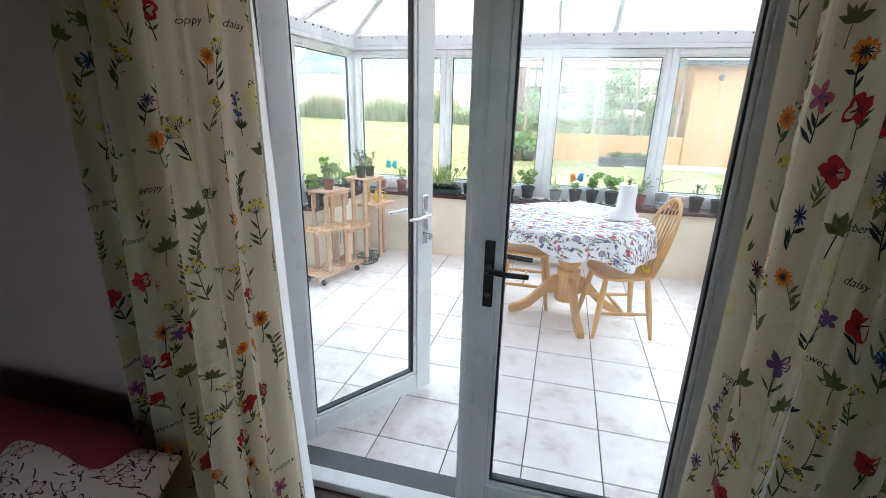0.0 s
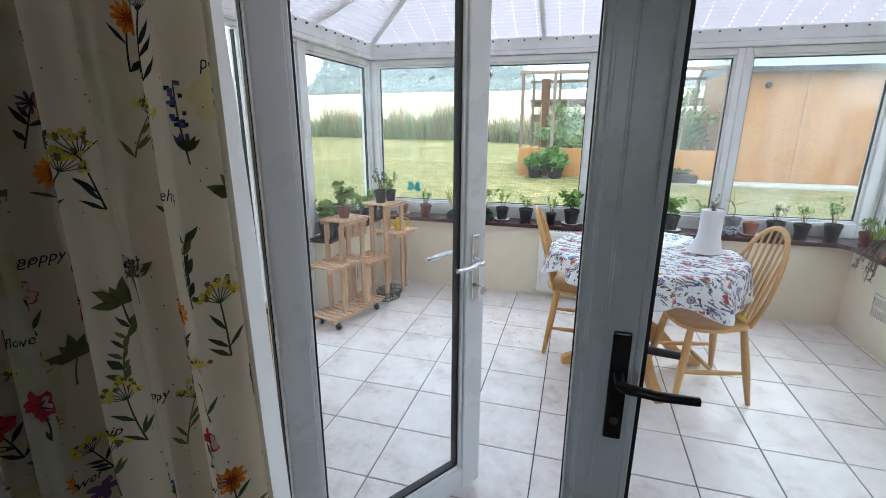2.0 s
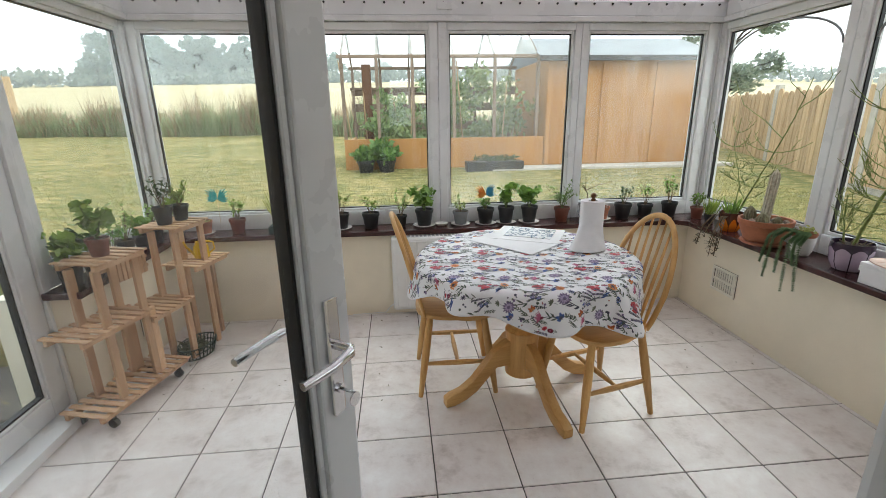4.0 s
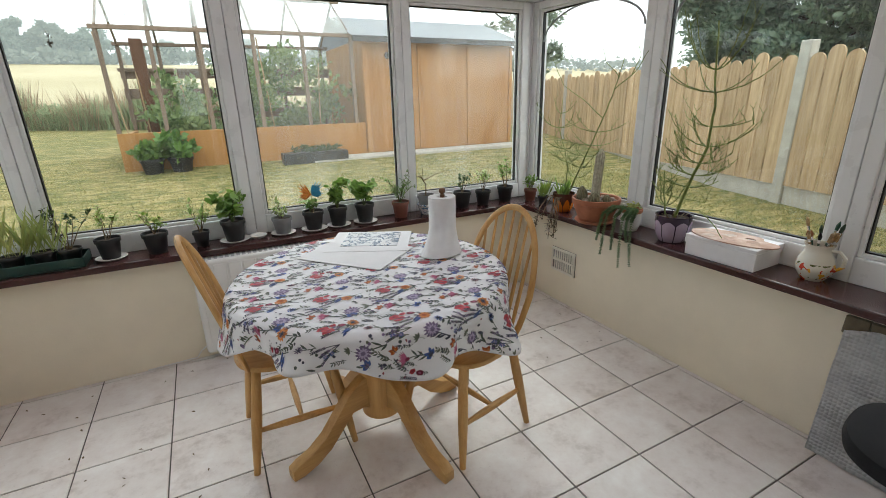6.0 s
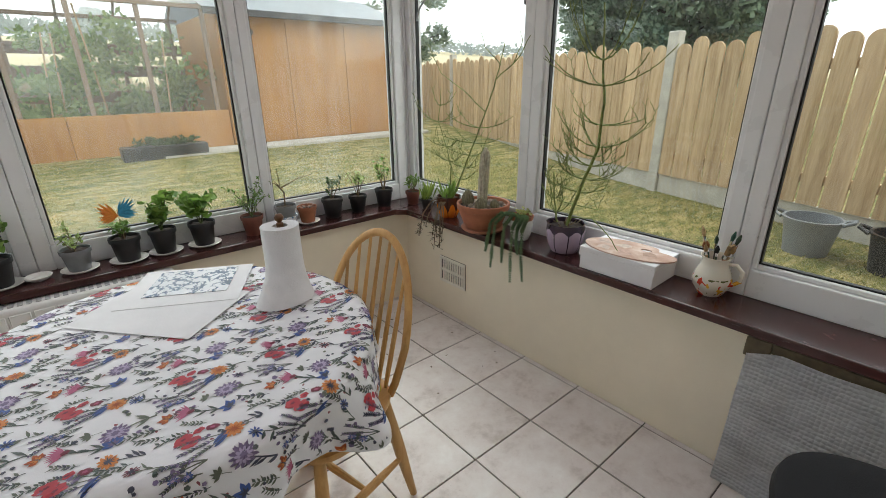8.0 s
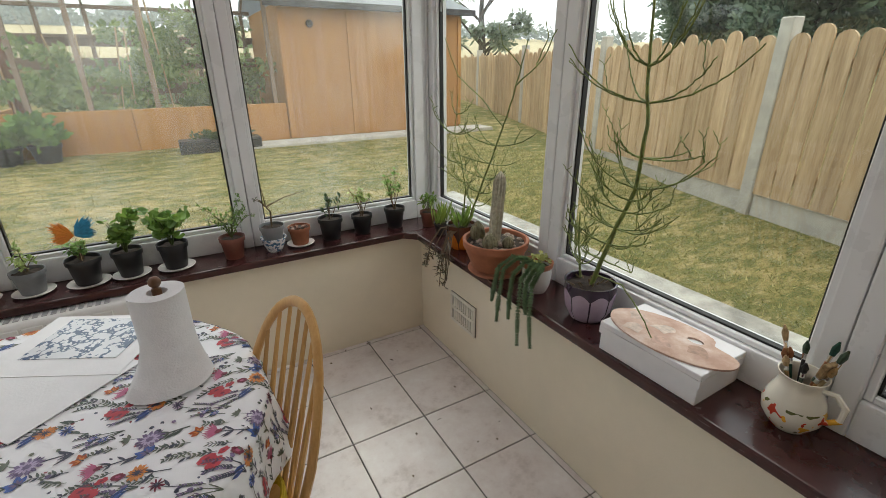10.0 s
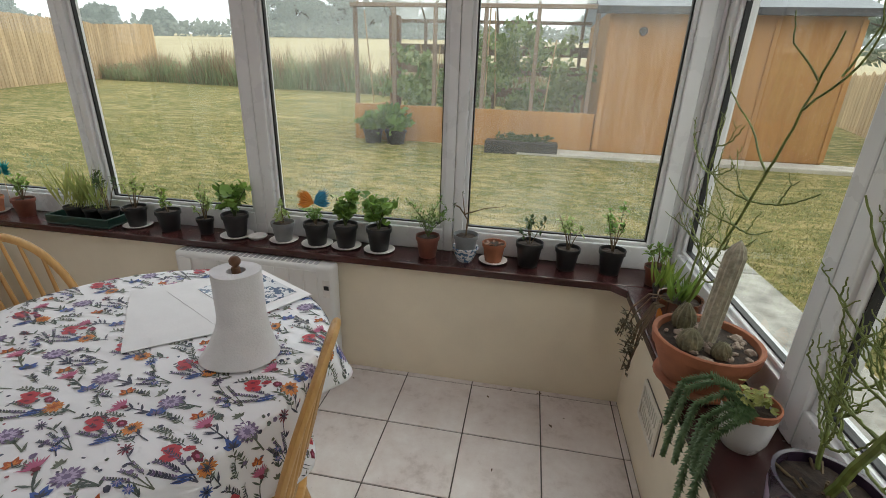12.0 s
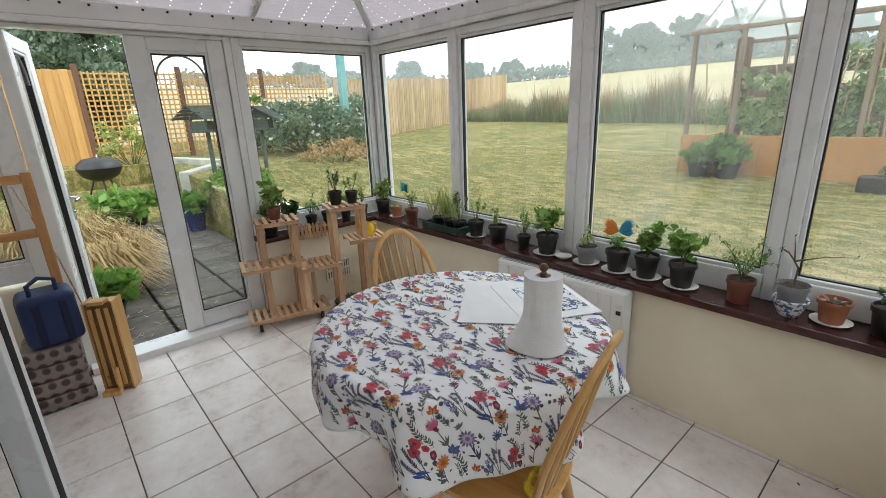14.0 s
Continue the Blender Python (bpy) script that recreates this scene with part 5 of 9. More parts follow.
def scallop_board(bm, x, w, z0, z1, y, t=0.018):
    """A fence board with a round top."""
    n = 8
    pts = [(x - w / 2, z0), (x + w / 2, z0)] + [(x + w / 2 * math.cos(math.pi * k / n), z1 - w / 2 + w / 2 * math.sin(math.pi * k / n)) for k in range(n + 1)]
    a = [bm.verts.new((px, y, pz)) for px, pz in pts]
    b = [bm.verts.new((px, y + t, pz)) for px, pz in pts]
    bm.faces.new(a)
    bm.faces.new(b[::-1])
    for k in range(len(pts)):
        bm.faces.new((a[k], b[k], b[(k + 1) % len(pts)], a[(k + 1) % len(pts)]))


def board_mesh(w, h):
    bm = bmesh.new()
    scallop_board(bm, 0, w, 0, h, 0)
    bmesh.ops.recalc_face_normals(bm, faces=bm.faces)
    me = bpy.data.meshes.new("board")
    bm.to_mesh(me)
    bm.free()
    me.materials.append(M_FENCE)
    return me


def right_fence():
    p, q = Vector((3.0, -1.35, 0)), Vector((5.16, 6.51, 0))
    d = (q - p).normalized()
    ang = math.degrees(math.atan2(d.y, d.x))
    first = Vector((4.54, 4.26, 0))
    bay = 2.33
    wide, tall = board_mesh(0.142, 1.19), board_mesh(0.142, 1.24)
    posts = [first + d * bay * k for k in range(-4, 5)]
    for k in range(8):
        a = posts[k]
        root = empty("timber_fence", pose(a.x, a.y, 0.28, 0, 0, ang))
        tagged(root, "pale timber fence panel with round topped boards and concrete gravel board", "fence", "garden fence panels")
        bm = bmesh.new()
        box(bm, -0.055, 0.055, -0.05, 0.05, -0.3, 1.5, 0.008)
        part("concrete_post", bm, M_CONCRETE, root)
        bm = bmesh.new()
        box(bm, 0.056, bay - 0.056, -0.02, 0.02, -0.3, 0.19, 0.005)
        part("gravel_board", bm, M_CONCRETE, root)
        for z in (0.35, 1.15):
            bm = bmesh.new()
            box(bm, 0.056, bay - 0.056, -0.02, 0.018, z, z + 0.07, 0.004)
            part("rail", bm, M_FENCE, root)
        n = 14
        for j in range(n):
            o = new("board", (wide, tall)[(j * 7 + k) % 3 == 0])
            o.parent = root
            o.matrix_basis = pose(0.13 + j * (bay - 0.26) / (n - 1), 0.0205, 0.195)


right_fence()


def left_fences():
    root = empty("fence_boarded", pose(-10.9, 1.0, 0.62, 0, 0, 88))
    tagged(root, "orange stained close boarded garden fence", "fence")
    for k in range(10):
        bm = bmesh.new()
        box(bm, 0.24 * k, 0.24 * k + 0.15, 0, 0.02, 0, 1.85, 0.003)
        part("board", bm, M_FENCE_ORANGE, root)
        bm = bmesh.new()
        box(bm, 0.24 * k + 0.13, 0.24 * k + 0.26, 0.021, 0.04, 0, 1.84, 0.003)
        part("board", bm, M_FENCE_ORANGE, root)
    for k in range(3):
        a = Vector((-10.82, 3.42 + 1.83 * k, 0.62))
        root = empty("trellis_panel", pose(a.x, a.y, a.z, 0, 0, 88))
        tagged(root, "orange timber square trellis panel between dark posts", "trellis", "garden trellis panels")
        bm = bmesh.new()
        box(bm, -0.05, 0.05, -0.03, 0.07, -0.2, 1.95, 0.006)
        part("post", bm, M_POST, root)
        for j in range(17):
            bm = bmesh.new()
            x = 0.08 + j * 0.103
            box(bm, x, x + 0.03, 0.0, 0.018, 0.1, 1.82, 0.002)
            part("slat", bm, M_FENCE_ORANGE, root)
        for j in range(17):
            bm = bmesh.new()
            z = 0.1 + j * 0.104
            box(bm, 0.05, 1.78, 0.0185, 0.036, z, z + 0.03, 0.002)
            part("slat", bm, M_FENCE_ORANGE, root)
    p, q = Vector((-10.7, 9.0, 0)), Vector((-15.2, 21.5, 0))
    d = q - p
    root = empty("far_board_fence", pose(p.x, p.y, 0, 0, 0, math.degrees(math.atan2(d.y, d.x))))
    tagged(root, "long pale vertical board fence along the far garden edge", "fence")
    n = 86
    rnd = random.Random(8)
    for k in range(n):
        x = d.length * k / n
        w = p + d * (k / n)
        bm = bmesh.new()
        box(bm, x, x + d.length / n - 0.02, 0, 0.02, ground_z(w.x, w.y) - 0.1, ground_z(w.x, w.y) + 1.75 + rnd.uniform(-0.02, 0.02), 0.003)
        part("board", bm, M_FENCE, root)


left_fences()


# ---- planter with net frame, and the shed ----
M_ORANGE_PLY = wood("orange_painted_timber", (0.36, 0.17, 0.05), (0.5, 0.26, 0.085), 0.7, (1, 1, 9), 0.35, 0.15)
M_FRAMEWOOD = wood("grey_brown_frame_timber", (0.17, 0.12, 0.09), (0.28, 0.21, 0.16), 0.8, (1, 1, 10))
M_ROOFSHEET = painted("grey_roof_sheet", (0.42, 0.45, 0.48), 0.6, 0.1, 4)


def shed():
    gz = ground_z(3.0, 9.0) - 0.03
    root = empty("garden_shed", pose(0, 0, gz))
    tagged(root, "orange painted timber garden shed with a low grey roof", "shed")
    bm = bmesh.new()
    box(bm, 1.85, 4.55, 8.85, 10.9, 0.02, 1.68, 0.01)
    part("wall", bm, M_ORANGE_PLY, root)
    for x in (1.86, 2.75, 3.65, 4.5):
        bm = bmesh.new()
        box(bm, x, x + 0.06, 8.83, 8.849, 0.05, 1.6, 0.003)
        part("batten", bm, M_ORANGE_PLY, root)
    bm = bmesh.new()
    v = [bm.verts.new(c) for c in ((1.7, 8.72, 1.69), (4.7, 8.72, 1.69), (4.7, 10.0, 2.12), (1.7, 10.0, 2.12), (1.7, 11.0, 1.69), (4.7, 11.0, 1.69))]
    bm.faces.new((v[0], v[1], v[2], v[3]))
    bm.faces.new((v[3], v[2], v[5], v[4]))
    bmesh.ops.solidify(bm, geom=bm.faces[:], thickness=0.03)
    part("roof", bm, M_ROOFSHEET, root)
    bm = bmesh.new()
    box(bm, 1.68, 4.72, 8.68, 8.715, 1.62, 1.70, 0.004)
    part("fascia", bm, painted("dark_fascia", (0.05, 0.05, 0.055), 0.7, 0.2, 10), root, "dark roof edge")
    bm = bmesh.new()
    tube(bm, [(2.25, 8.83, 1.45), (2.25, 8.8, 1.45)], [0.05, 0.04], 12)
    part("security_light", bm, M_DARKMETAL, root, "small dark wall lamp, off")
    bm = bmesh.new()
    box(bm, 0.9, 4.9, 8.4, 8.8, ground_z(1.5, 8.5) - 0.1, ground_z(1.5, 8.5) + 0.03, 0.01)
    structure(obj("pavement_shed", bm, M_CONCRETE), "narrow concrete path before the shed", "path")


shed()


def film_material():
    m = Nodes("clear_plastic_film")
    clear = m.n.new("ShaderNodeBsdfTransparent")
    milky = m.n.new("ShaderNodeBsdfTranslucent")
    milky.inputs[0].default_value = (0.85, 0.87, 0.86, 1)
    both = m.n.new("ShaderNodeMixShader")
    both.inputs[0].default_value = 0.5
    m.l.new(m.b.outputs[0], both.inputs[1])
    m.l.new(milky.outputs[0], both.inputs[2])
    mx = m.n.new("ShaderNodeMixShader")
    m.l.new(m.ramp(m.noise(1.4, 4, 0.6, m.stretch(m.coord(), (1.5, 1.5, 0.5))), [(0.3, (0.3, 0.3, 0.3)), (0.7, (0.6, 0.6, 0.6))]), mx.inputs[0])
    m.l.new(clear.outputs[0], mx.inputs[1])
    m.l.new(both.outputs[0], mx.inputs[2])
    m.done((0.75, 0.78, 0.76), 0.25)
    m.l.new(mx.outputs[0], m.n["Material Output"].inputs[0])
    return m.mat


M_FILM = film_material()


def planter():
    gz = ground_z(0.2, 8.9) - 0.05
    root = empty("raised_planter", pose(0, 0, gz))
    tagged(root, "orange timber raised bed under an open timber frame", "planter")
    for x0, x1 in ((-1.38, 0.1), (0.104, 1.84)):
        bm = bmesh.new()
        box(bm, x0, x1, 8.86, 8.91, 0, 0.52, 0.005)
        part("front_board", bm, M_ORANGE_PLY, root)
    bm = bmesh.new()
    box(bm, -1.38, -1.33, 8.915, 10.8, 0, 0.47, 0.005)
    part("end_board", bm, M_ORANGE_PLY, root)
    bm = bmesh.new()
    box(bm, -1.32, 1.84, 8.92, 10.8, 0, 0.4)
    part("bed_soil", bm, M_SOIL, root)
    for x in (-1.38, -0.85, -0.3, 0.35, 1.0, 1.7):
        for y, h in ((8.86, 1.72), (10.75, 1.72)):
            bm = bmesh.new()
            box(bm, x, x + 0.05, y + 0.052, y + 0.1, 0.0, h, 0.004)
            part("upright", bm, M_FRAMEWOOD, root)
        bm = bmesh.new()
        tube(bm, [(x + 0.025, 8.93, 1.74), (x + 0.025, 9.83, 2.3)], 0.016, 6)
        tube(bm, [(x + 0.025, 9.84, 2.3), (x + 0.025, 10.8, 1.74)], 0.016, 6)
        part("roof_bar", bm, M_FRAMEWOOD, root)
    for y, z in ((8.93, 1.72), (10.8, 1.72), (9.83, 2.31), (10.83, 1.35)):
        bm = bmesh.new()
        box(bm, -1.42, 1.85, y - 0.025, y + 0.025, z, z + 0.05, 0.004)
        part("rail", bm, M_FRAMEWOOD, root)
    for k, z in enumerate((0.75, 1.1, 1.4)):
        bm = bmesh.new()
        box(bm, -1.4, 1.85, 10.86, 10.885, z - 0.15, z, 0.003)
        part("slat", bm, M_FRAMEWOOD, root)
    bm = bmesh.new()
    box(bm, -1.1, -0.95, 9.6, 9.75, 0.3, 1.7, 0.01, Matrix.Rotation(0.0, 4, "X"))
    part("stout_post", bm, M_POST, root, "dark red stout post")
    for quad in (((-1.38, 8.9, 1.78), (1.68, 8.9, 1.78), (1.68, 9.82, 2.37), (-1.38, 9.82, 2.37)), ((-1.38, 10.84, 1.78), (1.68, 10.84, 1.78), (1.68, 9.84, 2.37), (-1.38, 9.84, 2.37))):
        bm = bmesh.new()
        a, b, c, d = (Vector(q) for q in quad)
        sag = (b - a).cross(d - a).normalized()
        sheet(bm, lambda u, v: a.lerp(b, u).lerp(d.lerp(c, u), v) + sag * 0.012 * math.sin(u * 19 + v * 4), 40, 6)
        part("cover_sheet", bm, M_FILM, root, "thin clear plastic cover sheet", smooth=True)


planter()


# ---- foliage makers ----
def leaf_quad(bm, c, d, up, ln, w):
    """A pointed leaf of two faces, bent at its middle."""
    d = d.normalized()
    side = d.cross(up)
    side = side.normalized() if side.length > 1e-4 else d.orthogonal().normalized()
    nrm = side.cross(d)
    a = bm.verts.new(c)
    l = bm.verts.new(c + d * ln * 0.5 + side * w * 0.5 + nrm * w * 0.12)
    r = bm.verts.new(c + d * ln * 0.5 - side * w * 0.5 + nrm * w * 0.12)
    t = bm.verts.new(c + d * ln - nrm * w * 0.2)
    m = bm.verts.new(c + d * ln * 0.5 - nrm * w * 0.05)
    bm.faces.new((a, m, l))
    bm.faces.new((a, r, m))
    bm.faces.new((m, t, l))
    bm.faces.new((m, r, t))


def rand_dir(rnd, up=0.0):
    while True:
        v = Vector((rnd.uniform(-1, 1), rnd.uniform(-1, 1), rnd.uniform(-1, 1)))
        if 0.05 < v.length < 1:
            v = v.normalized()
            v.z += up
            return v.normalized()


def fast_mesh(name, verts, faces, mat, parent=None):
    me = bpy.data.meshes.new(name)
    me.from_pydata(verts, [], faces)
    me.materials.append(mat)
    ob = new(name, me)
    if parent:
        ob.parent = parent
    return ob


def clump_leaves(rnd, clumps, per, ln, w, verts, faces, up=0.2):
    """Adds many four cornered leaves round clump centres given as (centre, radius)."""
    for c, r in clumps:
        for _ in range(per):
            d = rand_dir(rnd)
            p = c + Vector((d.x * r, d.y * r, d.z * r * 0.8)) * (rnd.random() ** 0.45)
            a = rand_dir(rnd, up)
            b = a.orthogonal().normalized()
            s = rnd.uniform(0.6, 1.3)
            n = len(verts)
            verts += [p, p + a * ln * s * 0.5 + b * w * s, p + a * ln * s, p + a * ln * s * 0.5 - b * w * s]
            faces.append((n, n + 1, n + 2, n + 3))


def tree(name, x, y, z, height, spread, seed, leafmat, label, clumps=40, per=90, leaf=0.16, trunk_h=0.35):
    rnd = random.Random(seed)
    root = empty(name, pose(x, y, z))
    tagged(root, label, "tree")
    bm = bmesh.new()
    tube(bm, [(0, 0, -0.2), (0.05, 0.02, height * 0.3), (0, 0.06, height * 0.6), (0.05, 0, height * 0.92)], [height * 0.035, height * 0.028, height * 0.016, height * 0.004], 10)
    cl = []
    for k in range(clumps):
        h = trunk_h + (0.97 - trunk_h) * rnd.random()
        prof = math.sin(math.pi * min(1.0, (h - trunk_h * 0.6) / (1.06 - trunk_h * 0.6))) ** 0.7
        a = rnd.uniform(0, 6.283)
        rr = spread * prof * (0.35 + 0.65 * rnd.random() ** 0.5)
        c = Vector((rr * math.cos(a), rr * math.sin(a), h * height))
        cl.append((c, spread * rnd.uniform(0.14, 0.28)))
        if k % 2 == 0:
            s = Vector((0, 0, max(0.2, c.z - height * 0.18)))
            tube(bm, [s, s.lerp(c, 0.5) + Vector((0, 0, 0.05 * height * rnd.random())), c], [height * 0.012, height * 0.007, height * 0.002], 5)
    part("trunk", bm, M_BARK, root)
    verts, faces = [], []
    clump_leaves(rnd, cl, per, leaf, leaf * 0.3, verts, faces)
    fast_mesh("crown", verts, faces, leafmat, root)


M_BARK = painted("bark", (0.09, 0.07, 0.055), 0.95, 0.4, 12, 0.8)
M_TREE = leafy("tree_leaves", (0.12, 0.18, 0.12), (0.33, 0.4, 0.28), 0.6, 0.5)
M_HAZE_TREE = leafy("haze_glow_leaves", (0.1, 0.12, 0.09), (0.2, 0.23, 0.18), 0.8, 0.4)
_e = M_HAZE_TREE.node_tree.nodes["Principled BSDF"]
_e.inputs["Emission Color"].default_value, _e.inputs["Emission Strength"].default_value = (0.8, 0.87, 0.9, 1), 0.3  # emission put in for pale haze over the far trees and hedge
tree("garden_tree", 12.6, 8.2, 0.3, 6.6, 2.9, 3, M_TREE, "large dark green tree behind the fence", 190, 520, 0.17, 0.08)
tree("garden_tree", 9.6, 15.6, 0.4, 4.6, 1.6, 5, M_TREE, "pale misty tree beyond the shed", 30, 80, 0.22)
tree("garden_tree", -14.5, 3.2, 0.5, 4.3, 2.2, 7, M_TREE, "dark green tree behind the boarded fence", 90, 420, 0.13, 0.1)
tree("garden_tree", -15.0, 0.2, 0.5, 4.6, 2.4, 9, M_TREE, "broad dark green tree behind the fence", 90, 420, 0.13, 0.1)
rt = random.Random(12)
for k in range(26):
    a = -62 + k * 6.2 + rt.uniform(-2, 2) if k < 15 else -28 + (k - 15) * 1.7 + rt.uniform(-0.7, 0.7)
    x, y = 95 * math.sin(radians(a)), 95 * math.cos(radians(a))
    tree("far_tree", x, y, ground_z(x, y) - 0.9, rt.uniform(3.6, 6.0) if k < 15 else rt.uniform(6.4, 9.0), rt.uniform(2.2, 3.4), 20 + k, M_HAZE_TREE, "distant field edge tree, haze added as a pale glow", 75, 130, 0.42, 0.04)
verts, faces = [], []
cl = []
for k in range(420):
    a = radians(-75 + k * 0.3)
    d = 92 + rt.uniform(-2, 3)
    x, y = d * math.sin(a), d * math.cos(a)
    cl.append((Vector((x, y, ground_z(x, y) + 0.6 + rt.random() * 0.9)), 1.3))
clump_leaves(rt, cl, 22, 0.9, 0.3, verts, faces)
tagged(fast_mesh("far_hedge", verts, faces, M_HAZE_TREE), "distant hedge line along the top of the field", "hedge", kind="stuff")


def weeds():
    """Tall wild grass and dock along the end of the lawn."""
    rnd = random.Random(77)
    for name, mat, count, hmin, hmax, w, label in (("wild_grass", M_WEED, 11000, 0.2, 0.8, 0.009, "tall wild grass and weeds at the lawn edge"), ("dry_weeds", M_DRYWEED, 5000, 0.3, 1.1, 0.007, "brown dry weed stalks at the lawn edge")):
        verts, faces = [], []
        for _ in range(count):
            u = rnd.random()
            x = -13.5 + 16.5 * u
            base = 15.4 - 2.6 * max(0.0, (x + 4) / 7) if x > -4 else 15.4 + 0.15 * (x + 4) * -1
            y = base + abs(rnd.gauss(0, 0.8))
            z = ground_z(x, y) - 0.03
            clumpy = 0.6 + 0.95 * noise.noise(Vector((x * 0.8, y * 0.8, 3.0)))
            h = rnd.uniform(hmin, hmax) * max(0.3, clumpy * 1.3 + 0.1)
            lean = Vector((rnd.uniform(-0.3, 0.3), rnd.uniform(-0.3, 0.3), 1.0)) * h
            for q in range(3):
                b = Vector((x + rnd.uniform(-0.1, 0.1), y + rnd.uniform(-0.1, 0.1), z))
                sd = Vector((rnd.uniform(-1, 1), rnd.uniform(-1, 1), 0)).normalized() * w * rnd.uniform(0.7, 1.8)
                n = len(verts)
                verts += [b - sd, b + sd, b + lean * 0.6 + sd * 0.9, b + lean * rnd.uniform(0.9, 1.1)]
                faces.append((n, n + 1, n + 2, n + 3))
        if name == "wild_grass":
            low = []
            for _ in range(700):
                x = rnd.uniform(-13.5, 3.0)
                y = (15.4 - 2.6 * max(0.0, (x + 4) / 7) if x > -4 else 15.4 - 0.15 * (x + 4)) + abs(rnd.gauss(0, 0.7))
                r = rnd.uniform(0.08, 0.2)
                low.append((Vector((x, y, ground_z(x, y) + r * rnd.uniform(0.5, 2.6))), r))
            clump_leaves(rnd, low, 34, 0.08, 0.018, verts, faces, 0.5)
        tagged(fast_mesh(name, verts, faces, mat), label, "grass", kind="stuff")


M_WEED = leafy("wild_grass_blades", (0.19, 0.23, 0.12), (0.5, 0.53, 0.32), 0.7, 0.4)
M_DRYWEED = leafy("dry_weed_stalks", (0.22, 0.16, 0.1), (0.5, 0.4, 0.25), 0.8, 0.4)
weeds()


def bed_plants():
    rnd = random.Random(31)
    verts, faces, cl = [], [], []
    z0 = ground_z(0.2, 8.9) + 0.35
    for k in range(88):
        x, y = rnd.uniform(-1.0, 1.8), rnd.uniform(9.0, 10.6)
        h = rnd.uniform(0.05, 1.15) * (1.0 if x > -0.4 else 0.7)
        cl.append((Vector((x, y, z0 + h)), rnd.uniform(0.1, 0.22)))
    clump_leaves(rnd, cl, 55, 0.09, 0.03, verts, faces)
    tagged(fast_mesh("bed_plants", verts, faces, leafy("tomato_leaves", (0.11, 0.16, 0.06), (0.34, 0.4, 0.17))), "tomato and bean plants growing in the raised bed", "plants", kind="stuff")
    bm = bmesh.new()
    for k in range(9):
        x, y = rnd.uniform(-1.3, 1.6), rnd.uniform(8.95, 9.6)
        tube(bm, [(x, y, z0 - 0.2), (x + rnd.uniform(-0.25, 0.25), y + 0.1, z0 + rnd.uniform(0.8, 1.4))], 0.01, 5)
    ob = tagged(obj("bamboo_canes", bm, M_FENCE), "pale bamboo canes standing in the raised bed", "canes", kind="stuff")


bed_plants()

# ================= fixtures =================
def radiator():
    root = empty("panel_radiator", pose(-0.625, 4.482, 0.06))
    tagged(root, "white electric panel radiator with upright ribs below the sill", "radiator")
    bm = bmesh.new()
    box(bm, 0.0, 0.825, -0.10, -0.018, 0.0, 0.53, 0.022, segments=3)
    part("body", bm, M_RADIATOR, root, smooth=True)
    n = 10
    for k in range(n):
        bm = bmesh.new()
        x = 0.03 + k * 0.073
        box(bm, x, x + 0.066, -0.106, -0.1005, 0.03, 0.505, 0.003)
        part("rib", bm, M_RADIATOR, root)
    bm = bmesh.new()
    for k in range(26):
        box(bm, 0.03 + k * 0.028, 0.047 + k * 0.028, -0.085, -0.035, 0.5301, 0.5325)
    part("top_grille", bm, painted("grille_grey", (0.4, 0.4, 0.4), 0.6, 0.1, 20), root, "grey top grille")
    bm = bmesh.new()
    box(bm, 0.775, 0.81, -0.1025, -0.1003, 0.37, 0.46, 0.001)
    part("control_panel", bm, M_WHITECHINA, root)
    bm = bmesh.new()
    box(bm, 0.78, 0.805, -0.1045, -0.1026, 0.41, 0.432, 0.0008)
    part("display", bm, M_GASKET, root, "small dark display")
    for x in (0.1, 0.7):
        bm = bmesh.new()
        box(bm, x, x + 0.03, -0.017, 0.0, 0.08, 0.45)
        part("bracket", bm, M_RADIATOR, root)
    bm = bmesh.new()
    tube(bm, [(0.0, -0.05, 0.03), (-0.03, -0.03, 0.0), (-0.06, -0.015, -0.045), (-0.3, -0.012, -0.053)], 0.004, 6)
    part("cable", bm, M_RADIATOR, root)


radiator()


M_VENT = painted("cream_vent_plastic", (0.82, 0.78, 0.68), 0.5, 0.05, 12)


def vent(name, m, w, h):
    root = empty(name, m)
    tagged(root, "white slotted air vent set in the cream wall", "air vent")
    bm = bmesh.new()
    box(bm, 0, w, 0.0005, 0.004, 0, h)
    # dark sheet put in for the shaded depth of the slots
    part("backing", bm, painted("vent_slot_shade", (0.16, 0.14, 0.12), 0.85, 0.2, 30), root, "dark sheet that gives the slots their shade")
    for b in ((0, w, 0, 0.018), (0, w, h - 0.018, h), (0, 0.016, 0.0185, h - 0.0185), (w - 0.016, w, 0.0185, h - 0.0185)):
        bm = bmesh.new()
        box(bm, b[0], b[1], 0.004, 0.012, b[2], b[3], 0.002)
        part("frame", bm, M_VENT, root)
    n = 9
    for k in range(n):
        x = 0.02 + k * (w - 0.04) / n
        bm = bmesh.new()
        box(bm, x + 0.001, x + 0.0115, 0.004, 0.010, 0.018, h - 0.018)
        part("slat", bm, M_VENT, root)
    bm = bmesh.new()
    box(bm, 0.016, w - 0.016, 0.0045, 0.0105, h / 2 - 0.008, h / 2 + 0.008)
    part("crossbar", bm, M_VENT, root)


vent("air_vent", pose(XR, 3.92, 0.215, 0, 0, 90), 0.225, 0.165)
vent("air_vent", pose(XL, 4.19, 0.17, 0, 0, -90), 0.225, 0.165)


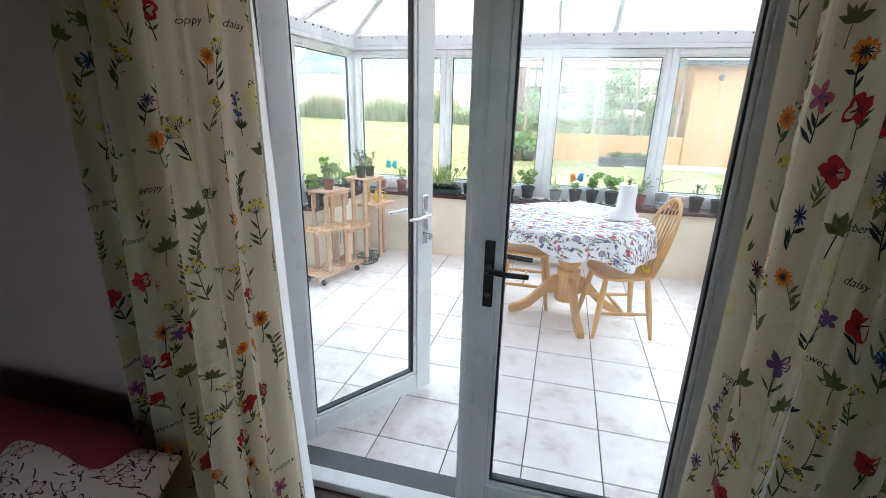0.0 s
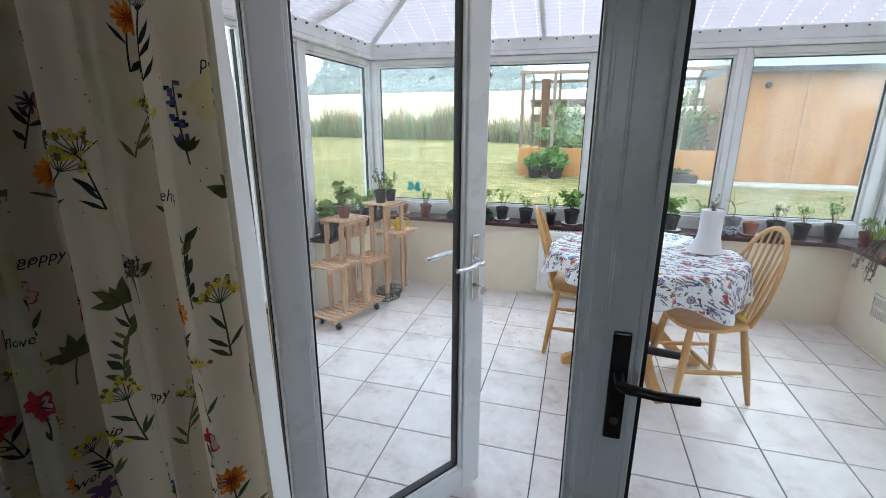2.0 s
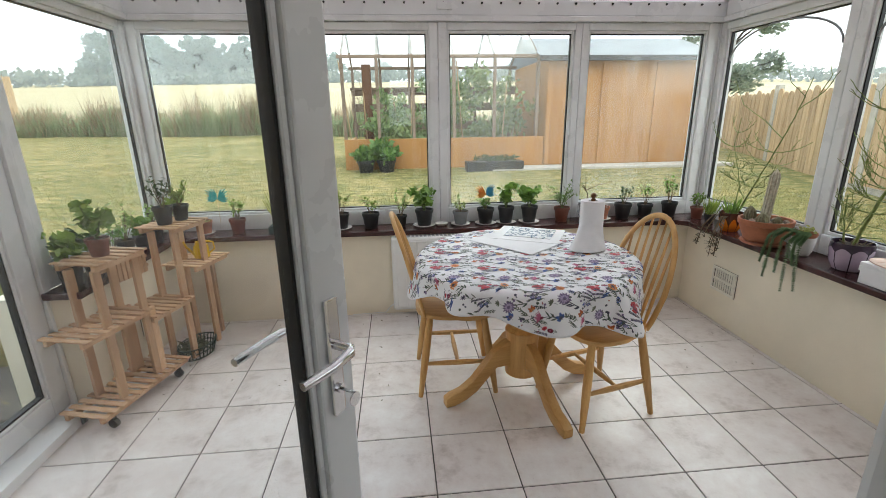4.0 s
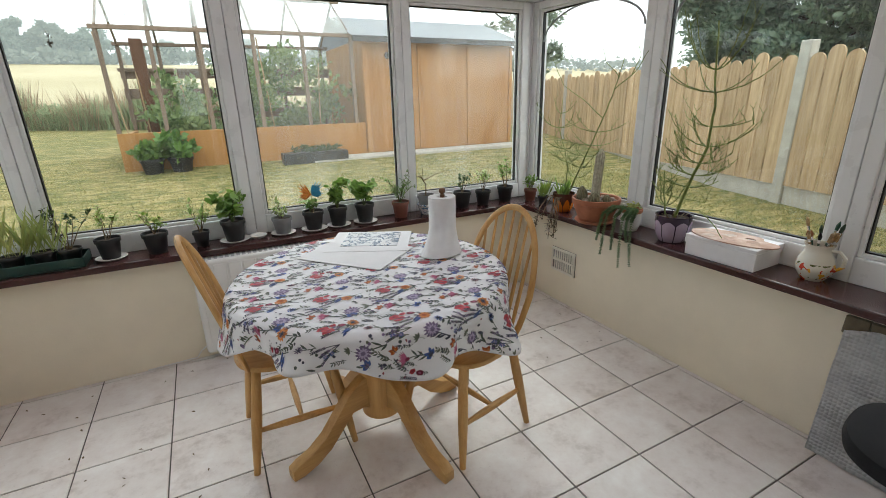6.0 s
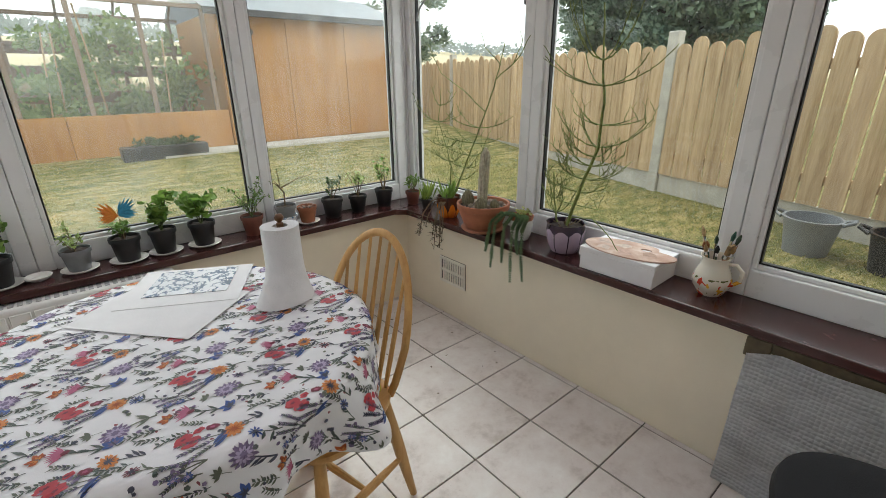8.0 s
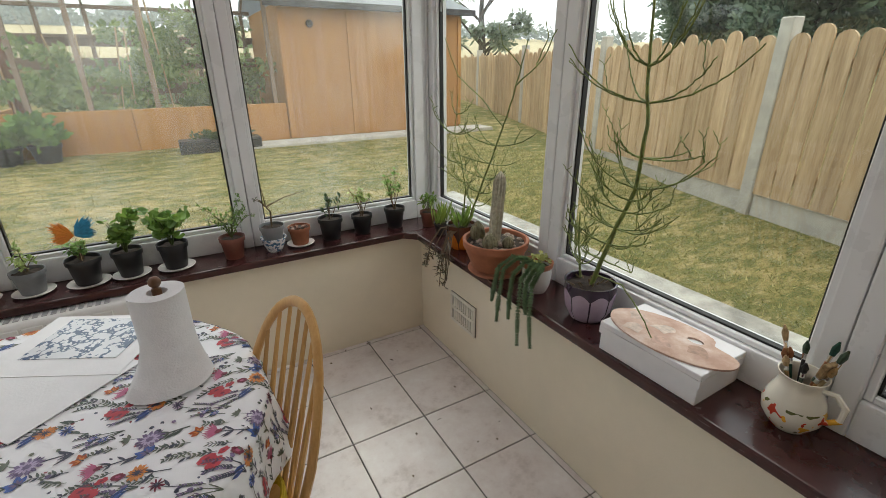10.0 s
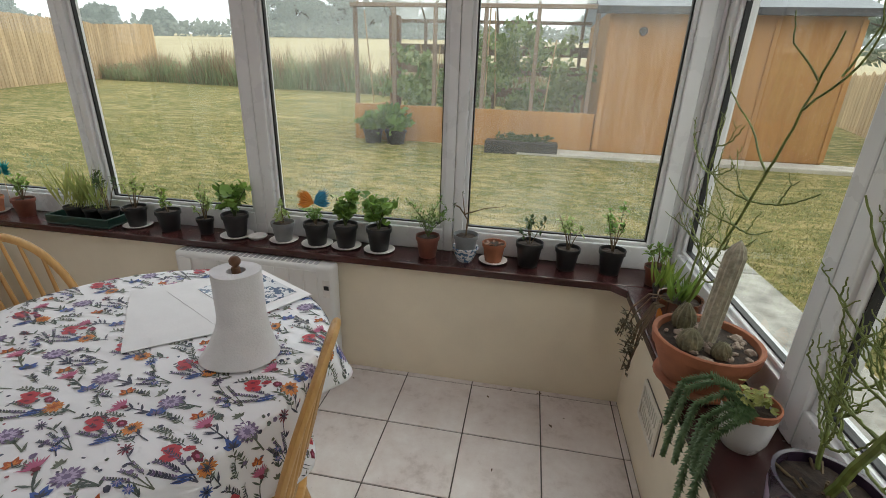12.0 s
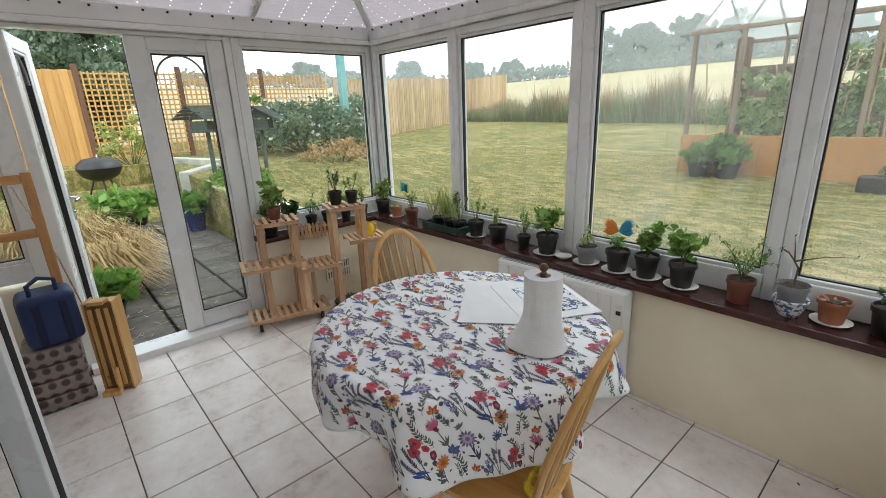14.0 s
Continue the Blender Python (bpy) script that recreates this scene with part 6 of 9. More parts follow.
# ================= potted plants =================
def pot(root, r, h, mat, style="plain", wall=0.004):
    """A tapered pot with a rim and soil; returns the height of the soil."""
    bm = bmesh.new()
    if style == "bowl":
        prof = [(r * 0.62, 0), (r * 0.7, 0.004), (r * 0.9, h * 0.55), (r * 0.95, h * 0.74), (r * 1.0, h * 0.76), (r * 1.02, h * 0.98), (r * 0.99, h), (r * 0.93, h * 0.98), (r * 0.88, h * 0.7)]
    elif style == "cup":
        prof = [(r * 0.6, 0), (r * 0.68, 0.003), (r * 0.9, h * 0.3), (r * 1.0, h * 0.75), (r * 0.98, h * 0.95), (r * 1.02, h), (r * 0.94, h * 0.99), (r * 0.9, h * 0.75)]
    else:
        prof = [(r * 0.68, 0), (r * 0.7, 0.002), (r * 0.9, h * 0.8), (r * 0.985, h * 0.81), (r * 1.0, h * 0.985), (r * 0.985, h), (r * 0.94, h * 0.99), (r * 0.88, h * 0.8)]
    lathe(bm, prof, 26)
    part("pot", bm, mat, root, smooth=True)
    bm = bmesh.new()
    zs = h * (0.86 if style != "bowl" else 0.84)
    rs = r * 0.9
    c = bm.verts.new((0, 0, zs + 0.006))
    rg = ring(bm, Vector((0, 0, zs)), rs, 18, Vector((1, 0, 0)), Vector((0, 1, 0)))
    for k in range(18):
        rg[k].co.z += 0.003 * math.sin(k * 2.3)
        bm.faces.new((c, rg[k], rg[(k + 1) % 18]))
    part("soil", bm, M_SOIL, root)
    return zs


def round_leaf(bm, c, nrm, r, rnd, lobes=5):
    """A frilly, slightly cupped round leaf."""
    nrm = nrm.normalized()
    u = nrm.orthogonal().normalized()
    w = nrm.cross(u)
    a0 = rnd.uniform(0, 6.28)
    mid = bm.verts.new(c - nrm * r * 0.15)
    n = 10
    rim = [bm.verts.new(c + (u * math.cos(a0 + 2 * math.pi * k / n) + w * math.sin(a0 + 2 * math.pi * k / n)) * r * (1.0 if k % 2 else 0.86) + nrm * r * rnd.uniform(-0.1, 0.18)) for k in range(n)]
    for k in range(n - 1):
        bm.faces.new((mid, rim[k], rim[k + 1]))


def foliage(root, kind, z, height, spread, rnd, leafmat):
    stems, leaves = bmesh.new(), bmesh.new()
    if kind == "bushy":
        n = rnd.randint(5, 7)
        height, spread = height * 1.25, spread * 1.15
        for k in range(n):
            a = 2 * math.pi * k / n + rnd.uniform(-0.4, 0.4)
            tip = Vector((math.cos(a) * spread * rnd.uniform(0.4, 1), math.sin(a) * spread * rnd.uniform(0.4, 1), z + height * rnd.uniform(0.55, 1.0)))
            mid = Vector((tip.x * 0.35, tip.y * 0.35, z + (tip.z - z) * 0.5))
            tube(stems, [(0, 0, z - 0.01), mid, tip], [0.0032, 0.0026, 0.0018], 6)
            for j in range(10):
                f = rnd.uniform(0.2, 1.1)
                p = mid.lerp(tip, max(0.0, f * 1.3 - 0.4)) + rand_dir(rnd, 0.3) * spread * 0.35
                round_leaf(leaves, p, rand_dir(rnd, 0.9), rnd.uniform(0.016, 0.035), rnd)
    elif kind == "feather":
        for k in range(9):
            a = rnd.uniform(0, 6.28)
            reach = spread * rnd.uniform(0.35, 1.0)
            tip = Vector((math.cos(a) * reach, math.sin(a) * reach * 0.6, z + height * rnd.uniform(0.45, 0.95)))
            p1 = Vector((tip.x * 0.25, tip.y * 0.25, z + (tip.z - z) * 0.75))
            pts = [Vector((0, 0, z)).lerp(p1, t).lerp(p1.lerp(tip, t), t) for t in [j / 8 for j in range(9)]]
            tube(stems, pts, [0.0022 - 0.0014 * j / 8 for j in range(9)], 5)
            for j in range(3, 9):
                for q in range(2):
                    d = rand_dir(rnd, 0.3)
                    end = pts[j] + d * rnd.uniform(0.015, 0.035)
                    tube(stems, [pts[j], end], [0.0009, 0.0006], 4)
                    for h in range(5):
                        leaf_quad(leaves, pts[j].lerp(end, 0.3 + 0.17 * h), rand_dir(rnd, 0.2), Vector((0, 0, 1)), rnd.uniform(0.01, 0.016), rnd.uniform(0.006, 0.009))
    elif kind == "twig":
        pts = [Vector((0, 0, z)), Vector((0.004, 0.0, z + height * 0.4)), Vector((-0.012, 0.004, z + height * 0.52)), Vector((0.02, 0.0, z + height * 0.6))]
        tube(stems, pts, [0.004, 0.004, 0.005, 0.003], 6)
        for dx, dz in ((0.14, 0.5), (-0.045, 0.45), (-0.02, 0.85), (-0.05, 0.35)):
            q = Vector((dx * spread * 12, rnd.uniform(-0.02, 0.02), z + height * (0.5 + dz * 0.6)))
            tube(stems, [pts[2], pts[2].lerp(q, 0.5) + Vector((0, 0, 0.01)), q], [0.003, 0.0022, 0.0012], 5)
            for j in range(3):
                leaf_quad(leaves, q, rand_dir(rnd, 0.5), Vector((0, 0, 1)), 0.014, 0.006)
    elif kind == "sparse":
        height *= 1.15
        for k in range(rnd.randint(5, 8)):
            a = rnd.uniform(0, 6.28)
            tip = Vector((math.cos(a) * spread * rnd.uniform(0.3, 1.2), math.sin(a) * spread * rnd.uniform(0.3, 1.0), z + height * rnd.uniform(0.45, 1.0)))
            mid = Vector((tip.x * 0.5 + rnd.uniform(-0.01, 0.01), tip.y * 0.5, z + (tip.z - z) * 0.55))
            tube(stems, [(rnd.uniform(-0.01, 0.01), 0, z - 0.01), mid, tip], [0.0022, 0.0018, 0.0012], 5)
            for j in range(12):
                p = mid.lerp(tip, rnd.uniform(0.2, 1.0)) + rand_dir(rnd) * 0.008
                leaf_quad(leaves, p, rand_dir(rnd, 0.4), Vector((0, 0, 1)), rnd.uniform(0.018, 0.036), rnd.uniform(0.011, 0.021))
    elif kind == "blades":
        for k in range(34):
            a = rnd.uniform(0, 6.28)
            b = Vector((rnd.uniform(-1, 1) * spread * 0.6, rnd.uniform(-0.02, 0.02), z))
            lean = Vector((math.cos(a) * spread * 0.6, math.sin(a) * 0.05, height * rnd.uniform(0.5, 1.0)))
            leaf_quad(leaves, b, lean, Vector((math.sin(a), -math.cos(a), 0.1)), lean.length, rnd.uniform(0.01, 0.019))
    elif kind == "rosette":
        for k in range(22):
            a = rnd.uniform(0, 6.28)
            d = Vector((math.cos(a), math.sin(a), rnd.uniform(0.15, 0.9)))
            leaf_quad(leaves, Vector((d.x * 0.015, d.y * 0.015, z)), d, Vector((0, 0, 1)), rnd.uniform(0.5, 1.0) * spread, 0.014)
    if len(stems.verts):
        part("stem", stems, M_TWIG if kind in ("twig", "sparse") else M_STEM, root)
    else:
        stems.free()
    if len(leaves.verts):
        part("foliage", leaves, leafmat, root)
    else:
        leaves.free()


def saucer(x, y, z, r):
    bm = bmesh.new()
    lathe(bm, [(r * 0.75, 0), (r * 0.97, 0.009), (r, 0.011), (r * 0.96, 0.012), (r * 0.74, 0.005)], 28, top=True)
    ob = obj("saucer", bm, M_WHITECHINA, None, smooth=True)
    ob.matrix_basis = pose(x, y, z)
    tagged(ob, "round white saucer under a plant pot on the sill", "saucer", "white saucers")


def potted(x, y, z, r, h, mat, kind, height, spread, seed, leafmat, label, with_saucer=False, style="plain", name="potted_plant"):
    rnd = random.Random(seed)
    if with_saucer:
        saucer(x, y, z, r * 1.22)
        z += 0.0052
    root = empty(name, pose(x, y, z, 0, 0, rnd.uniform(0, 360) if kind not in ("twig", "blades", "feather") else 0))
    tagged(root, label, "potted plant")
    zs = pot(root, r, h, mat, style)
    if kind:
        foliage(root, kind, zs, height, spread, rnd, leafmat)
    return root


def orange_pot_material():
    m = Nodes("orange_petal_glaze")
    v = m.coord()
    sep = m.n.new("ShaderNodeSeparateXYZ")
    m.l.new(v, sep.inputs[0])
    a = m.math("ARCTAN2", sep.outputs[1], sep.outputs[0])
    s = m.math("ABSOLUTE", m.math("SINE", m.math("MULTIPLY", a, 4.0)))
    top = m.math("MULTIPLY", m.math("SUBTRACT", 0.085, sep.outputs[2]), 18.0)
    petal = m.math("GREATER_THAN", m.math("ADD", s, top), 0.95)
    line = m.math("LESS_THAN", s, 0.14)
    col = m.mix(petal, (0.09, 0.03, 0.015), m.mix(m.noise(30.0, 3, 0.6, v), (0.62, 0.12, 0.01), (0.8, 0.28, 0.02)))
    col = m.mix(line, col, (0.05, 0.02, 0.01))
    return m.done(col, 0.2)


def purple_pot_material():
    m = Nodes("lilac_petal_glaze")
    v = m.coord()
    sep = m.n.new("ShaderNodeSeparateXYZ")
    m.l.new(v, sep.inputs[0])
    a = m.math("ARCTAN2", sep.outputs[1], sep.outputs[0])
    s = m.math("ABSOLUTE", m.math("SINE", m.math("MULTIPLY", a, 4.0)))
    edge = m.math("ADD", 0.092, m.math("MULTIPLY", s, 0.022))
    dark = m.math("GREATER_THAN", sep.outputs[2], edge)
    line = m.math("LESS_THAN", s, 0.13)
    col = m.mix(m.noise(16.0, 4, 0.6, v), (0.3, 0.22, 0.31), (0.46, 0.38, 0.45))
    col = m.mix(dark, col, (0.035, 0.02, 0.04))
    col = m.mix(line, col, (0.03, 0.02, 0.035))
    return m.done(col, 0.22)


def china_material():
    m = Nodes("blue_white_china")
    v = m.coord("Object")
    n = m.noise(70.0, 2, 0.5, v)
    col = m.mix(m.math("GREATER_THAN", n, 0.53), (0.75, 0.77, 0.8), (0.1, 0.2, 0.33))
    return m.done(col, 0.2)


M_ORANGE_POT, M_PURPLE_POT, M_BLUECHINA = orange_pot_material(), purple_pot_material(), china_material()
S = SILL_Z
BP, TP, GP = M_BLACKPOT, M_TERRA, M_GREYPOT
M_BROWNPOT = painted("brown_plastic", (0.17, 0.055, 0.035), 0.5, 0.15, 22)
BLACK_LABEL = "black plastic pot with a %s on the window sill"


def back_sill():
    y = 4.555
    potted(-2.07, y, S, 0.062, 0.12, BP, "bushy", 0.14, 0.07, 101, M_LEAF, BLACK_LABEL % "bushy green geranium")
    potted(-1.88, y, S, 0.05, 0.085, TP, "rosette", 0.05, 0.05, 102, M_LEAF_PALE, "small terracotta pot with a yellowish succulent rosette", True)
    potted(-1.66, y - 0.01, S, 0.055, 0.1, M_BROWNPOT, "sparse", 0.12, 0.06, 103, M_LEAF, "brown plastic pot with a sparse young plant")
    potted(-0.965, y, S, 0.058, 0.105, BP, "sparse", 0.15, 0.075, 104, M_LEAF, BLACK_LABEL % "thin spindly seedling", True)
    potted(-0.76, y - 0.01, S, 0.062, 0.11, BP, "sparse", 0.12, 0.075, 105, M_LEAF, BLACK_LABEL % "sparse green seedling")
    potted(-0.55, y - 0.01, S, 0.043, 0.085, BP, "sparse", 0.16, 0.05, 106, M_LEAF_PALE, "small black plastic pot with a tall pale seedling")
    potted(-0.385, y, S, 0.066, 0.115, BP, "bushy", 0.13, 0.075, 107, M_LEAF, BLACK_LABEL % "leafy geranium", True)
    potted(-0.125, y, S, 0.058, 0.095, GP, "sparse", 0.1, 0.06, 108, M_LEAF_PALE, "grey plastic pot with a wilting seedling and white tag", True)
    potted(0.055, y - 0.005, S, 0.063, 0.11, BP, "sparse", 0.07, 0.05, 109, M_LEAF, "black plastic pot with a paper butterfly among its leaves", True)
    potted(0.205, y, S, 0.06, 0.115, BP, "bushy", 0.16, 0.06, 110, M_LEAF, BLACK_LABEL % "tall frilly geranium", True)
    potted(0.375, y - 0.005, S, 0.062, 0.115, BP, "bushy", 0.12, 0.07, 111, M_LEAF, BLACK_LABEL % "low spreading geranium", True)
    potted(0.615, y - 0.012, S, 0.057, 0.105, M_BROWNPOT, "feather", 0.21, 0.13, 112, M_LEAF, "brown plastic pot with a feathery jasmine plant")
    potted(0.925, y, S, 0.055, 0.09, TP, "rosette", 0.04, 0.045, 113, leafy("pink_succulent", (0.2, 0.07, 0.05), (0.4, 0.2, 0.14)), "terracotta pot of pinkish succulents on a white saucer", True)
    potted(1.085, y, S, 0.063, 0.115, BP, "sparse", 0.13, 0.07, 114, M_LEAF_DARK, "black plastic pot with a leggy cutting and white tag")
    potted(1.255, y, S, 0.056, 0.105, BP, "sparse", 0.14, 0.075, 115, M_LEAF_PALE, "black plastic pot with a thin grey green herb")
    potted(1.445, y, S, 0.058, 0.115, BP, "sparse", 0.19, 0.06, 116, M_LEAF, BLACK_LABEL % "tall sparse cutting")
    # a grey pot standing in a blue and white china pot
    root = empty("china_planter", pose(0.795, y - 0.02, S))
    tagged(root, "blue and white china planter on the sill", "planter")
    bm = bmesh.new()
    lathe(bm, [(0.032, 0), (0.036, 0.004), (0.052, 0.04), (0.057, 0.062), (0.062, 0.066), (0.06, 0.072), (0.054, 0.068), (0.046, 0.03), (0.03, 0.012)], 28, top=True)
    part("bowl", bm, M_BLUECHINA, root, smooth=True)
    potted(0.795, y - 0.02, S + 0.0305, 0.058, 0.1, GP, "twig", 0.2, 0.1, 117, M_LEAF_DARK, "grey plastic pot with a bare forked twig")
    # trough
    root = empty("seed_trough", pose(-1.25, y - 0.005, S))
    tagged(root, "dark green plastic trough with spiky aloe plants", "trough")
    bm = bmesh.new()
    box(bm, -0.19, 0.19, -0.085, 0.085, 0, 0.008, 0.002)
    for b in ((-0.19, 0.19, -0.085, -0.079), (-0.19, 0.19, 0.079, 0.085), (-0.19, -0.184, -0.0785, 0.0785), (0.184, 0.19, -0.0785, 0.0785)):
        box(bm, *b, 0.0085, 0.05, 0.002)
    part("tray", bm, painted("dark_green_plastic", (0.01, 0.045, 0.035), 0.45, 0.2, 20), root)
    rnd = random.Random(9)
    for k, (dx, kind) in enumerate(((-0.09, "blades"), (0.03, "blades"), (0.13, "sparse"))):
        p = potted(-1.25 + dx, y - 0.005, S + 0.0085, 0.05, 0.075, BP, kind, 0.25 if kind == "blades" else 0.19, 0.13, 130 + k, M_LEAF_PALE if kind == "blades" else M_LEAF_DARK, "black pot of spiky pale aloe in the green trough")
    # dish
    bm = bmesh.new()
    lathe(bm, [(0.03, 0), (0.045, 0.012), (0.048, 0.018), (0.044, 0.018), (0.03, 0.006)], 24, top=True)
    ob = obj("dish", bm, M_WHITECHINA, None, smooth=True)
    ob.matrix_basis = pose(-0.265, y - 0.01, S)
    tagged(ob, "small white empty dish on the sill", "dish")


back_sill()


def paper_butterfly(name, x, y, z, c1, c2, label, scale=1.0, turn=0):
    """A fan folded paper butterfly on a stick."""
    root = empty(name, pose(x, y, z, 0, 0, turn))
    tagged(root, label, "ornament")
    bm = bmesh.new()
    tube(bm, [(0, 0, -0.12 * scale), (0, 0, 0.04 * scale)], 0.0015, 5)
    part("stick", bm, M_FENCE, root)
    for sgn, mats in ((1, c1), (-1, c2)):
        for lift, ln, wide in ((0.75, 0.085, 0.8), (0.0, 0.07, 0.8)):
            bm = bmesh.new()
            n = 11
            for k in range(n):
                a = lift - wide / 2 + wide * k / n
                q = ln * scale * (0.72 + 0.28 * math.sin(math.pi * (k + 0.5) / n))
                d = Vector((sgn * math.cos(a), 0.25 * math.sin(k * 2.1), math.sin(a)))
                leaf_quad(bm, Vector((0, 0.002 * (k % 3), 0.02 * scale)), d, Vector((0, 1, 0)), q, 0.011 * scale)
            part("wing", bm, mats, root)


def speckled_paper(name, stops):
    m = Nodes(name)
    m.mat.use_backface_culling = False
    return m.done(m.ramp(m.noise(150.0, 3, 0.6), stops), 0.6)


M_PAPER_BLUE = painted("blue_paper", (0.04, 0.3, 0.5), 0.6, 0.25, 60)
M_PAPER_RED = speckled_paper("red_orange_paper", [(0.35, (0.1, 0.16, 0.03)), (0.42, (0.6, 0.08, 0.02)), (0.52, (0.75, 0.2, 0.02)), (0.62, (0.8, 0.5, 0.05))])
M_PAPER_TEAL = painted("teal_paper", (0.03, 0.42, 0.42), 0.6, 0.25, 60)
paper_butterfly("paper_butterfly", 0.055, 4.54, S + 0.19, M_PAPER_BLUE, M_PAPER_RED, "red and blue folded paper butterfly on a stick", 1.15, 25)
paper_butterfly("paper_butterfly", -1.78, 4.57, S + 0.21, M_PAPER_TEAL, M_PAPER_TEAL, "teal folded paper butterfly on a stick", 1.2, -20)


def stem_tree(root, name_mat, paths, leafmat=None, seed=1, twig=0.05):
    """Smooth green stems with fine side twigs."""
    rnd = random.Random(seed)
    bm = bmesh.new()
    for pts, r0, r1 in paths:
        pts = [Vector(p) for p in pts]
        fine = []
        for k in range(len(pts) - 1):
            a, b = pts[k], pts[k + 1]
            for j in range(4):
                fine.append(a.lerp(b, j / 4) + Vector((rnd.uniform(-1, 1), rnd.uniform(-1, 1), 0)) * 0.0025)
        fine.append(pts[-1])
        n = len(fine) - 1
        tube(bm, fine, [r0 + (r1 - r0) * k / n for k in range(n + 1)], 7)
    part("stem", bm, name_mat, root)


def whorl_paths(trunk, rnd, levels):
    """Arms that sweep out and turn up like a candelabra. levels: height, arms, reach, rise, forks on each arm."""
    out = []
    for z, n, reach, rise, forks in levels:
        k = min(max(i for i in range(len(trunk)) if trunk[i].z <= z), len(trunk) - 2)
        b = trunk[k].lerp(trunk[k + 1], (z - trunk[k].z) / (trunk[k + 1].z - trunk[k].z))
        for j in range(n):
            side = (-1 if j % 2 else 1) * rnd.uniform(0.55, 1.1)
            # flattened towards the window so that nothing goes through the glass
            w = Vector((rnd.uniform(-0.45, 0.3) * reach, side * reach, 0))
            up = rise * rnd.uniform(0.75, 1.2)
            arm = [b + w * (q * (1.25 - 0.25 * q)) + Vector((0, 0, up * (0.15 * q + 0.85 * q * q))) for q in (0, 0.2, 0.4, 0.6, 0.8, 1.0)]
            out.append((arm, 0.003, 0.0016))
            for h in range(forks):
                q = rnd.randint(2, 5)
                run = (arm[q] - arm[q - 1]).normalized()
                e = arm[q] + (run * 0.5 + Vector((rnd.uniform(-0.4, 0.3), rnd.uniform(-0.7, 0.7), rnd.uniform(0.1, 0.8)))).normalized() * rnd.uniform(0.03, 0.085)
                out.append(([arm[q], arm[q].lerp(e, 0.5), e], 0.0017, 0.0012))
                if rnd.random() < 0.5:
                    for sg in (-1, 1):
                        g = e + Vector((rnd.uniform(-0.01, 0.01), sg * rnd.uniform(0.008, 0.025), rnd.uniform(0.01, 0.035)))
                        out.append(([e, g], 0.0013, 0.001))
    for p, _, _ in out:
        for v in p:
            v.x = min(v.x, 1.705)
    return out


M_PENCIL = painted("green_brown_stems", (0.19, 0.24, 0.055), 0.55, 0.35, 40)


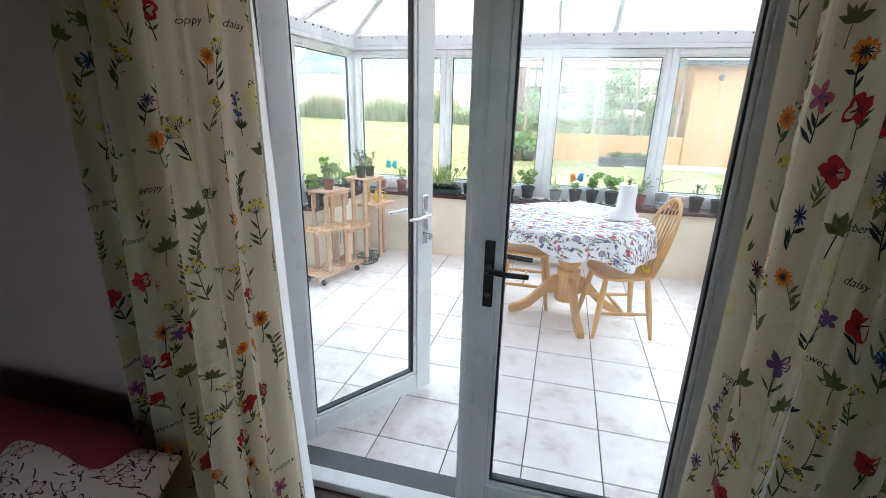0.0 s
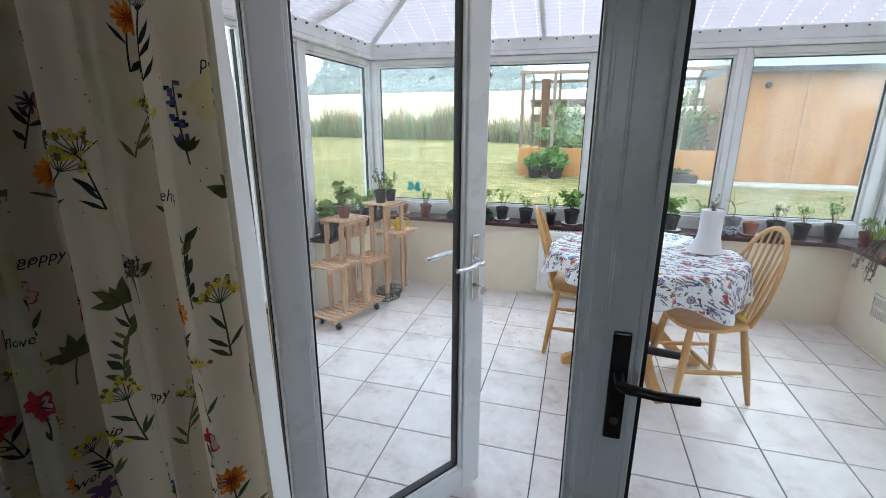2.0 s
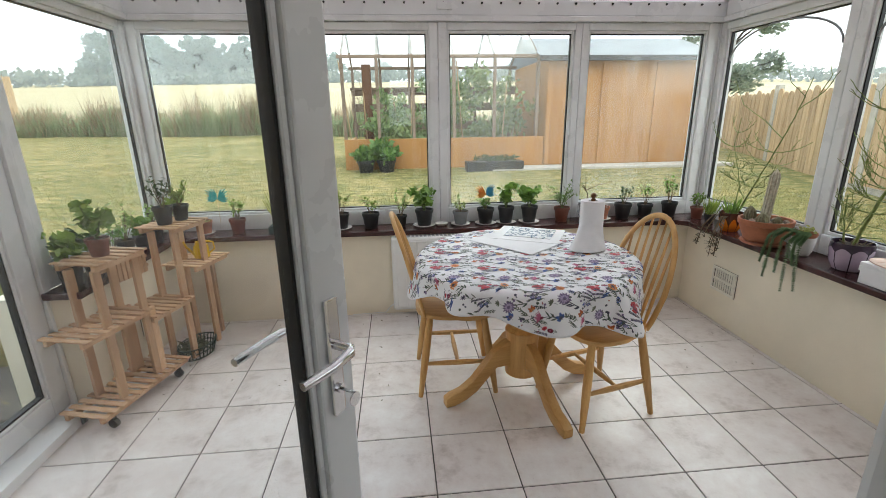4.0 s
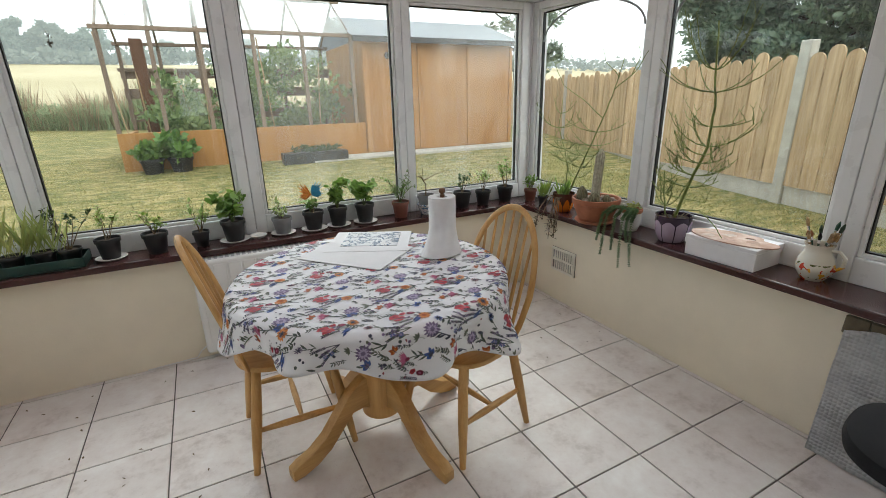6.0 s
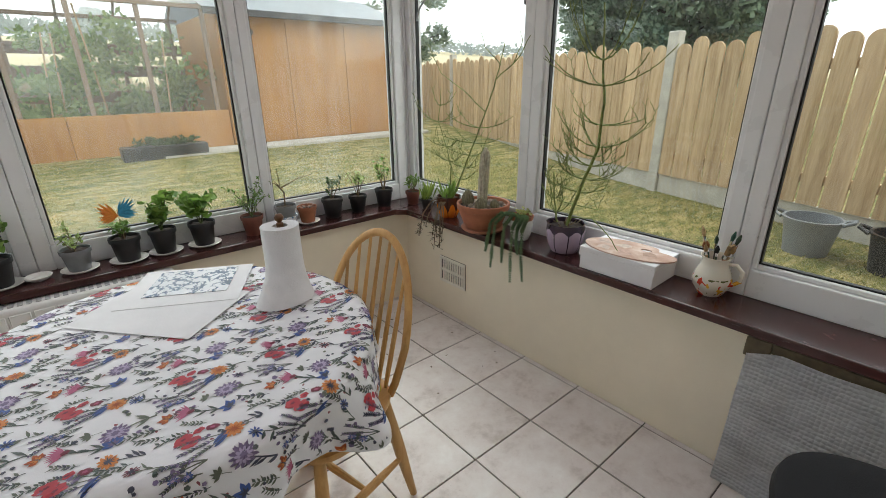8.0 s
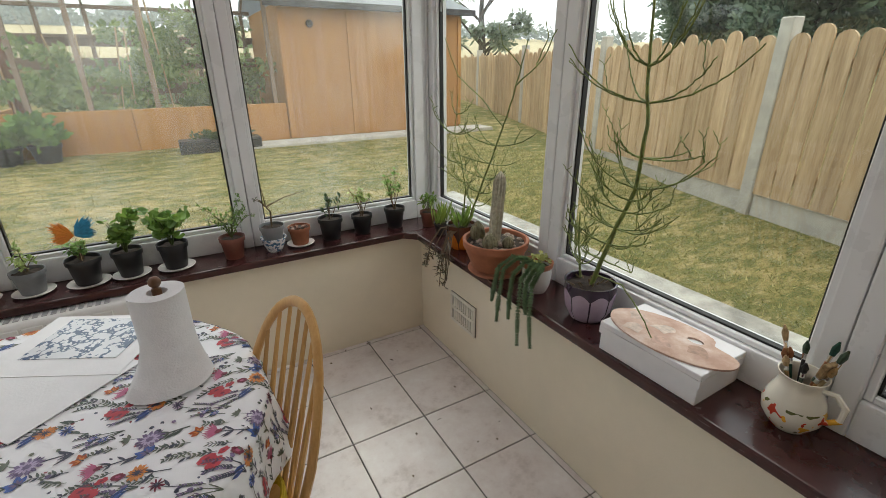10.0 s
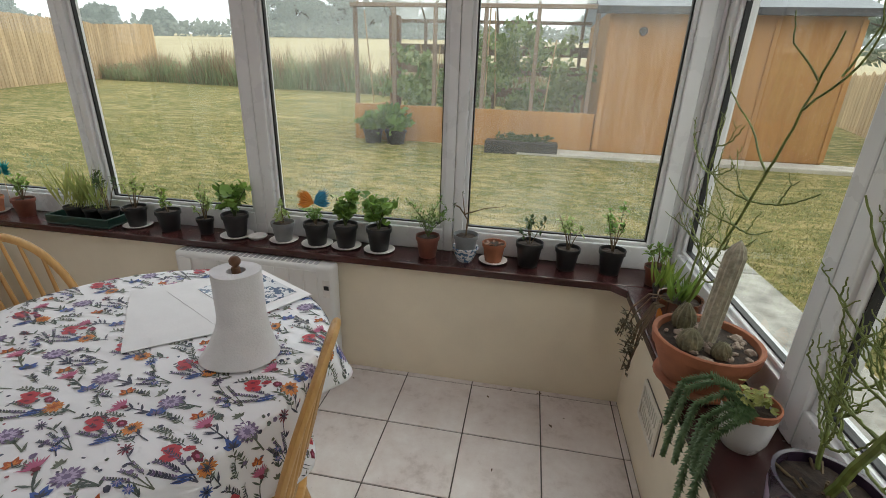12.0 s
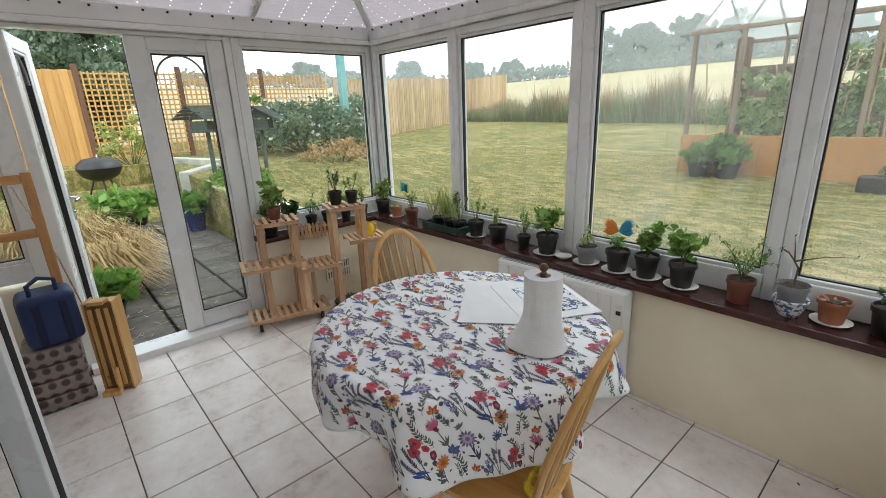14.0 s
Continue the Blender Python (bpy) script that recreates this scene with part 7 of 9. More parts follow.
def right_sill():
    potted(1.615, 4.475, S, 0.048, 0.085, M_BROWNPOT, "sparse", 0.1, 0.05, 201, M_LEAF, "small brown pot with a thin seedling in the sill corner")
    potted(1.605, 4.32, S, 0.038, 0.065, BP, "blades", 0.15, 0.06, 202, M_LEAF, "small black pot with grassy green chives")
    # orange pot with a bronze trailing plant
    r = potted(1.595, 4.10, S, 0.072, 0.125, M_ORANGE_POT, "blades", 0.12, 0.05, 203, M_LEAF, "glazed orange petal pot with trailing bronze succulent", False, "cup")
    r.rotation_euler = (0, 0, 0)
    rnd = random.Random(5)
    bm, lv = bmesh.new(), bmesh.new()
    for k in range(9):
        yy = rnd.uniform(-0.1, 0.12)
        pts = [Vector((-0.03, yy * 0.3, 0.11)), Vector((-0.085, yy * 0.6, 0.10)), Vector((-0.125, yy, 0.02)), Vector((-0.135 + rnd.uniform(-0.02, 0.0), yy * 1.2, rnd.uniform(-0.16, -0.02)))]
        tube(bm, pts, [0.003, 0.003, 0.0025, 0.002], 5)
        for j in range(14):
            p = pts[2].lerp(pts[3], rnd.random()) + rand_dir(rnd) * 0.006
            d = rand_dir(rnd, 0.3)
            d.x = -abs(d.x)
            leaf_quad(lv, p, d, Vector((0, 0, 1)), rnd.uniform(0.02, 0.04), 0.01)
    part("trailing_stem", bm, M_TWIG, r)
    part("trailing_foliage", lv, M_LEAF_OLIVE, r, "bronze green trailing leaves")
    # thin forked plant that rises from the orange pot
    b0 = Vector((1.61, 4.08, S + 0.11))
    trunk = [b0, Vector((1.62, 3.98, 0.95)), Vector((1.63, 3.85, 1.23))]
    paths = [(trunk, 0.005, 0.0035), ([trunk[2], (1.64, 3.79, 1.39), (1.66, 3.76, 1.55)], 0.0035, 0.002), ([trunk[2], (1.64, 4.02, 1.33), (1.63, 4.2, 1.42), (1.63, 4.31, 1.58)], 0.003, 0.0016), ([(1.64, 3.79, 1.39), (1.65, 3.66, 1.48), (1.64, 3.59, 1.57)], 0.003, 0.0018), ([(1.64, 3.76, 1.45), (1.6, 3.83, 1.53), (1.6, 3.86, 1.6)], 0.0024, 0.0014), ([(1.635, 3.68, 1.46), (1.66, 3.65, 1.55), (1.66, 3.67, 1.6)], 0.0024, 0.0014)]
    rnd = random.Random(6)
    paths += whorl_paths([Vector(p) for p in trunk], rnd, [(0.86, 3, 0.11, 0.05, 2), (0.93, 4, 0.14, 0.05, 3), (1.0, 4, 0.17, 0.05, 3), (1.07, 3, 0.18, 0.04, 2), (1.15, 3, 0.2, 0.06, 2)])
    second = [Vector(p) for p in ((1.605, 4.1, S + 0.11), (1.615, 4.1, 0.92), (1.63, 4.15, 1.02), (1.635, 4.23, 1.16), (1.64, 4.21, 1.34))]
    paths += [(second, 0.004, 0.0016)] + whorl_paths(second, rnd, [(0.95, 3, 0.12, 0.06, 2), (1.03, 3, 0.14, 0.05, 2), (1.16, 4, 0.2, 0.07, 2), (1.25, 2, 0.12, 0.08, 1)])
    root = empty("pencil_cactus", pose(0, 0, 0))
    tagged(root, "tall thin forked pencil cactus rising from the orange pot", "plant")
    stem_tree(root, M_PENCIL, paths, None, 6)
    # terracotta bowl with cacti
    saucer_z = S
    root = empty("cactus_bowl", pose(1.578, 3.80, saucer_z) @ Matrix.Diagonal((1.18, 1.18, 1.15, 1)))
    tagged(root, "wide terracotta bowl with three cacti and pebbles", "potted plant")
    bm = bmesh.new()
    lathe(bm, [(0.09, 0), (0.1, 0.01), (0.098, 0.014)], 28, top=True)
    part("drip_tray", bm, M_TERRA, root)
    zs = pot_at(root, 0.118, 0.115, M_TERRA, "bowl", 0.0142)
    M_CACTUS = painted("woolly_cactus_skin", (0.52, 0.49, 0.38), 0.95, 0.25, 60, 0.8)
    M_CACTUS2 = painted("spiny_cactus_skin", (0.26, 0.24, 0.15), 0.95, 0.4, 60, 0.8)
    for cx, cy, rr, hh, mat, tilt, nm in ((0.0, 0.01, 0.021, 0.27, M_CACTUS, 4, "column_cactus"), (-0.035, 0.065, 0.026, 0.075, M_CACTUS2, 0, "round_cactus"), (-0.05, -0.035, 0.026, 0.058, M_CACTUS2, 0, "round_cactus"), (0.01, -0.06, 0.02, 0.045, M_CACTUS2, 0, "round_cactus")):
        bm = bmesh.new()
        seg, n = 24, 14
        rows = []
        for j in range(n + 1):
            t = j / n
            prof = (math.sin(math.pi * min(1.0, 0.5 + 0.5 * max(0.0, (t - 0.86) / 0.14)))) if hh > 0.2 else math.sin(math.pi * (0.2 + 0.79 * t)) ** 0.7
            rows.append([bm.verts.new((rr * max(0.03, prof) * (1.0 + (0.09 if k % 2 else -0.07)) * math.cos(2 * math.pi * k / seg), rr * max(0.03, prof) * (1.0 + (0.09 if k % 2 else -0.07)) * math.sin(2 * math.pi * k / seg), hh * t)) for k in range(seg)])
        for a, b in zip(rows, rows[1:]):
            for k in range(seg):
                bm.faces.new((a[k], a[(k + 1) % seg], b[(k + 1) % seg], b[k]))
        bm.faces.new(rows[-1])
        rn = random.Random(int(hh * 1000))
        for _ in range(420 if hh > 0.2 else 160):
            a, t = rn.uniform(0, 6.28), rn.random()
            prof = 1.0 if hh > 0.2 and t < 0.86 else math.sin(math.pi * (0.2 + 0.79 * t)) ** 0.7
            p = Vector((rr * prof * math.cos(a), rr * prof * math.sin(a), hh * t))
            d = Vector((math.cos(a), math.sin(a), rn.uniform(-0.4, 1.0))).normalized() * rn.uniform(0.005, 0.011)
            s = Vector((-math.sin(a), math.cos(a), 0)) * 0.0006
            bm.faces.new([bm.verts.new(p - s), bm.verts.new(p + s), bm.verts.new(p + d)])
        o = part(nm, bm, mat, root)
        o.matrix_basis = pose(cx, cy, zs - 0.004, 0, tilt, 0)
    M_PEBBLE = painted("pebbles", (0.45, 0.36, 0.29), 0.8, 0.4, 40)
    rn = random.Random(3)
    for k in range(46):
        a, q = rn.uniform(0, 6.28), 0.095 * rn.random() ** 0.5
        bm = bmesh.new()
        bmesh.ops.create_icosphere(bm, subdivisions=1, radius=0.5)
        o = part("pebble", bm, M_PEBBLE, root, smooth=True)
        s = rn.uniform(0.012, 0.024)
        o.matrix_basis = pose(q * math.cos(a), q * math.sin(a), zs + 0.003, rn.uniform(0, 180), 0, rn.uniform(0, 360)) @ Matrix.Diagonal((s * 1.3, s, s * 0.8, 1))
    # white pot with donkey tail
    r = potted(1.60, 3.555, S, 0.058, 0.115, M_WHITECHINA, None, 0, 0, 205, M_LEAF, "white china pot with hanging donkey tail succulent", False, "cup")
    r.rotation_euler = (0, 0, 0)
    bm = bmesh.new()
    lathe(bm, [(0.053, 0.095), (0.06, 0.112), (0.061, 0.125), (0.056, 0.126), (0.052, 0.108)], 24)
    part("inner_pot", bm, M_TERRA, r, "terracotta inner pot")
    rnd = random.Random(15)
    lv = bmesh.new()
    for k, (dy, drop) in enumerate(((0.1, 0.17), (0.07, 0.25), (0.01, 0.20), (-0.04, 0.29), (-0.1, 0.26), (-0.07, 0.13))):
        pts = [Vector((-0.01, dy * 0.4, 0.125)), Vector((-0.06, dy * 0.8, 0.13)), Vector((-0.112, dy, 0.09)), Vector((-0.122, dy * 1.1, 0.11 - drop * 0.6)), Vector((-0.122, dy * 1.25, 0.10 - drop))]
        steps = 46
        for j in range(steps):
            f = j / steps * 4
            i = min(3, int(f))
            p = pts[i].lerp(pts[i + 1], f - i)
            ax = (pts[i + 1] - pts[i]).normalized()
            u = ax.orthogonal().normalized()
            w = ax.cross(u)
            for q in range(6):
                a = 2 * math.pi * q / 6 + j * 0.55
                d = (u * math.cos(a) + w * math.sin(a)) * 0.8 + ax * 0.75
                leaf_quad(lv, p, d, ax, rnd.uniform(0.015, 0.02) * (1.0 if j < 40 else 0.7), 0.009)
    part("hanging_tail", lv, leafy("donkey_tail_leaves", (0.1, 0.16, 0.07), (0.22, 0.3, 0.15)), r, "plump pale green hanging tails")
    lv = bmesh.new()
    for k in range(46):
        round_leaf(lv, Vector((rnd.uniform(-0.035, 0.035), rnd.uniform(-0.035, 0.035), 0.128 + rnd.uniform(0, 0.03))), rand_dir(rnd, 1.2), rnd.uniform(0.006, 0.012), rnd)
    part("rosette", lv, M_LEAF_PALE, r, "pale yellow green rosettes")
    # lilac pot with the tall pencil cactus
    r = potted(1.625, 3.31, S, 0.088, 0.14, M_PURPLE_POT, None, 0, 0, 206, M_LEAF, "lilac glazed petal pot with a tall pencil cactus", False, "cup")
    r.rotation_euler = (0, 0, 0)
    trunk = [Vector(p) for p in ((1.625, 3.31, S + 0.11), (1.625, 3.25, 0.95), (1.625, 3.19, 1.12), (1.625, 3.185, 1.3), (1.63, 3.21, 1.456), (1.635, 3.235, 1.66))]
    rnd = random.Random(21)
    paths = [(trunk, 0.0085, 0.0035)]
    paths += whorl_paths(trunk, rnd, [(0.86, 3, 0.15, 0.0, 3), (0.92, 4, 0.15, 0.05, 3), (0.98, 5, 0.16, 0.06, 5), (1.04, 5, 0.16, 0.08, 5), (1.08, 3, 0.17, 0.08, 3), (1.12, 5, 0.2, 0.14, 2), (1.21, 4, 0.19, 0.05, 1), (1.36, 5, 0.24, 0.15, 1), (1.455, 6, 0.19, 0.24, 1)])
    rn2 = random.Random(2)
    lowt = [Vector(p) for p in ((1.64, 3.37, S + 0.11), (1.65, 3.4, 0.85), (1.655, 3.42, 0.98))]
    paths += [(lowt, 0.005, 0.003)] + whorl_paths(lowt, rn2, [(0.8, 4, 0.08, 0.09, 2), (0.86, 4, 0.08, 0.08, 2), (0.92, 3, 0.06, 0.06, 1)])
    paths.append(([(1.62, 3.28, 0.8), (1.58, 3.15, 0.83), (1.55, 3.05, 0.78), (1.545, 3.0, 0.73)], 0.003, 0.0018))
    inv = Vector((1.625, 3.31, S))
    paths = [([Vector(p) - inv for p in pts], a, b) for pts, a, b in paths]
    stem_tree(r, M_PENCIL, paths, None, 21)
    rnd = random.Random(8)
    bm = bmesh.new()
    for k in range(20):
        a, q = rnd.uniform(0, 6.28), 0.06 * rnd.random()
        tube(bm, [(q * math.cos(a), q * math.sin(a), 0.12), (q * 1.6 * math.cos(a), q * 1.6 * math.sin(a), 0.128 + rnd.random() * 0.02)], 0.003, 5)
    part("litter", bm, M_TWIG, r, "dry fallen stems on the soil")


def pot_at(root, r, h, mat, style, z):
    n0 = len(root.children)
    zs = pot(root, r, h, mat, style)
    for o in list(root.children)[n0:]:
        o.location.z = z
    return zs + z


right_sill()


def card_box():
    root = empty("card_box", pose(1.615, 2.992, S, 0, 0, 1))
    tagged(root, "white lidded card box on the window sill", "box")
    bm = bmesh.new()
    box(bm, -0.105, 0.098, -0.157, 0.157, 0, 0.08, 0.002)
    part("base", bm, M_CARD, root)
    bm = bmesh.new()
    box(bm, -0.109, 0.102, -0.161, 0.161, 0.0805, 0.098, 0.002)
    box(bm, -0.109, -0.1055, -0.161, 0.161, 0.058, 0.0803)
    box(bm, -0.1053, 0.098, -0.161, -0.1575, 0.058, 0.0803)
    box(bm, -0.1053, 0.098, 0.1575, 0.161, 0.058, 0.0803)
    part("lid", bm, M_CARD, root)
    # palette
    bm = bmesh.new()
    n = 48
    top, bot = [], []
    for k in range(n):
        a = 2 * math.pi * k / n
        r = 1.0 - 0.24 * math.exp(-((a - 5.35) / 0.28) ** 2) + 0.04 * math.sin(2 * a)
        p = Vector((0.098 * math.cos(a) * r, 0.185 * math.sin(a) * r, 0))
        bot.append(bm.verts.new(p))
        top.append(bm.verts.new(p + Vector((0, 0, 0.005))))
    hb, ht = [], []
    for k in range(n):
        a = 2 * math.pi * k / n
        p = Vector((0.03 + 0.014 * math.cos(a), -0.06 + 0.022 * math.sin(a), 0))
        hb.append(bm.verts.new(p))
        ht.append(bm.verts.new(p + Vector((0, 0, 0.005))))
    for k in range(n):
        j = (k + 1) % n
        bm.faces.new((bot[k], bot[j], top[j], top[k]))
        bm.faces.new((hb[k], ht[k], ht[j], hb[j]))
        bm.faces.new((top[k], top[j], ht[j], ht[k]))
        bm.faces.new((bot[k], hb[k], hb[j], bot[j]))
    m = Nodes("used_palette_wood")
    v = m.coord()
    a = m.noise(9.0, 5, 0.65, v)
    col = m.ramp(a, [(0.38, (0.42, 0.25, 0.18)), (0.55, (0.55, 0.38, 0.3)), (0.66, (0.66, 0.54, 0.48))])
    ob = obj("paint_palette", bm, m.done(col, 0.55))
    ob.matrix_basis = pose(1.60, 2.985, S + 0.0988, 0, 0, 8)
    rp = random.Random(4)
    for k, (tone, x, y) in enumerate((((0.6, 0.46, 0.38), -0.04, 0.09), ((0.55, 0.35, 0.27), -0.05, 0.0), ((0.62, 0.5, 0.42), 0.02, 0.03), ((0.46, 0.28, 0.2), -0.02, -0.09), ((0.58, 0.43, 0.35), 0.03, 0.11))):
        bm = bmesh.new()
        ph = rp.uniform(0, 6.28)
        bm.faces.new([bm.verts.new((x + 0.022 * math.cos(a) * (1 + 0.35 * math.sin(3 * a + ph)), y + 0.035 * math.sin(a) * (1 + 0.3 * math.sin(2 * a + ph)), 0.0058)) for a in [2 * math.pi * q / 28 for q in range(28)]])
        part("dried_paint", bm, painted("dried_paint_stain", tone, 0.5, 0.25, 60), ob, "thin stain of dried paint")
    tagged(ob, "kidney shaped wooden paint palette lying on the white box", "palette")


card_box()


def jug():
    x, y = 1.655, 2.68
    root = empty("jug", pose(x, y, S, 0, 0, 0))
    tagged(root, "cream china jug painted with fruit, holding paint brushes", "jug")
    m = Nodes("fruit_painted_china")
    v = m.coord()
    sep = m.n.new("ShaderNodeSeparateXYZ")
    m.l.new(v, sep.inputs[0])
    low = m.math("LESS_THAN", sep.outputs[2], 0.075)
    n1, n2 = m.noise(22.0, 2, 0.4, v), m.noise(31.0, 2, 0.4, m.vmath("ADD", v, (3, 1, 2)))
    col = m.mix(m.math("MULTIPLY", low, m.math("GREATER_THAN", n1, 0.56)), (0.72, 0.68, 0.58), (0.75, 0.4, 0.05))
    col = m.mix(m.math("MULTIPLY", low, m.math("GREATER_THAN", n2, 0.6)), col, (0.55, 0.06, 0.03))
    col = m.mix(m.math("MULTIPLY", low, m.math("LESS_THAN", n2, 0.36)), col, (0.12, 0.13, 0.04))
    mat = m.done(col, 0.2)
    bm = bmesh.new()
    lathe(bm, [(0.038, 0), (0.042, 0.004), (0.062, 0.035), (0.066, 0.06), (0.058, 0.09), (0.046, 0.115), (0.044, 0.135), (0.052, 0.15), (0.049, 0.15), (0.04, 0.133), (0.042, 0.11), (0.054, 0.08)], 30)
    part("body", bm, mat, root, smooth=True)
    bm = bmesh.new()
    pts = [(0, -0.044, 0.128), (0, -0.07, 0.132), (0, -0.092, 0.11), (0, -0.09, 0.075), (0, -0.063, 0.05)]
    tube(bm, pts, [0.006, 0.007, 0.0075, 0.007, 0.006], 8)
    part("handle", bm, mat, root, smooth=True)
    rnd = random.Random(4)
    cols = [(0.03, 0.1, 0.07), (0.45, 0.28, 0.12), (0.02, 0.02, 0.02), (0.3, 0.12, 0.05), (0.5, 0.35, 0.18), (0.05, 0.08, 0.05)]
    for k in range(9):
        a = rnd.uniform(0, 6.28)
        d = Vector((math.cos(a) * 0.22 - 0.05, math.sin(a) * 0.3, 1)).normalized()
        b = Vector((0, 0, 0.06)) + Vector((math.cos(a), math.sin(a), 0)) * 0.012
        ln = rnd.uniform(0.13, 0.2)
        o = empty("paint_brush", pose(x, y, S))
        tagged(o, "wooden handled paint brush standing in the jug", "brush", "brushes in the jug")
        bm = bmesh.new()
        tube(bm, [b, b + d * ln * 0.7], [0.003, 0.0045], 7)
        part("handle", bm, painted("brush_paint", cols[k % 6], 0.4, 0.2, 30), o)
        bm = bmesh.new()
        tube(bm, [b + d * ln * 0.7, b + d * ln * 0.8], 0.005, 8)
        part("ferrule", bm, M_CHROME, o)
        bm = bmesh.new()
        tube(bm, [b + d * ln * 0.8, b + d * ln * 0.9, b + d * ln], [0.0055, 0.008, 0.002], 8)
        part("bristle_tip", bm, painted("bristles", cols[(k + 3) % 6], 0.9, 0.3, 90), o)
    o = empty("decorator_brush", pose(x, y, S))
    tagged(o, "flat wide decorating brush standing in the jug", "brush")
    d = Vector((-0.05, -0.22, 1)).normalized()
    b = Vector((0.01, -0.012, 0.06))
    mm = Matrix.Translation(b) @ d.to_track_quat("Z", "X").to_matrix().to_4x4()
    bm = bmesh.new()
    box(bm, -0.004, 0.004, -0.009, 0.009, 0, 0.09, 0.002, mm)
    part("handle", bm, M_BEECH, o)
    bm = bmesh.new()
    box(bm, -0.007, 0.007, -0.024, 0.024, 0.0905, 0.105, 0.001, mm)
    part("ferrule", bm, M_CHROME, o)
    bm = bmesh.new()
    box(bm, -0.006, 0.006, -0.023, 0.023, 0.1055, 0.145, 0.002, mm)
    part("bristle_tip", bm, painted("tan_bristles", (0.36, 0.24, 0.12), 0.95, 0.3, 120), o)


jug()

# ================= on the table =================
TZ = 0.7415


def table_things():
    def flat(name, pts, z, t, mat, label, cat):
        bm = bmesh.new()
        a = [bm.verts.new((x, y, z)) for x, y in pts]
        b = [bm.verts.new((x, y, z + t)) for x, y in pts]
        n = len(pts)
        bm.faces.new(a[::-1])
        bm.faces.new(b)
        for k in range(n):
            bm.faces.new((a[k], a[(k + 1) % n], b[(k + 1) % n], b[k]))
        return tagged(obj(name, bm, mat), label, cat)
    def rect(cx, cy, w, h, deg):
        c, s = math.cos(radians(deg)), math.sin(radians(deg))
        return [(cx + c * x - s * y, cy + s * x + c * y) for x, y in ((-w / 2, -h / 2), (w / 2, -h / 2), (w / 2, h / 2), (-w / 2, h / 2))]
    flat("paper_sheet", rect(0.045, 3.655, 0.30, 0.40, 40), TZ + 0.002, 0.0012, M_PAPER, "large white sheet of paper on the tablecloth", "paper")
    flat("paper_sheet", rect(0.15, 3.78, 0.30, 0.36, 62), TZ + 0.0036, 0.0012, M_PAPER, "loose white sheet of paper on the tablecloth", "paper")
    m = Nodes("grey_line_drawing")
    uv = m.coord()
    n = m.noise(22.0, 3, 0.6, uv)
    line = m.math("LESS_THAN", m.math("ABSOLUTE", m.math("SUBTRACT", n, 0.5)), 0.035)
    col = m.mix(line, (0.72, 0.74, 0.77), (0.08, 0.12, 0.2))
    flat("drawing", rect(0.165, 3.80, 0.205, 0.255, 62), TZ + 0.0052, 0.002, m.done(col, 0.25), "blue grey line drawing in a clear sleeve", "drawing")
    root = empty("paper_towel_roll", pose(0.372, 3.475, TZ + 0.0015))
    tagged(root, "white paper towel roll on a turned wooden holder", "paper towels")
    bm = bmesh.new()
    n, rows = 72, 10
    prev = None
    for j in range(rows + 1):
        z = 0.004 + 0.236 * j / rows
        rg = []
        for k in range(n):
            a = 2 * math.pi * k / n
            rr = 0.056 + 0.0015 * math.sin(3 * a)
            flare = max(0.0, 1 - j / 5.0)
            rr += flare ** 1.6 * (0.022 + 0.035 * max(0.0, math.cos(a - 3.6)) ** 3)
            rr += 0.006 * max(0.0, math.cos(a - 3.4)) ** 10
            rg.append(bm.verts.new((rr * math.cos(a), rr * math.sin(a), z)))
        if prev:
            for k in range(n):
                bm.faces.new((prev[k], prev[(k + 1) % n], rg[(k + 1) % n], rg[k]))
        else:
            bm.faces.new(rg[::-1])
        prev = rg
    inner = [bm.verts.new((0.022 * math.cos(2 * math.pi * k / n), 0.022 * math.sin(2 * math.pi * k / n), 0.239)) for k in range(n)]
    deep = [bm.verts.new((v.co.x, v.co.y, 0.2)) for v in inner]
    for k in range(n):
        bm.faces.new((prev[k], prev[(k + 1) % n], inner[(k + 1) % n], inner[k]))
        bm.faces.new((inner[k], inner[(k + 1) % n], deep[(k + 1) % n], deep[k]))
    part("towel", bm, painted("tissue_paper", (0.82, 0.82, 0.83), 0.95, 0.04, 20, 0.6, 220), root, smooth=True)
    bm = bmesh.new()
    lathe(bm, [(0.0105, 0.19), (0.0105, 0.247), (0.006, 0.25), (0.013, 0.258), (0.014, 0.266), (0.009, 0.274), (0.003, 0.276)], 16, top=True)
    part("holder_knob", bm, painted("dark_turned_wood", (0.16, 0.07, 0.03), 0.4, 0.2, 30), root, "dark turned wooden knob", smooth=True)


table_things()

bm = bmesh.new()
for k in range(3):
    z = 0.452 + 0.006 * k
    pts = [(0.365 + 0.155 + 0.012 * math.cos(a) * 2, 3.27 + 0.05 * math.sin(a) + 0.01 * k, z + 0.01 * math.sin(2 * a + k)) for a in [2 * math.pi * j / 16 for j in range(17)]]
    tube(bm, pts, 0.006, 6)
tagged(obj("seat_tie", bm, painted("yellow_ribbon", (0.75, 0.58, 0.05), 0.8, 0.2, 40), None, smooth=True), "yellow ribbon tied at the chair back", "ribbon")


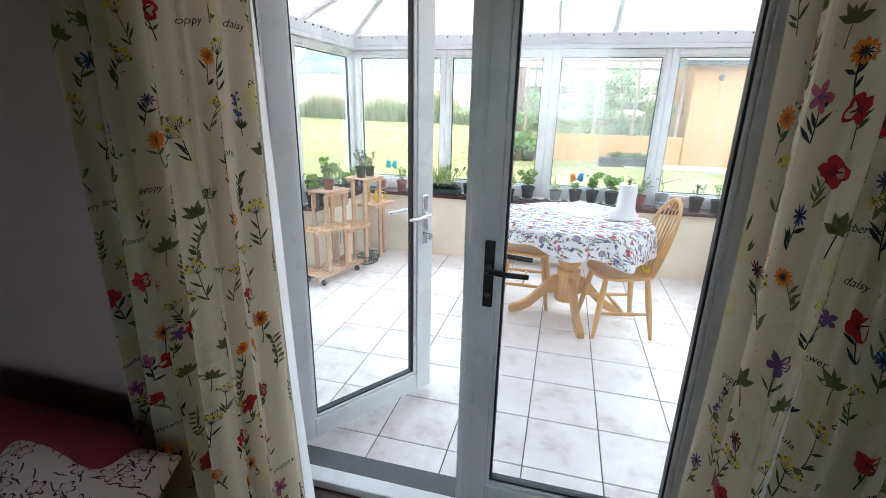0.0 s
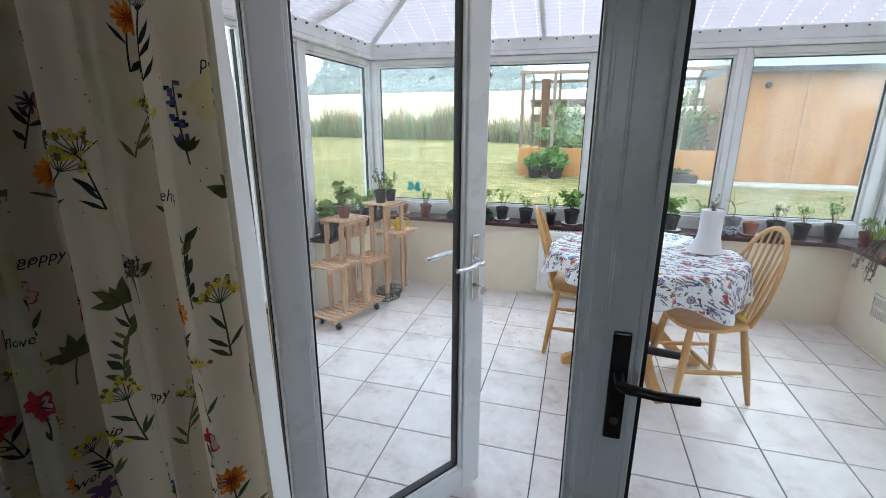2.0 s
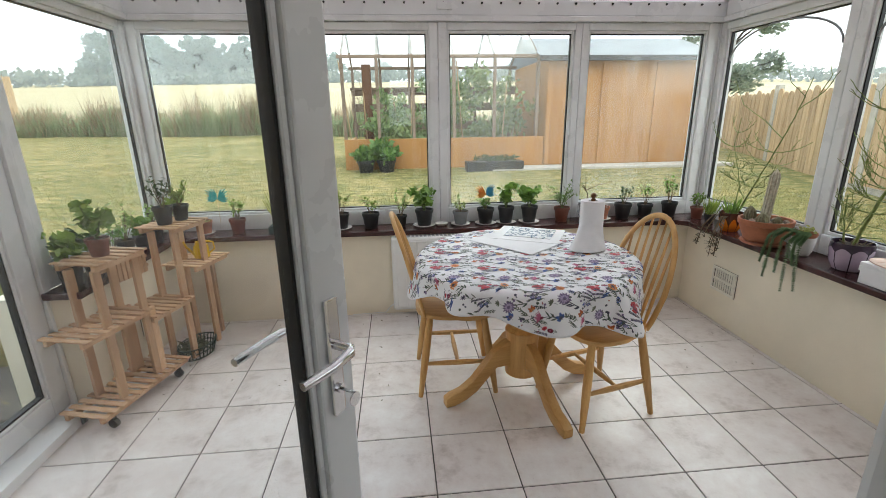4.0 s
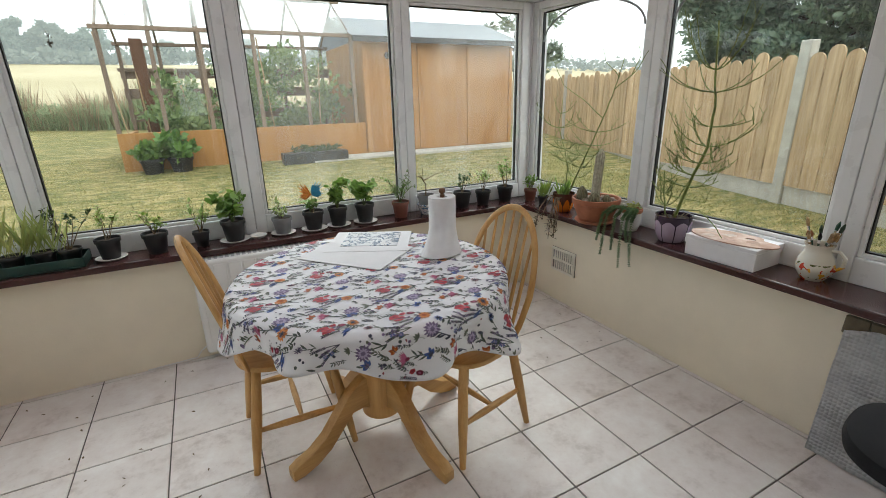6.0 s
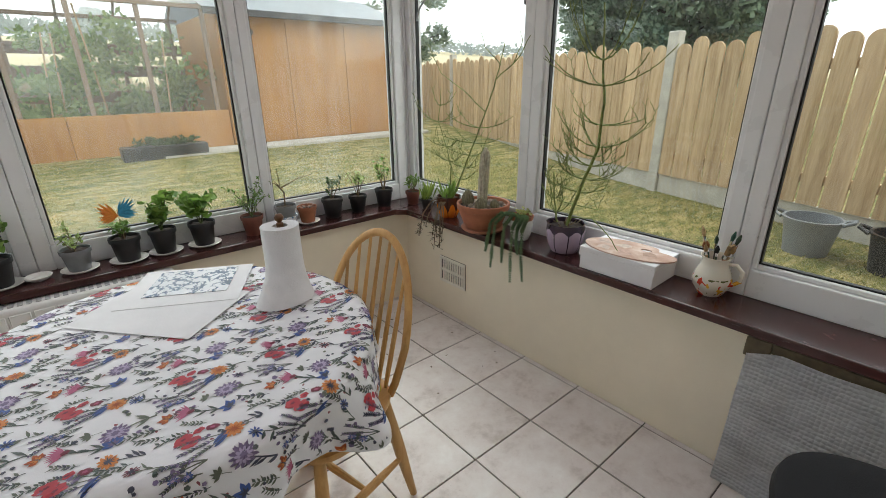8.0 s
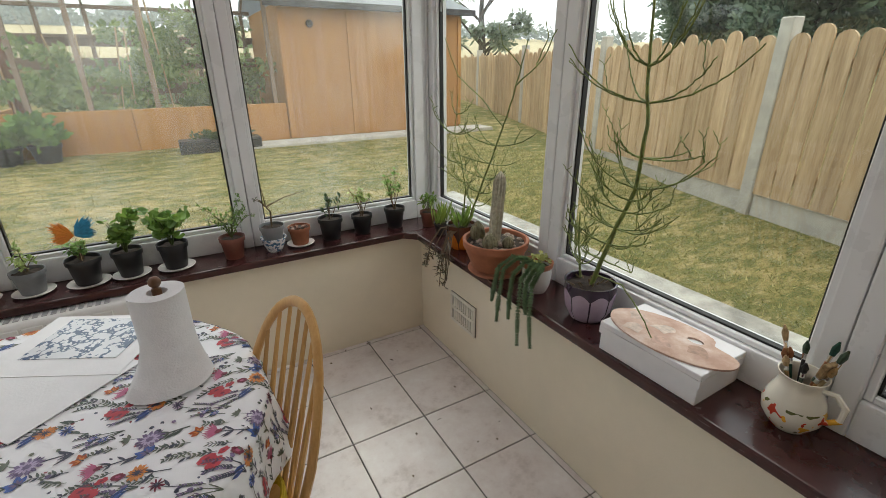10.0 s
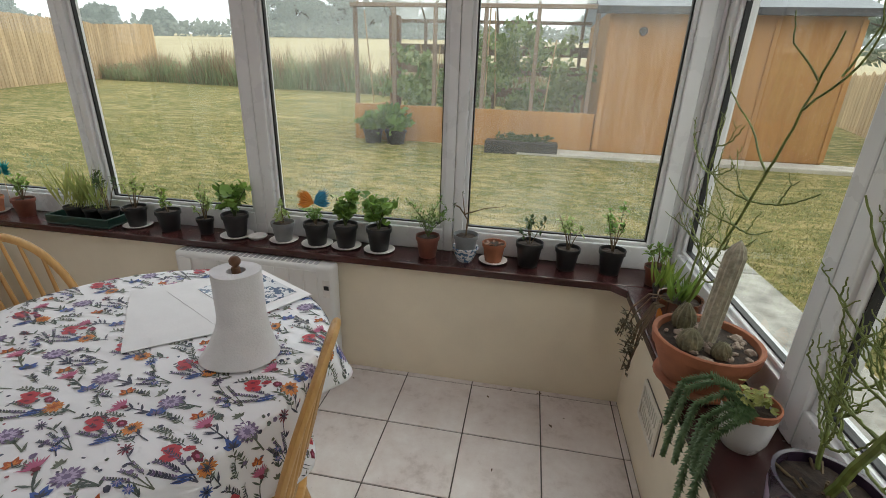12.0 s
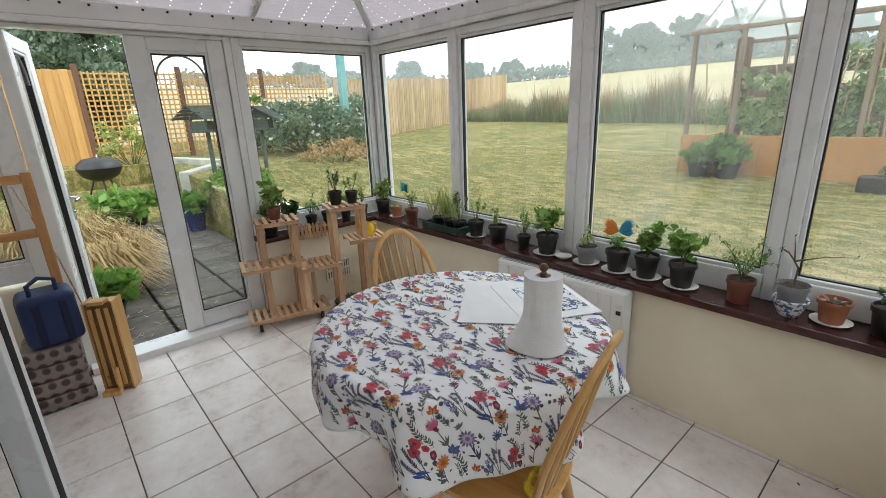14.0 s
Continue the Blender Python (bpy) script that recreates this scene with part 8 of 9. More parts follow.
# ================= slatted plant stand =================
def plant_stand():
    root = empty("plant_stand", pose(-1.911, 3.285, 0, 0, 0, 75.5) @ Matrix.Diagonal((1.08, 1.08, 1.02, 1)))
    tagged(root, "bare pine slatted plant stand with two towers on castors", "plant stand")
    D = 0.235

    def shelf(u0, u1, z, n):
        for y in (0.02, D - 0.045):
            bm = bmesh.new()
            box(bm, u0, u1, y, y + 0.02, z - 0.026, z - 0.0005, 0.002)
            part("bearer", bm, M_RAW, root)
        for k in range(n):
            bm = bmesh.new()
            x = u0 + (u1 - u0 - 0.026) * k / (n - 1)
            box(bm, x, x + 0.026, 0, D, z, z + 0.009, 0.002)
            part("slat", bm, M_RAW_Y, root)
    shelf(0.0, 0.52, 0.085, 12)
    shelf(0.0, 0.345, 0.455, 8)
    shelf(0.125, 0.385, 0.755, 6)
    shelf(0.36, 0.63, 0.40, 7)
    shelf(0.575, 0.83, 0.80, 6)
    shelf(0.70, 0.97, 0.545, 7)
    for u, z0, z1 in ((0.135, 0.095, 0.729), (0.335, 0.095, 0.729), (0.37, 0.095, 0.45), (0.60, 0.025, 0.774), (0.80, 0.025, 0.774)):
        for y in (0.041, D - 0.066):
            bm = bmesh.new()
            box(bm, u - 0.005, u + 0.033, y, y + 0.018, z0, z1, 0.002)
            part("post", bm, M_RAW_Z, root)
    for u in (0.45, 0.95):
        bm = bmesh.new()
        box(bm, u - 0.02, u + 0.004, 0.10, 0.118, 0.02 if u > 0.9 else 0.1, 0.515 if u > 0.9 else 0.37, 0.002)
        part("post", bm, M_RAW_Z, root)
    for k in range(9):
        bm = bmesh.new()
        x = 0.365 + k * 0.026
        v = [(x, 0.56), (x + 0.018, 0.56), (x + 0.018, 0.665), (x + 0.009, 0.678), (x, 0.665)]
        a = [bm.verts.new((p, D - 0.02, z)) for p, z in v]
        b = [bm.verts.new((p, D - 0.012, z)) for p, z in v]
        bm.faces.new(a)
        bm.faces.new(b[::-1])
        for j in range(5):
            bm.faces.new((a[j], b[j], b[(j + 1) % 5], a[(j + 1) % 5]))
        part("picket", bm, M_RAW_Z, root)
    for z in (0.585, 0.635):
        bm = bmesh.new()
        box(bm, 0.34, 0.61, D - 0.0118, D - 0.004, z, z + 0.014, 0.001)
        part("picket_rail", bm, M_RAW, root)
    for u in (0.06, 0.46):
        for y in (0.035, D - 0.035):
            bm = bmesh.new()
            tube(bm, [(u - 0.01, y, 0.021), (u + 0.01, y, 0.021)], 0.021, 14)
            box(bm, u - 0.008, u + 0.008, y - 0.008, y + 0.008, 0.03, 0.0585)
            part("castor", bm, M_BLACKPOT, root, "small black castor")
    m = root.matrix_basis

    def on(u, v, z, r, h, mat, kind, height, spread, seed, leaf, label):
        p = m @ Vector((u, v, z))
        return potted(p.x, p.y, p.z, r, h, mat, kind, height, spread, seed, leaf, label)
    on(0.25, 0.11, 0.764, 0.05, 0.085, M_BROWNPOT, "bushy", 0.14, 0.075, 301, M_LEAF, "brown pot with a leafy plant on the pine stand")
    on(0.655, 0.12, 0.809, 0.052, 0.1, BP, "sparse", 0.17, 0.06, 302, M_LEAF_DARK, "black pot with a tall dark seedling on the pine stand")
    on(0.765, 0.11, 0.809, 0.048, 0.09, BP, "sparse", 0.13, 0.06, 303, M_LEAF, "black pot with a small seedling on the pine stand")
    # watering can
    p = m @ Vector((0.86, 0.1, 0.554))
    can = empty("watering_can", pose(p.x, p.y, p.z, 0, 0, 200))
    tagged(can, "small yellow plastic watering can on the stand", "watering can")
    Y = painted("yellow_plastic", (0.8, 0.52, 0.01), 0.35, 0.08, 20)
    bm = bmesh.new()
    lathe(bm, [(0.042, 0), (0.046, 0.004), (0.043, 0.07), (0.03, 0.085), (0.028, 0.1), (0.025, 0.1), (0.027, 0.085)], 22)
    part("body", bm, Y, can, smooth=True)
    bm = bmesh.new()
    tube(bm, [(0.035, 0, 0.02), (0.075, 0, 0.07), (0.09, 0, 0.11)], [0.01, 0.007, 0.006], 8)
    part("spout", bm, Y, can, smooth=True)
    bm = bmesh.new()
    tube(bm, [(-0.04, 0, 0.02), (-0.075, 0, 0.045), (-0.07, 0, 0.09), (-0.03, 0, 0.1)], 0.005, 8)
    part("handle", bm, Y, can, smooth=True)
    # tray of dried cuttings on the floor
    p = m @ Vector((0.69, 0.09, 0.001))
    tr = empty("wire_basket", pose(p.x, p.y, p.z, 0, 0, 75))
    tagged(tr, "dark green basket of dry cuttings on the floor", "basket")
    bm = bmesh.new()
    for z, s in ((0.002, 0.8), (0.04, 0.92), (0.075, 1.0)):
        pts = [(0.13 * s * math.cos(a), 0.09 * s * math.sin(a), z + 0.004) for a in [2 * math.pi * k / 28 for k in range(29)]]
        tube(bm, pts, 0.004, 5)
    for k in range(28):
        a = 2 * math.pi * k / 28
        tube(bm, [(0.104 * math.cos(a), 0.072 * math.sin(a), 0.005), (0.13 * math.cos(a), 0.09 * math.sin(a), 0.08)], 0.003, 4)
    part("basket", bm, painted("dark_green_wire", (0.02, 0.05, 0.035), 0.5, 0.2, 30), tr)
    rnd = random.Random(6)
    verts, faces = [], []
    clump_leaves(rnd, [(Vector((rnd.uniform(-0.08, 0.08), rnd.uniform(-0.05, 0.05), 0.05)), 0.04) for _ in range(9)], 40, 0.07, 0.004, verts, faces)
    fast_mesh("dry_foliage", verts, faces, leafy("dry_cuttings", (0.1, 0.1, 0.06), (0.25, 0.25, 0.16)), tr)


M_RAW_Y = wood("bare_pine_cross_slats", (0.46, 0.27, 0.15), (0.7, 0.48, 0.3), 0.65, (1, 8, 1))
plant_stand()
potted(-2.125, 3.60, S, 0.058, 0.11, BP, "bushy", 0.13, 0.075, 310, M_LEAF, "black pot with a broad leaved plant on the side sill")
potted(-2.12, 3.76, S, 0.05, 0.1, BP, "bushy", 0.11, 0.06, 311, M_LEAF_DARK, "black pot with a dark leafy plant on the side sill")
potted(-2.12, 3.92, S, 0.045, 0.09, BP, "sparse", 0.16, 0.06, 312, M_LEAF, "black pot with a thin seedling on the side sill")
potted(-2.12, 4.06, S, 0.05, 0.1, BP, "sparse", 0.18, 0.06, 313, M_LEAF_PALE, "black pot with a pale flowering seedling on the side sill")
potted(-2.12, 4.22, S, 0.045, 0.09, BP, "bushy", 0.1, 0.05, 314, M_LEAF, "black pot with a small leafy plant on the side sill")
potted(-2.11, 4.37, S, 0.05, 0.1, BP, "sparse", 0.15, 0.06, 315, M_LEAF, "black pot with a sparse seedling on the side sill")


# ================= beside the garden door =================
# pine copy darkened to put the recess shade into the easel's face board
M_PINE_SHADE = wood("shadowed_pine_recess", (0.16, 0.08, 0.03), (0.26, 0.14, 0.05), 0.5, (1, 1, 8))
def clutter():
    # studio easel
    root = empty("studio_easel", pose(-2.06, 2.0, 0))
    tagged(root, "oiled beech easel frame standing by the window", "easel")
    for y0, y1 in ((0.345, 0.39), (-0.22, -0.175)):
        bm = bmesh.new()
        box(bm, -0.02, 0.02, y0, y1, 0.0, 1.235, 0.006, segments=2)
        part("upright", bm, M_BEECH, root)
    for z in (1.18, 0.895, 0.12):
        bm = bmesh.new()
        box(bm, -0.014, 0.014, -0.174, 0.344, z, z + 0.045, 0.004)
        part("crossbar", bm, M_BEECH_Y, root)
    bm = bmesh.new()
    tube(bm, [(0.0, 0.30, 1.17), (0.012, 0.40, 0.75), (0.02, 0.45, 0.42)], 0.004, 6)
    part("brace_rod", bm, M_CHROME, root, "thin steel brace")
    # stack of printed paper packs
    m = Nodes("dotted_pack_paper")
    v = m.coord()
    vo = m.n.new("ShaderNodeTexVoronoi")
    vo.inputs["Scale"].default_value = 17.0
    vo.inputs["Randomness"].default_value = 0.15
    m.l.new(v, vo.inputs["Vector"])
    dot = m.math("LESS_THAN", vo.outputs["Distance"], 0.3)
    rim = m.math("LESS_THAN", vo.outputs["Distance"], 0.38)
    col = m.mix(rim, m.mix(m.noise(20.0, 4, 0.6, v), (0.2, 0.155, 0.14), (0.3, 0.24, 0.22)), (0.13, 0.09, 0.08))
    col = m.mix(dot, col, (0.05, 0.035, 0.03))
    m.bump(m.noise(30.0, 4, 0.6, v), 0.4, 0.01)
    pack = m.done(col, 0.35)
    for k in range(4):
        bm = bmesh.new()
        box(bm, -0.15, 0.13, -0.135, 0.115, 0.0, 0.088, 0.022, segments=3)
        o = obj("paper_pack", bm, pack, None, smooth=True)
        o.matrix_basis = pose(-1.935 + 0.004 * (k % 2), 2.275, 0.001 + 0.0885 * k, 0, 0, 3 - 2 * k)
        tagged(o, "brown dotted plastic wrapped pack in a stack", "pack", "stacked paper packs")
    # blue bag
    root = empty("cool_bag", pose(-1.94, 2.29, 0.3565, 0, 0, 4))
    tagged(root, "navy blue fabric bag with straps on the stacked packs", "bag")
    B = painted("navy_nylon", (0.012, 0.028, 0.11), 0.6, 0.25, 22, 0.5, 300)
    bm = bmesh.new()
    box(bm, -0.12, 0.12, -0.12, 0.12, 0, 0.28, 0.05, segments=4)
    for v in bm.verts:
        v.co.x += 0.01 * math.sin(v.co.z * 30)
        v.co.y += 0.008 * math.sin(v.co.z * 25 + 1)
    part("body", bm, B, root, smooth=True)
    for y in (-0.06, 0.05):
        bm = bmesh.new()
        box(bm, 0.1285, 0.133, y, y + 0.03, 0.02, 0.24, 0.001)
        part("strap", bm, painted("dark_webbing", (0.008, 0.014, 0.05), 0.8, 0.2, 60), root)
    bm = bmesh.new()
    tube(bm, [(0.06, -0.05, 0.262), (0.09, -0.05, 0.34), (0.07, 0.0, 0.365), (0.05, 0.06, 0.34), (0.04, 0.06, 0.262)], 0.011, 8)
    part("handle", bm, B, root, smooth=True)
    # folded box easel
    root = empty("box_easel", pose(-1.845, 2.52, 0.0, 0, 0, 62) @ Matrix.Diagonal((0.75, 1, 1, 1)))
    tagged(root, "folded pine sketch box easel standing on its end", "easel")
    for nm, b in (("side_board", (-0.10, -0.088, -0.055, 0.055, 0.0, 0.545)), ("side_board", (0.088, 0.10, -0.055, 0.055, 0.0, 0.545)), ("face_board", (-0.0875, 0.0875, -0.05, -0.04, 0.01, 0.535)), ("back_board", (-0.0875, 0.0875, 0.04, 0.05, 0.01, 0.535)), ("top_board", (-0.0875, 0.0875, -0.0395, 0.0395, 0.525, 0.54))):
        bm = bmesh.new()
        box(bm, *b, 0.002)
        part(nm, bm, M_PINE_SHADE if nm == "face_board" else M_PINE, root)
    for x in (-0.055, 0.0, 0.05):
        bm = bmesh.new()
        box(bm, x - 0.013, x + 0.013, -0.0625, -0.0505, 0.04, 0.51, 0.003)
        part("folded_leg", bm, M_PINE, root)
    bm = bmesh.new()
    box(bm, -0.09, 0.03, -0.11, -0.063, 0.0, 0.03, 0.003)
    box(bm, 0.02, 0.035, -0.1, -0.064, 0.031, 0.16, 0.003)
    part("canvas_rest", bm, M_PINE, root)
    bm = bmesh.new()
    box(bm, -0.04, 0.06, -0.09, -0.02, 0.5405, 0.56, 0.003)
    part("clamp", bm, M_PINE, root)
    for z in (0.1, 0.45):
        bm = bmesh.new()
        tube(bm, [(-0.05, -0.063, z), (-0.05, -0.075, z)], [0.011, 0.009], 12)
        part("brass_knob", bm, painted("brass", (0.6, 0.4, 0.12), 0.3, 0.1, 20, 0.05, 80, 0.9), root, "brass wing knob")
    bm = bmesh.new()
    box(bm, -0.15, -0.03, -0.12, 0.12, 0.36, 0.372, 0.002)


M_BEECH_Y = wood("oiled_beech_bars", (0.42, 0.2, 0.07), (0.6, 0.33, 0.13), 0.45, (1, 8, 1))
clutter()


# ================= beside the right wall =================
def wrapped_frames():
    root = empty("wrapped_pictures", pose(1.50, 2.49, 0.0))
    tagged(root, "picture frames in grey bubble wrap leaning on the wall", "wrapped frames")
    m = Nodes("bubble_wrap")
    v = m.coord()
    vo = m.n.new("ShaderNodeTexVoronoi")
    vo.inputs["Scale"].default_value = 70.0
    vo.inputs["Randomness"].default_value = 0.2
    m.l.new(v, vo.inputs["Vector"])
    big = m.noise(6.0, 4, 0.55, m.stretch(v, (1, 0.8, 1.4)))
    col = m.ramp(big, [(0.3, (0.56, 0.57, 0.6)), (0.7, (0.82, 0.83, 0.86))])
    m.bump(m.math("ADD", m.math("MULTIPLY", vo.outputs["Distance"], -0.4), m.math("MULTIPLY", big, 2.0)), 0.8, 0.03)
    wrap = m.done(col, 0.14, 0.0, Coat_Weight=0.6)
    tilt = Matrix.Rotation(radians(6), 4, "Y")
    bm = bmesh.new()
    g = sheet(bm, lambda u, w: tilt @ Vector((-0.035 - 0.012 * noise.noise(Vector((u * 5, w * 4, 1))), -0.72 * u, 0.004 + 0.545 * w - (0.03 * (1 - u * 8) if u < 0.12 and w > 0.9 else 0))), 30, 20)
    bmesh.ops.solidify(bm, geom=bm.faces[:], thickness=-0.04)
    part("wrapping", bm, wrap, root, smooth=True)
    bm = bmesh.new()
    box(bm, -0.012, 0.012, -0.06, 0.015, 0.50, 0.57, 0.003, tilt)
    box(bm, -0.012, 0.012, -0.70, -0.061, 0.535, 0.57, 0.003, tilt)
    part("frame_corner", bm, painted("old_gilt_frame", (0.16, 0.12, 0.07), 0.5, 0.3, 20), root, "brown frame showing at a torn corner")


wrapped_frames()


def office_chair():
    root = empty("office_chair", pose(1.09, 2.04, 0, 0, 0, 12))
    tagged(root, "black cushioned swivel stool on a five star base", "stool")
    BL = painted("black_fabric", (0.006, 0.006, 0.008), 0.95, 0.3, 30, 0.5, 500)
    bm = bmesh.new()
    n = 44
    rows = []
    for s, z in ((0.9, 0.425), (0.98, 0.435), (1.0, 0.455), (0.97, 0.478), (0.85, 0.488), (0.5, 0.487), (0.1, 0.483)):
        rows.append([bm.verts.new((0.21 * s * math.copysign(abs(math.cos(2 * math.pi * k / n)) ** 0.8, math.cos(2 * math.pi * k / n)), 0.24 * s * math.copysign(abs(math.sin(2 * math.pi * k / n)) ** 0.8, math.sin(2 * math.pi * k / n)), z)) for k in range(n)])
    for a, b in zip(rows, rows[1:]):
        for k in range(n):
            bm.faces.new((a[k], a[(k + 1) % n], b[(k + 1) % n], b[k]))
    bm.faces.new(rows[0][::-1])
    bm.faces.new(rows[-1])
    part("cushion", bm, BL, root, smooth=True)
    bm = bmesh.new()
    lathe(bm, [(0.06, 0.38), (0.17, 0.40), (0.185, 0.4245)], 28, top=True)
    part("seat_shell", bm, painted("dark_grey_plastic", (0.06, 0.06, 0.065), 0.5, 0.1, 20), root, "dark grey plastic shell", smooth=True)
    bm = bmesh.new()
    lathe(bm, [(0.03, 0.09), (0.03, 0.22), (0.018, 0.225), (0.018, 0.381)], 16, top=True)
    part("gas_column", bm, M_BLACKPOT, root)
    for k in range(5):
        a = 2 * math.pi * k / 5 + 0.3
        bm = bmesh.new()
        tube(bm, [(0.025 * math.cos(a), 0.025 * math.sin(a), 0.10), (0.25 * math.cos(a), 0.25 * math.sin(a), 0.072)], [0.02, 0.013], 8)
        leg = part("star_leg", bm, M_BLACKPOT, root, smooth=True)
        bm = bmesh.new()
        tube(bm, [(0.25 * math.cos(a) - 0.018 * math.sin(a), 0.25 * math.sin(a) + 0.018 * math.cos(a), 0.028), (0.25 * math.cos(a) + 0.018 * math.sin(a), 0.25 * math.sin(a) - 0.018 * math.cos(a), 0.028)], 0.028, 14)
        part("castor", bm, M_BLACKPOT, leg)


office_chair()


# ================= living room corner =================
def sofa():
    root = empty("armchair", pose(-1.70, 0.62, 0, 0, 0, 0))
    tagged(root, "dark red armchair in the dim living room", "armchair")
    R = painted("dark_red_upholstery", (0.16, 0.015, 0.025), 0.9, 0.2, 18, 0.4, 300)
    for nm, b, bev in (("seat", (-0.4, 0.42, -0.35, 0.30, 0.1, 0.34), 0.05), ("armrest", (-0.4, 0.42, 0.305, 0.47, 0.1, 0.50), 0.07), ("armrest", (-0.4, 0.42, -0.52, -0.355, 0.1, 0.50), 0.07), ("backrest", (-0.6, -0.405, -0.52, 0.47, 0.1, 0.85), 0.08)):
        bm = bmesh.new()
        box(bm, *b, bev, segments=4)
        part(nm, bm, R, root, smooth=True)
    for x in (-0.5, 0.35):
        for y in (-0.45, 0.4):
            bm = bmesh.new()
            box(bm, x - 0.03, x + 0.03, y - 0.03, y + 0.03, 0.0, 0.0995, 0.004)
            part("foot", bm, M_DARKMETAL, root)
    m = print_cloth("rose_print_cushion", (0.66, 0.53, 0.48), [
        lay(17.0, 0.45, 5, 1.2, [(0.1, 0.03, 0.05), (0.13, 0.05, 0.06)], 0.85, 1.7, depth=0.6),
        lay(17.0, 0.36, 5, 1.2, [(0.66, 0.53, 0.48), (0.6, 0.47, 0.42)], 0.85, 1.7, depth=0.6),
        lay(22.0, 0.46, 2, 9.0, [(0.1, 0.04, 0.05)], 0.8, 4.4, depth=0.1)], 0.9)
    bm = bmesh.new()
    layer = bm.loops.layers.uv.new("UVMap")
    tops = {}
    for sgn in (1, -1):
        g = sheet(bm, lambda u, v: Vector(((u - 0.5) * 0.5, (v - 0.5) * 0.46, sgn * 0.095 * (max(0.0, 1 - abs(2 * u - 1) ** 2.6) * max(0.0, 1 - abs(2 * v - 1) ** 2.6)) ** 0.5)), 24, 24)
        for i in range(25):
            for j in range(25):
                tops[g[i][j]] = (i / 24 * 0.46, j / 24 * 0.46 + (0.6 if sgn < 0 else 0))
    for f in bm.faces:
        for lp in f.loops:
            lp[layer].uv = tops[lp.vert]
    o = obj("cushion", bm, m, None, smooth=True)
    o.matrix_basis = pose(-1.385, 0.84, 0.34, 22, 10, 12)
    tagged(o, "plump cushion with a brown and cream rose print", "cushion")


sofa()

# ================= garden things =================
def bird_table(x, y, h, seed, label, roof_w=0.6):
    gz = ground_z(x, y)
    root = empty("bird_table", pose(x, y, gz - 0.02, 0, 0, seed * 25))
    tagged(root, label, "bird table")
    G = painted("weathered_green_wood", (0.1, 0.13, 0.11), 0.85, 0.25, 12)
    bm = bmesh.new()
    tube(bm, [(0, 0, 0), (0, 0, h - 0.32)], [0.035, 0.03], 10)
    part("pole", bm, G, root)
    bm = bmesh.new()
    box(bm, -0.19, 0.19, -0.17, 0.17, h - 0.32, h - 0.29, 0.005)
    part("tray", bm, G, root)
    for sx in (-1, 1):
        for sy in (-1, 1):
            bm = bmesh.new()
            box(bm, sx * 0.15 - 0.015, sx * 0.15 + 0.015, sy * 0.13 - 0.015, sy * 0.13 + 0.015, h - 0.2895, h - 0.13, 0.002)
            part("corner_post", bm, G, root)
    for sy in (-1, 1):
        bm = bmesh.new()
        box(bm, -0.134, 0.134, sy * 0.13 - 0.006, sy * 0.13 + 0.006, h - 0.289, h - 0.16, 0.002)
        v = [bm.verts.new((x, sy * 0.13, z)) for x, z in ((-0.17, h - 0.125), (0.17, h - 0.125), (0, h + 0.03))]
        bm.faces.new(v)
        part("gable_panel", bm, G, root)
    for s in (-1, 1):
        for k in range(4):
            t0, t1 = k / 4, (k + 1) / 4 + 0.03
            bm = bmesh.new()
            xa, xb = s * roof_w * 0.58 * (1 - t0), s * roof_w * 0.58 * (1 - t1)
            za, zb = h - 0.15 + 0.2 * t0, h - 0.15 + 0.2 * t1
            v = [bm.verts.new(c) for c in ((xa, -roof_w / 2, za + 0.012), (xa, roof_w / 2, za + 0.012), (xb, roof_w / 2, zb), (xb, -roof_w / 2, zb))]
            bm.faces.new(v)
            bmesh.ops.solidify(bm, geom=bm.faces[:], thickness=0.012)
            part("roof_slat", bm, G, root)


bird_table(-6.3, 4.42, 0.98, 1, "weathered green bird table with a slatted gable roof")
bird_table(-6.6, 5.32, 0.95, 2, "second grey green bird table on the lawn")


def teal_post():
    x, y = -8.4, 7.95
    bm = bmesh.new()
    z = ground_z(x, y)
    box(bm, -0.075, 0.075, -0.075, 0.075, -0.2, 2.3, 0.01)
    o = obj("garden_post", bm, painted("pale_teal_paint", (0.2, 0.45, 0.46), 0.6, 0.1, 6))
    o.matrix_basis = pose(x, y, z)
    tagged(o, "tall square post painted pale teal on the lawn", "post")


teal_post()


def bush(name, x, y, z, r, h, n, per, leaf, mat, seed, label, petals=None, petal_n=0, stems=True, cat="bush"):
    rnd = random.Random(seed)
    root = empty(name, pose(x, y, z))
    tagged(root, label, cat)
    cl = []
    bm = bmesh.new()
    for k in range(n):
        a, q = rnd.uniform(0, 6.28), r * rnd.random() ** 0.5
        hh = h * (1 - 0.45 * (q / r) ** 2) * rnd.uniform(0.35, 1.0)
        c = Vector((q * math.cos(a), q * math.sin(a), hh))
        cl.append((c, r * rnd.uniform(0.16, 0.3)))
        tube(bm, [(c.x * 0.2, c.y * 0.2, -0.03), (c.x * 0.7, c.y * 0.7, c.z * 0.6), c], [0.008, 0.006, 0.003], 5)
    part("stem", bm, M_STEM, root)
    verts, faces = [], []
    clump_leaves(rnd, cl, per, leaf, leaf * 0.3, verts, faces)
    fast_mesh("foliage", verts, faces, mat, root)
    if petals:
        bm = bmesh.new()
        for k in range(petal_n):
            c, rr = cl[k % n]
            p = c + rand_dir(rnd, 0.6) * rr * 1.0
            round_leaf(bm, p, rand_dir(rnd, 0.8), rnd.uniform(0.035, 0.055), rnd)
        part("bloom", bm, petals, root, "scattered blooms")
    return root


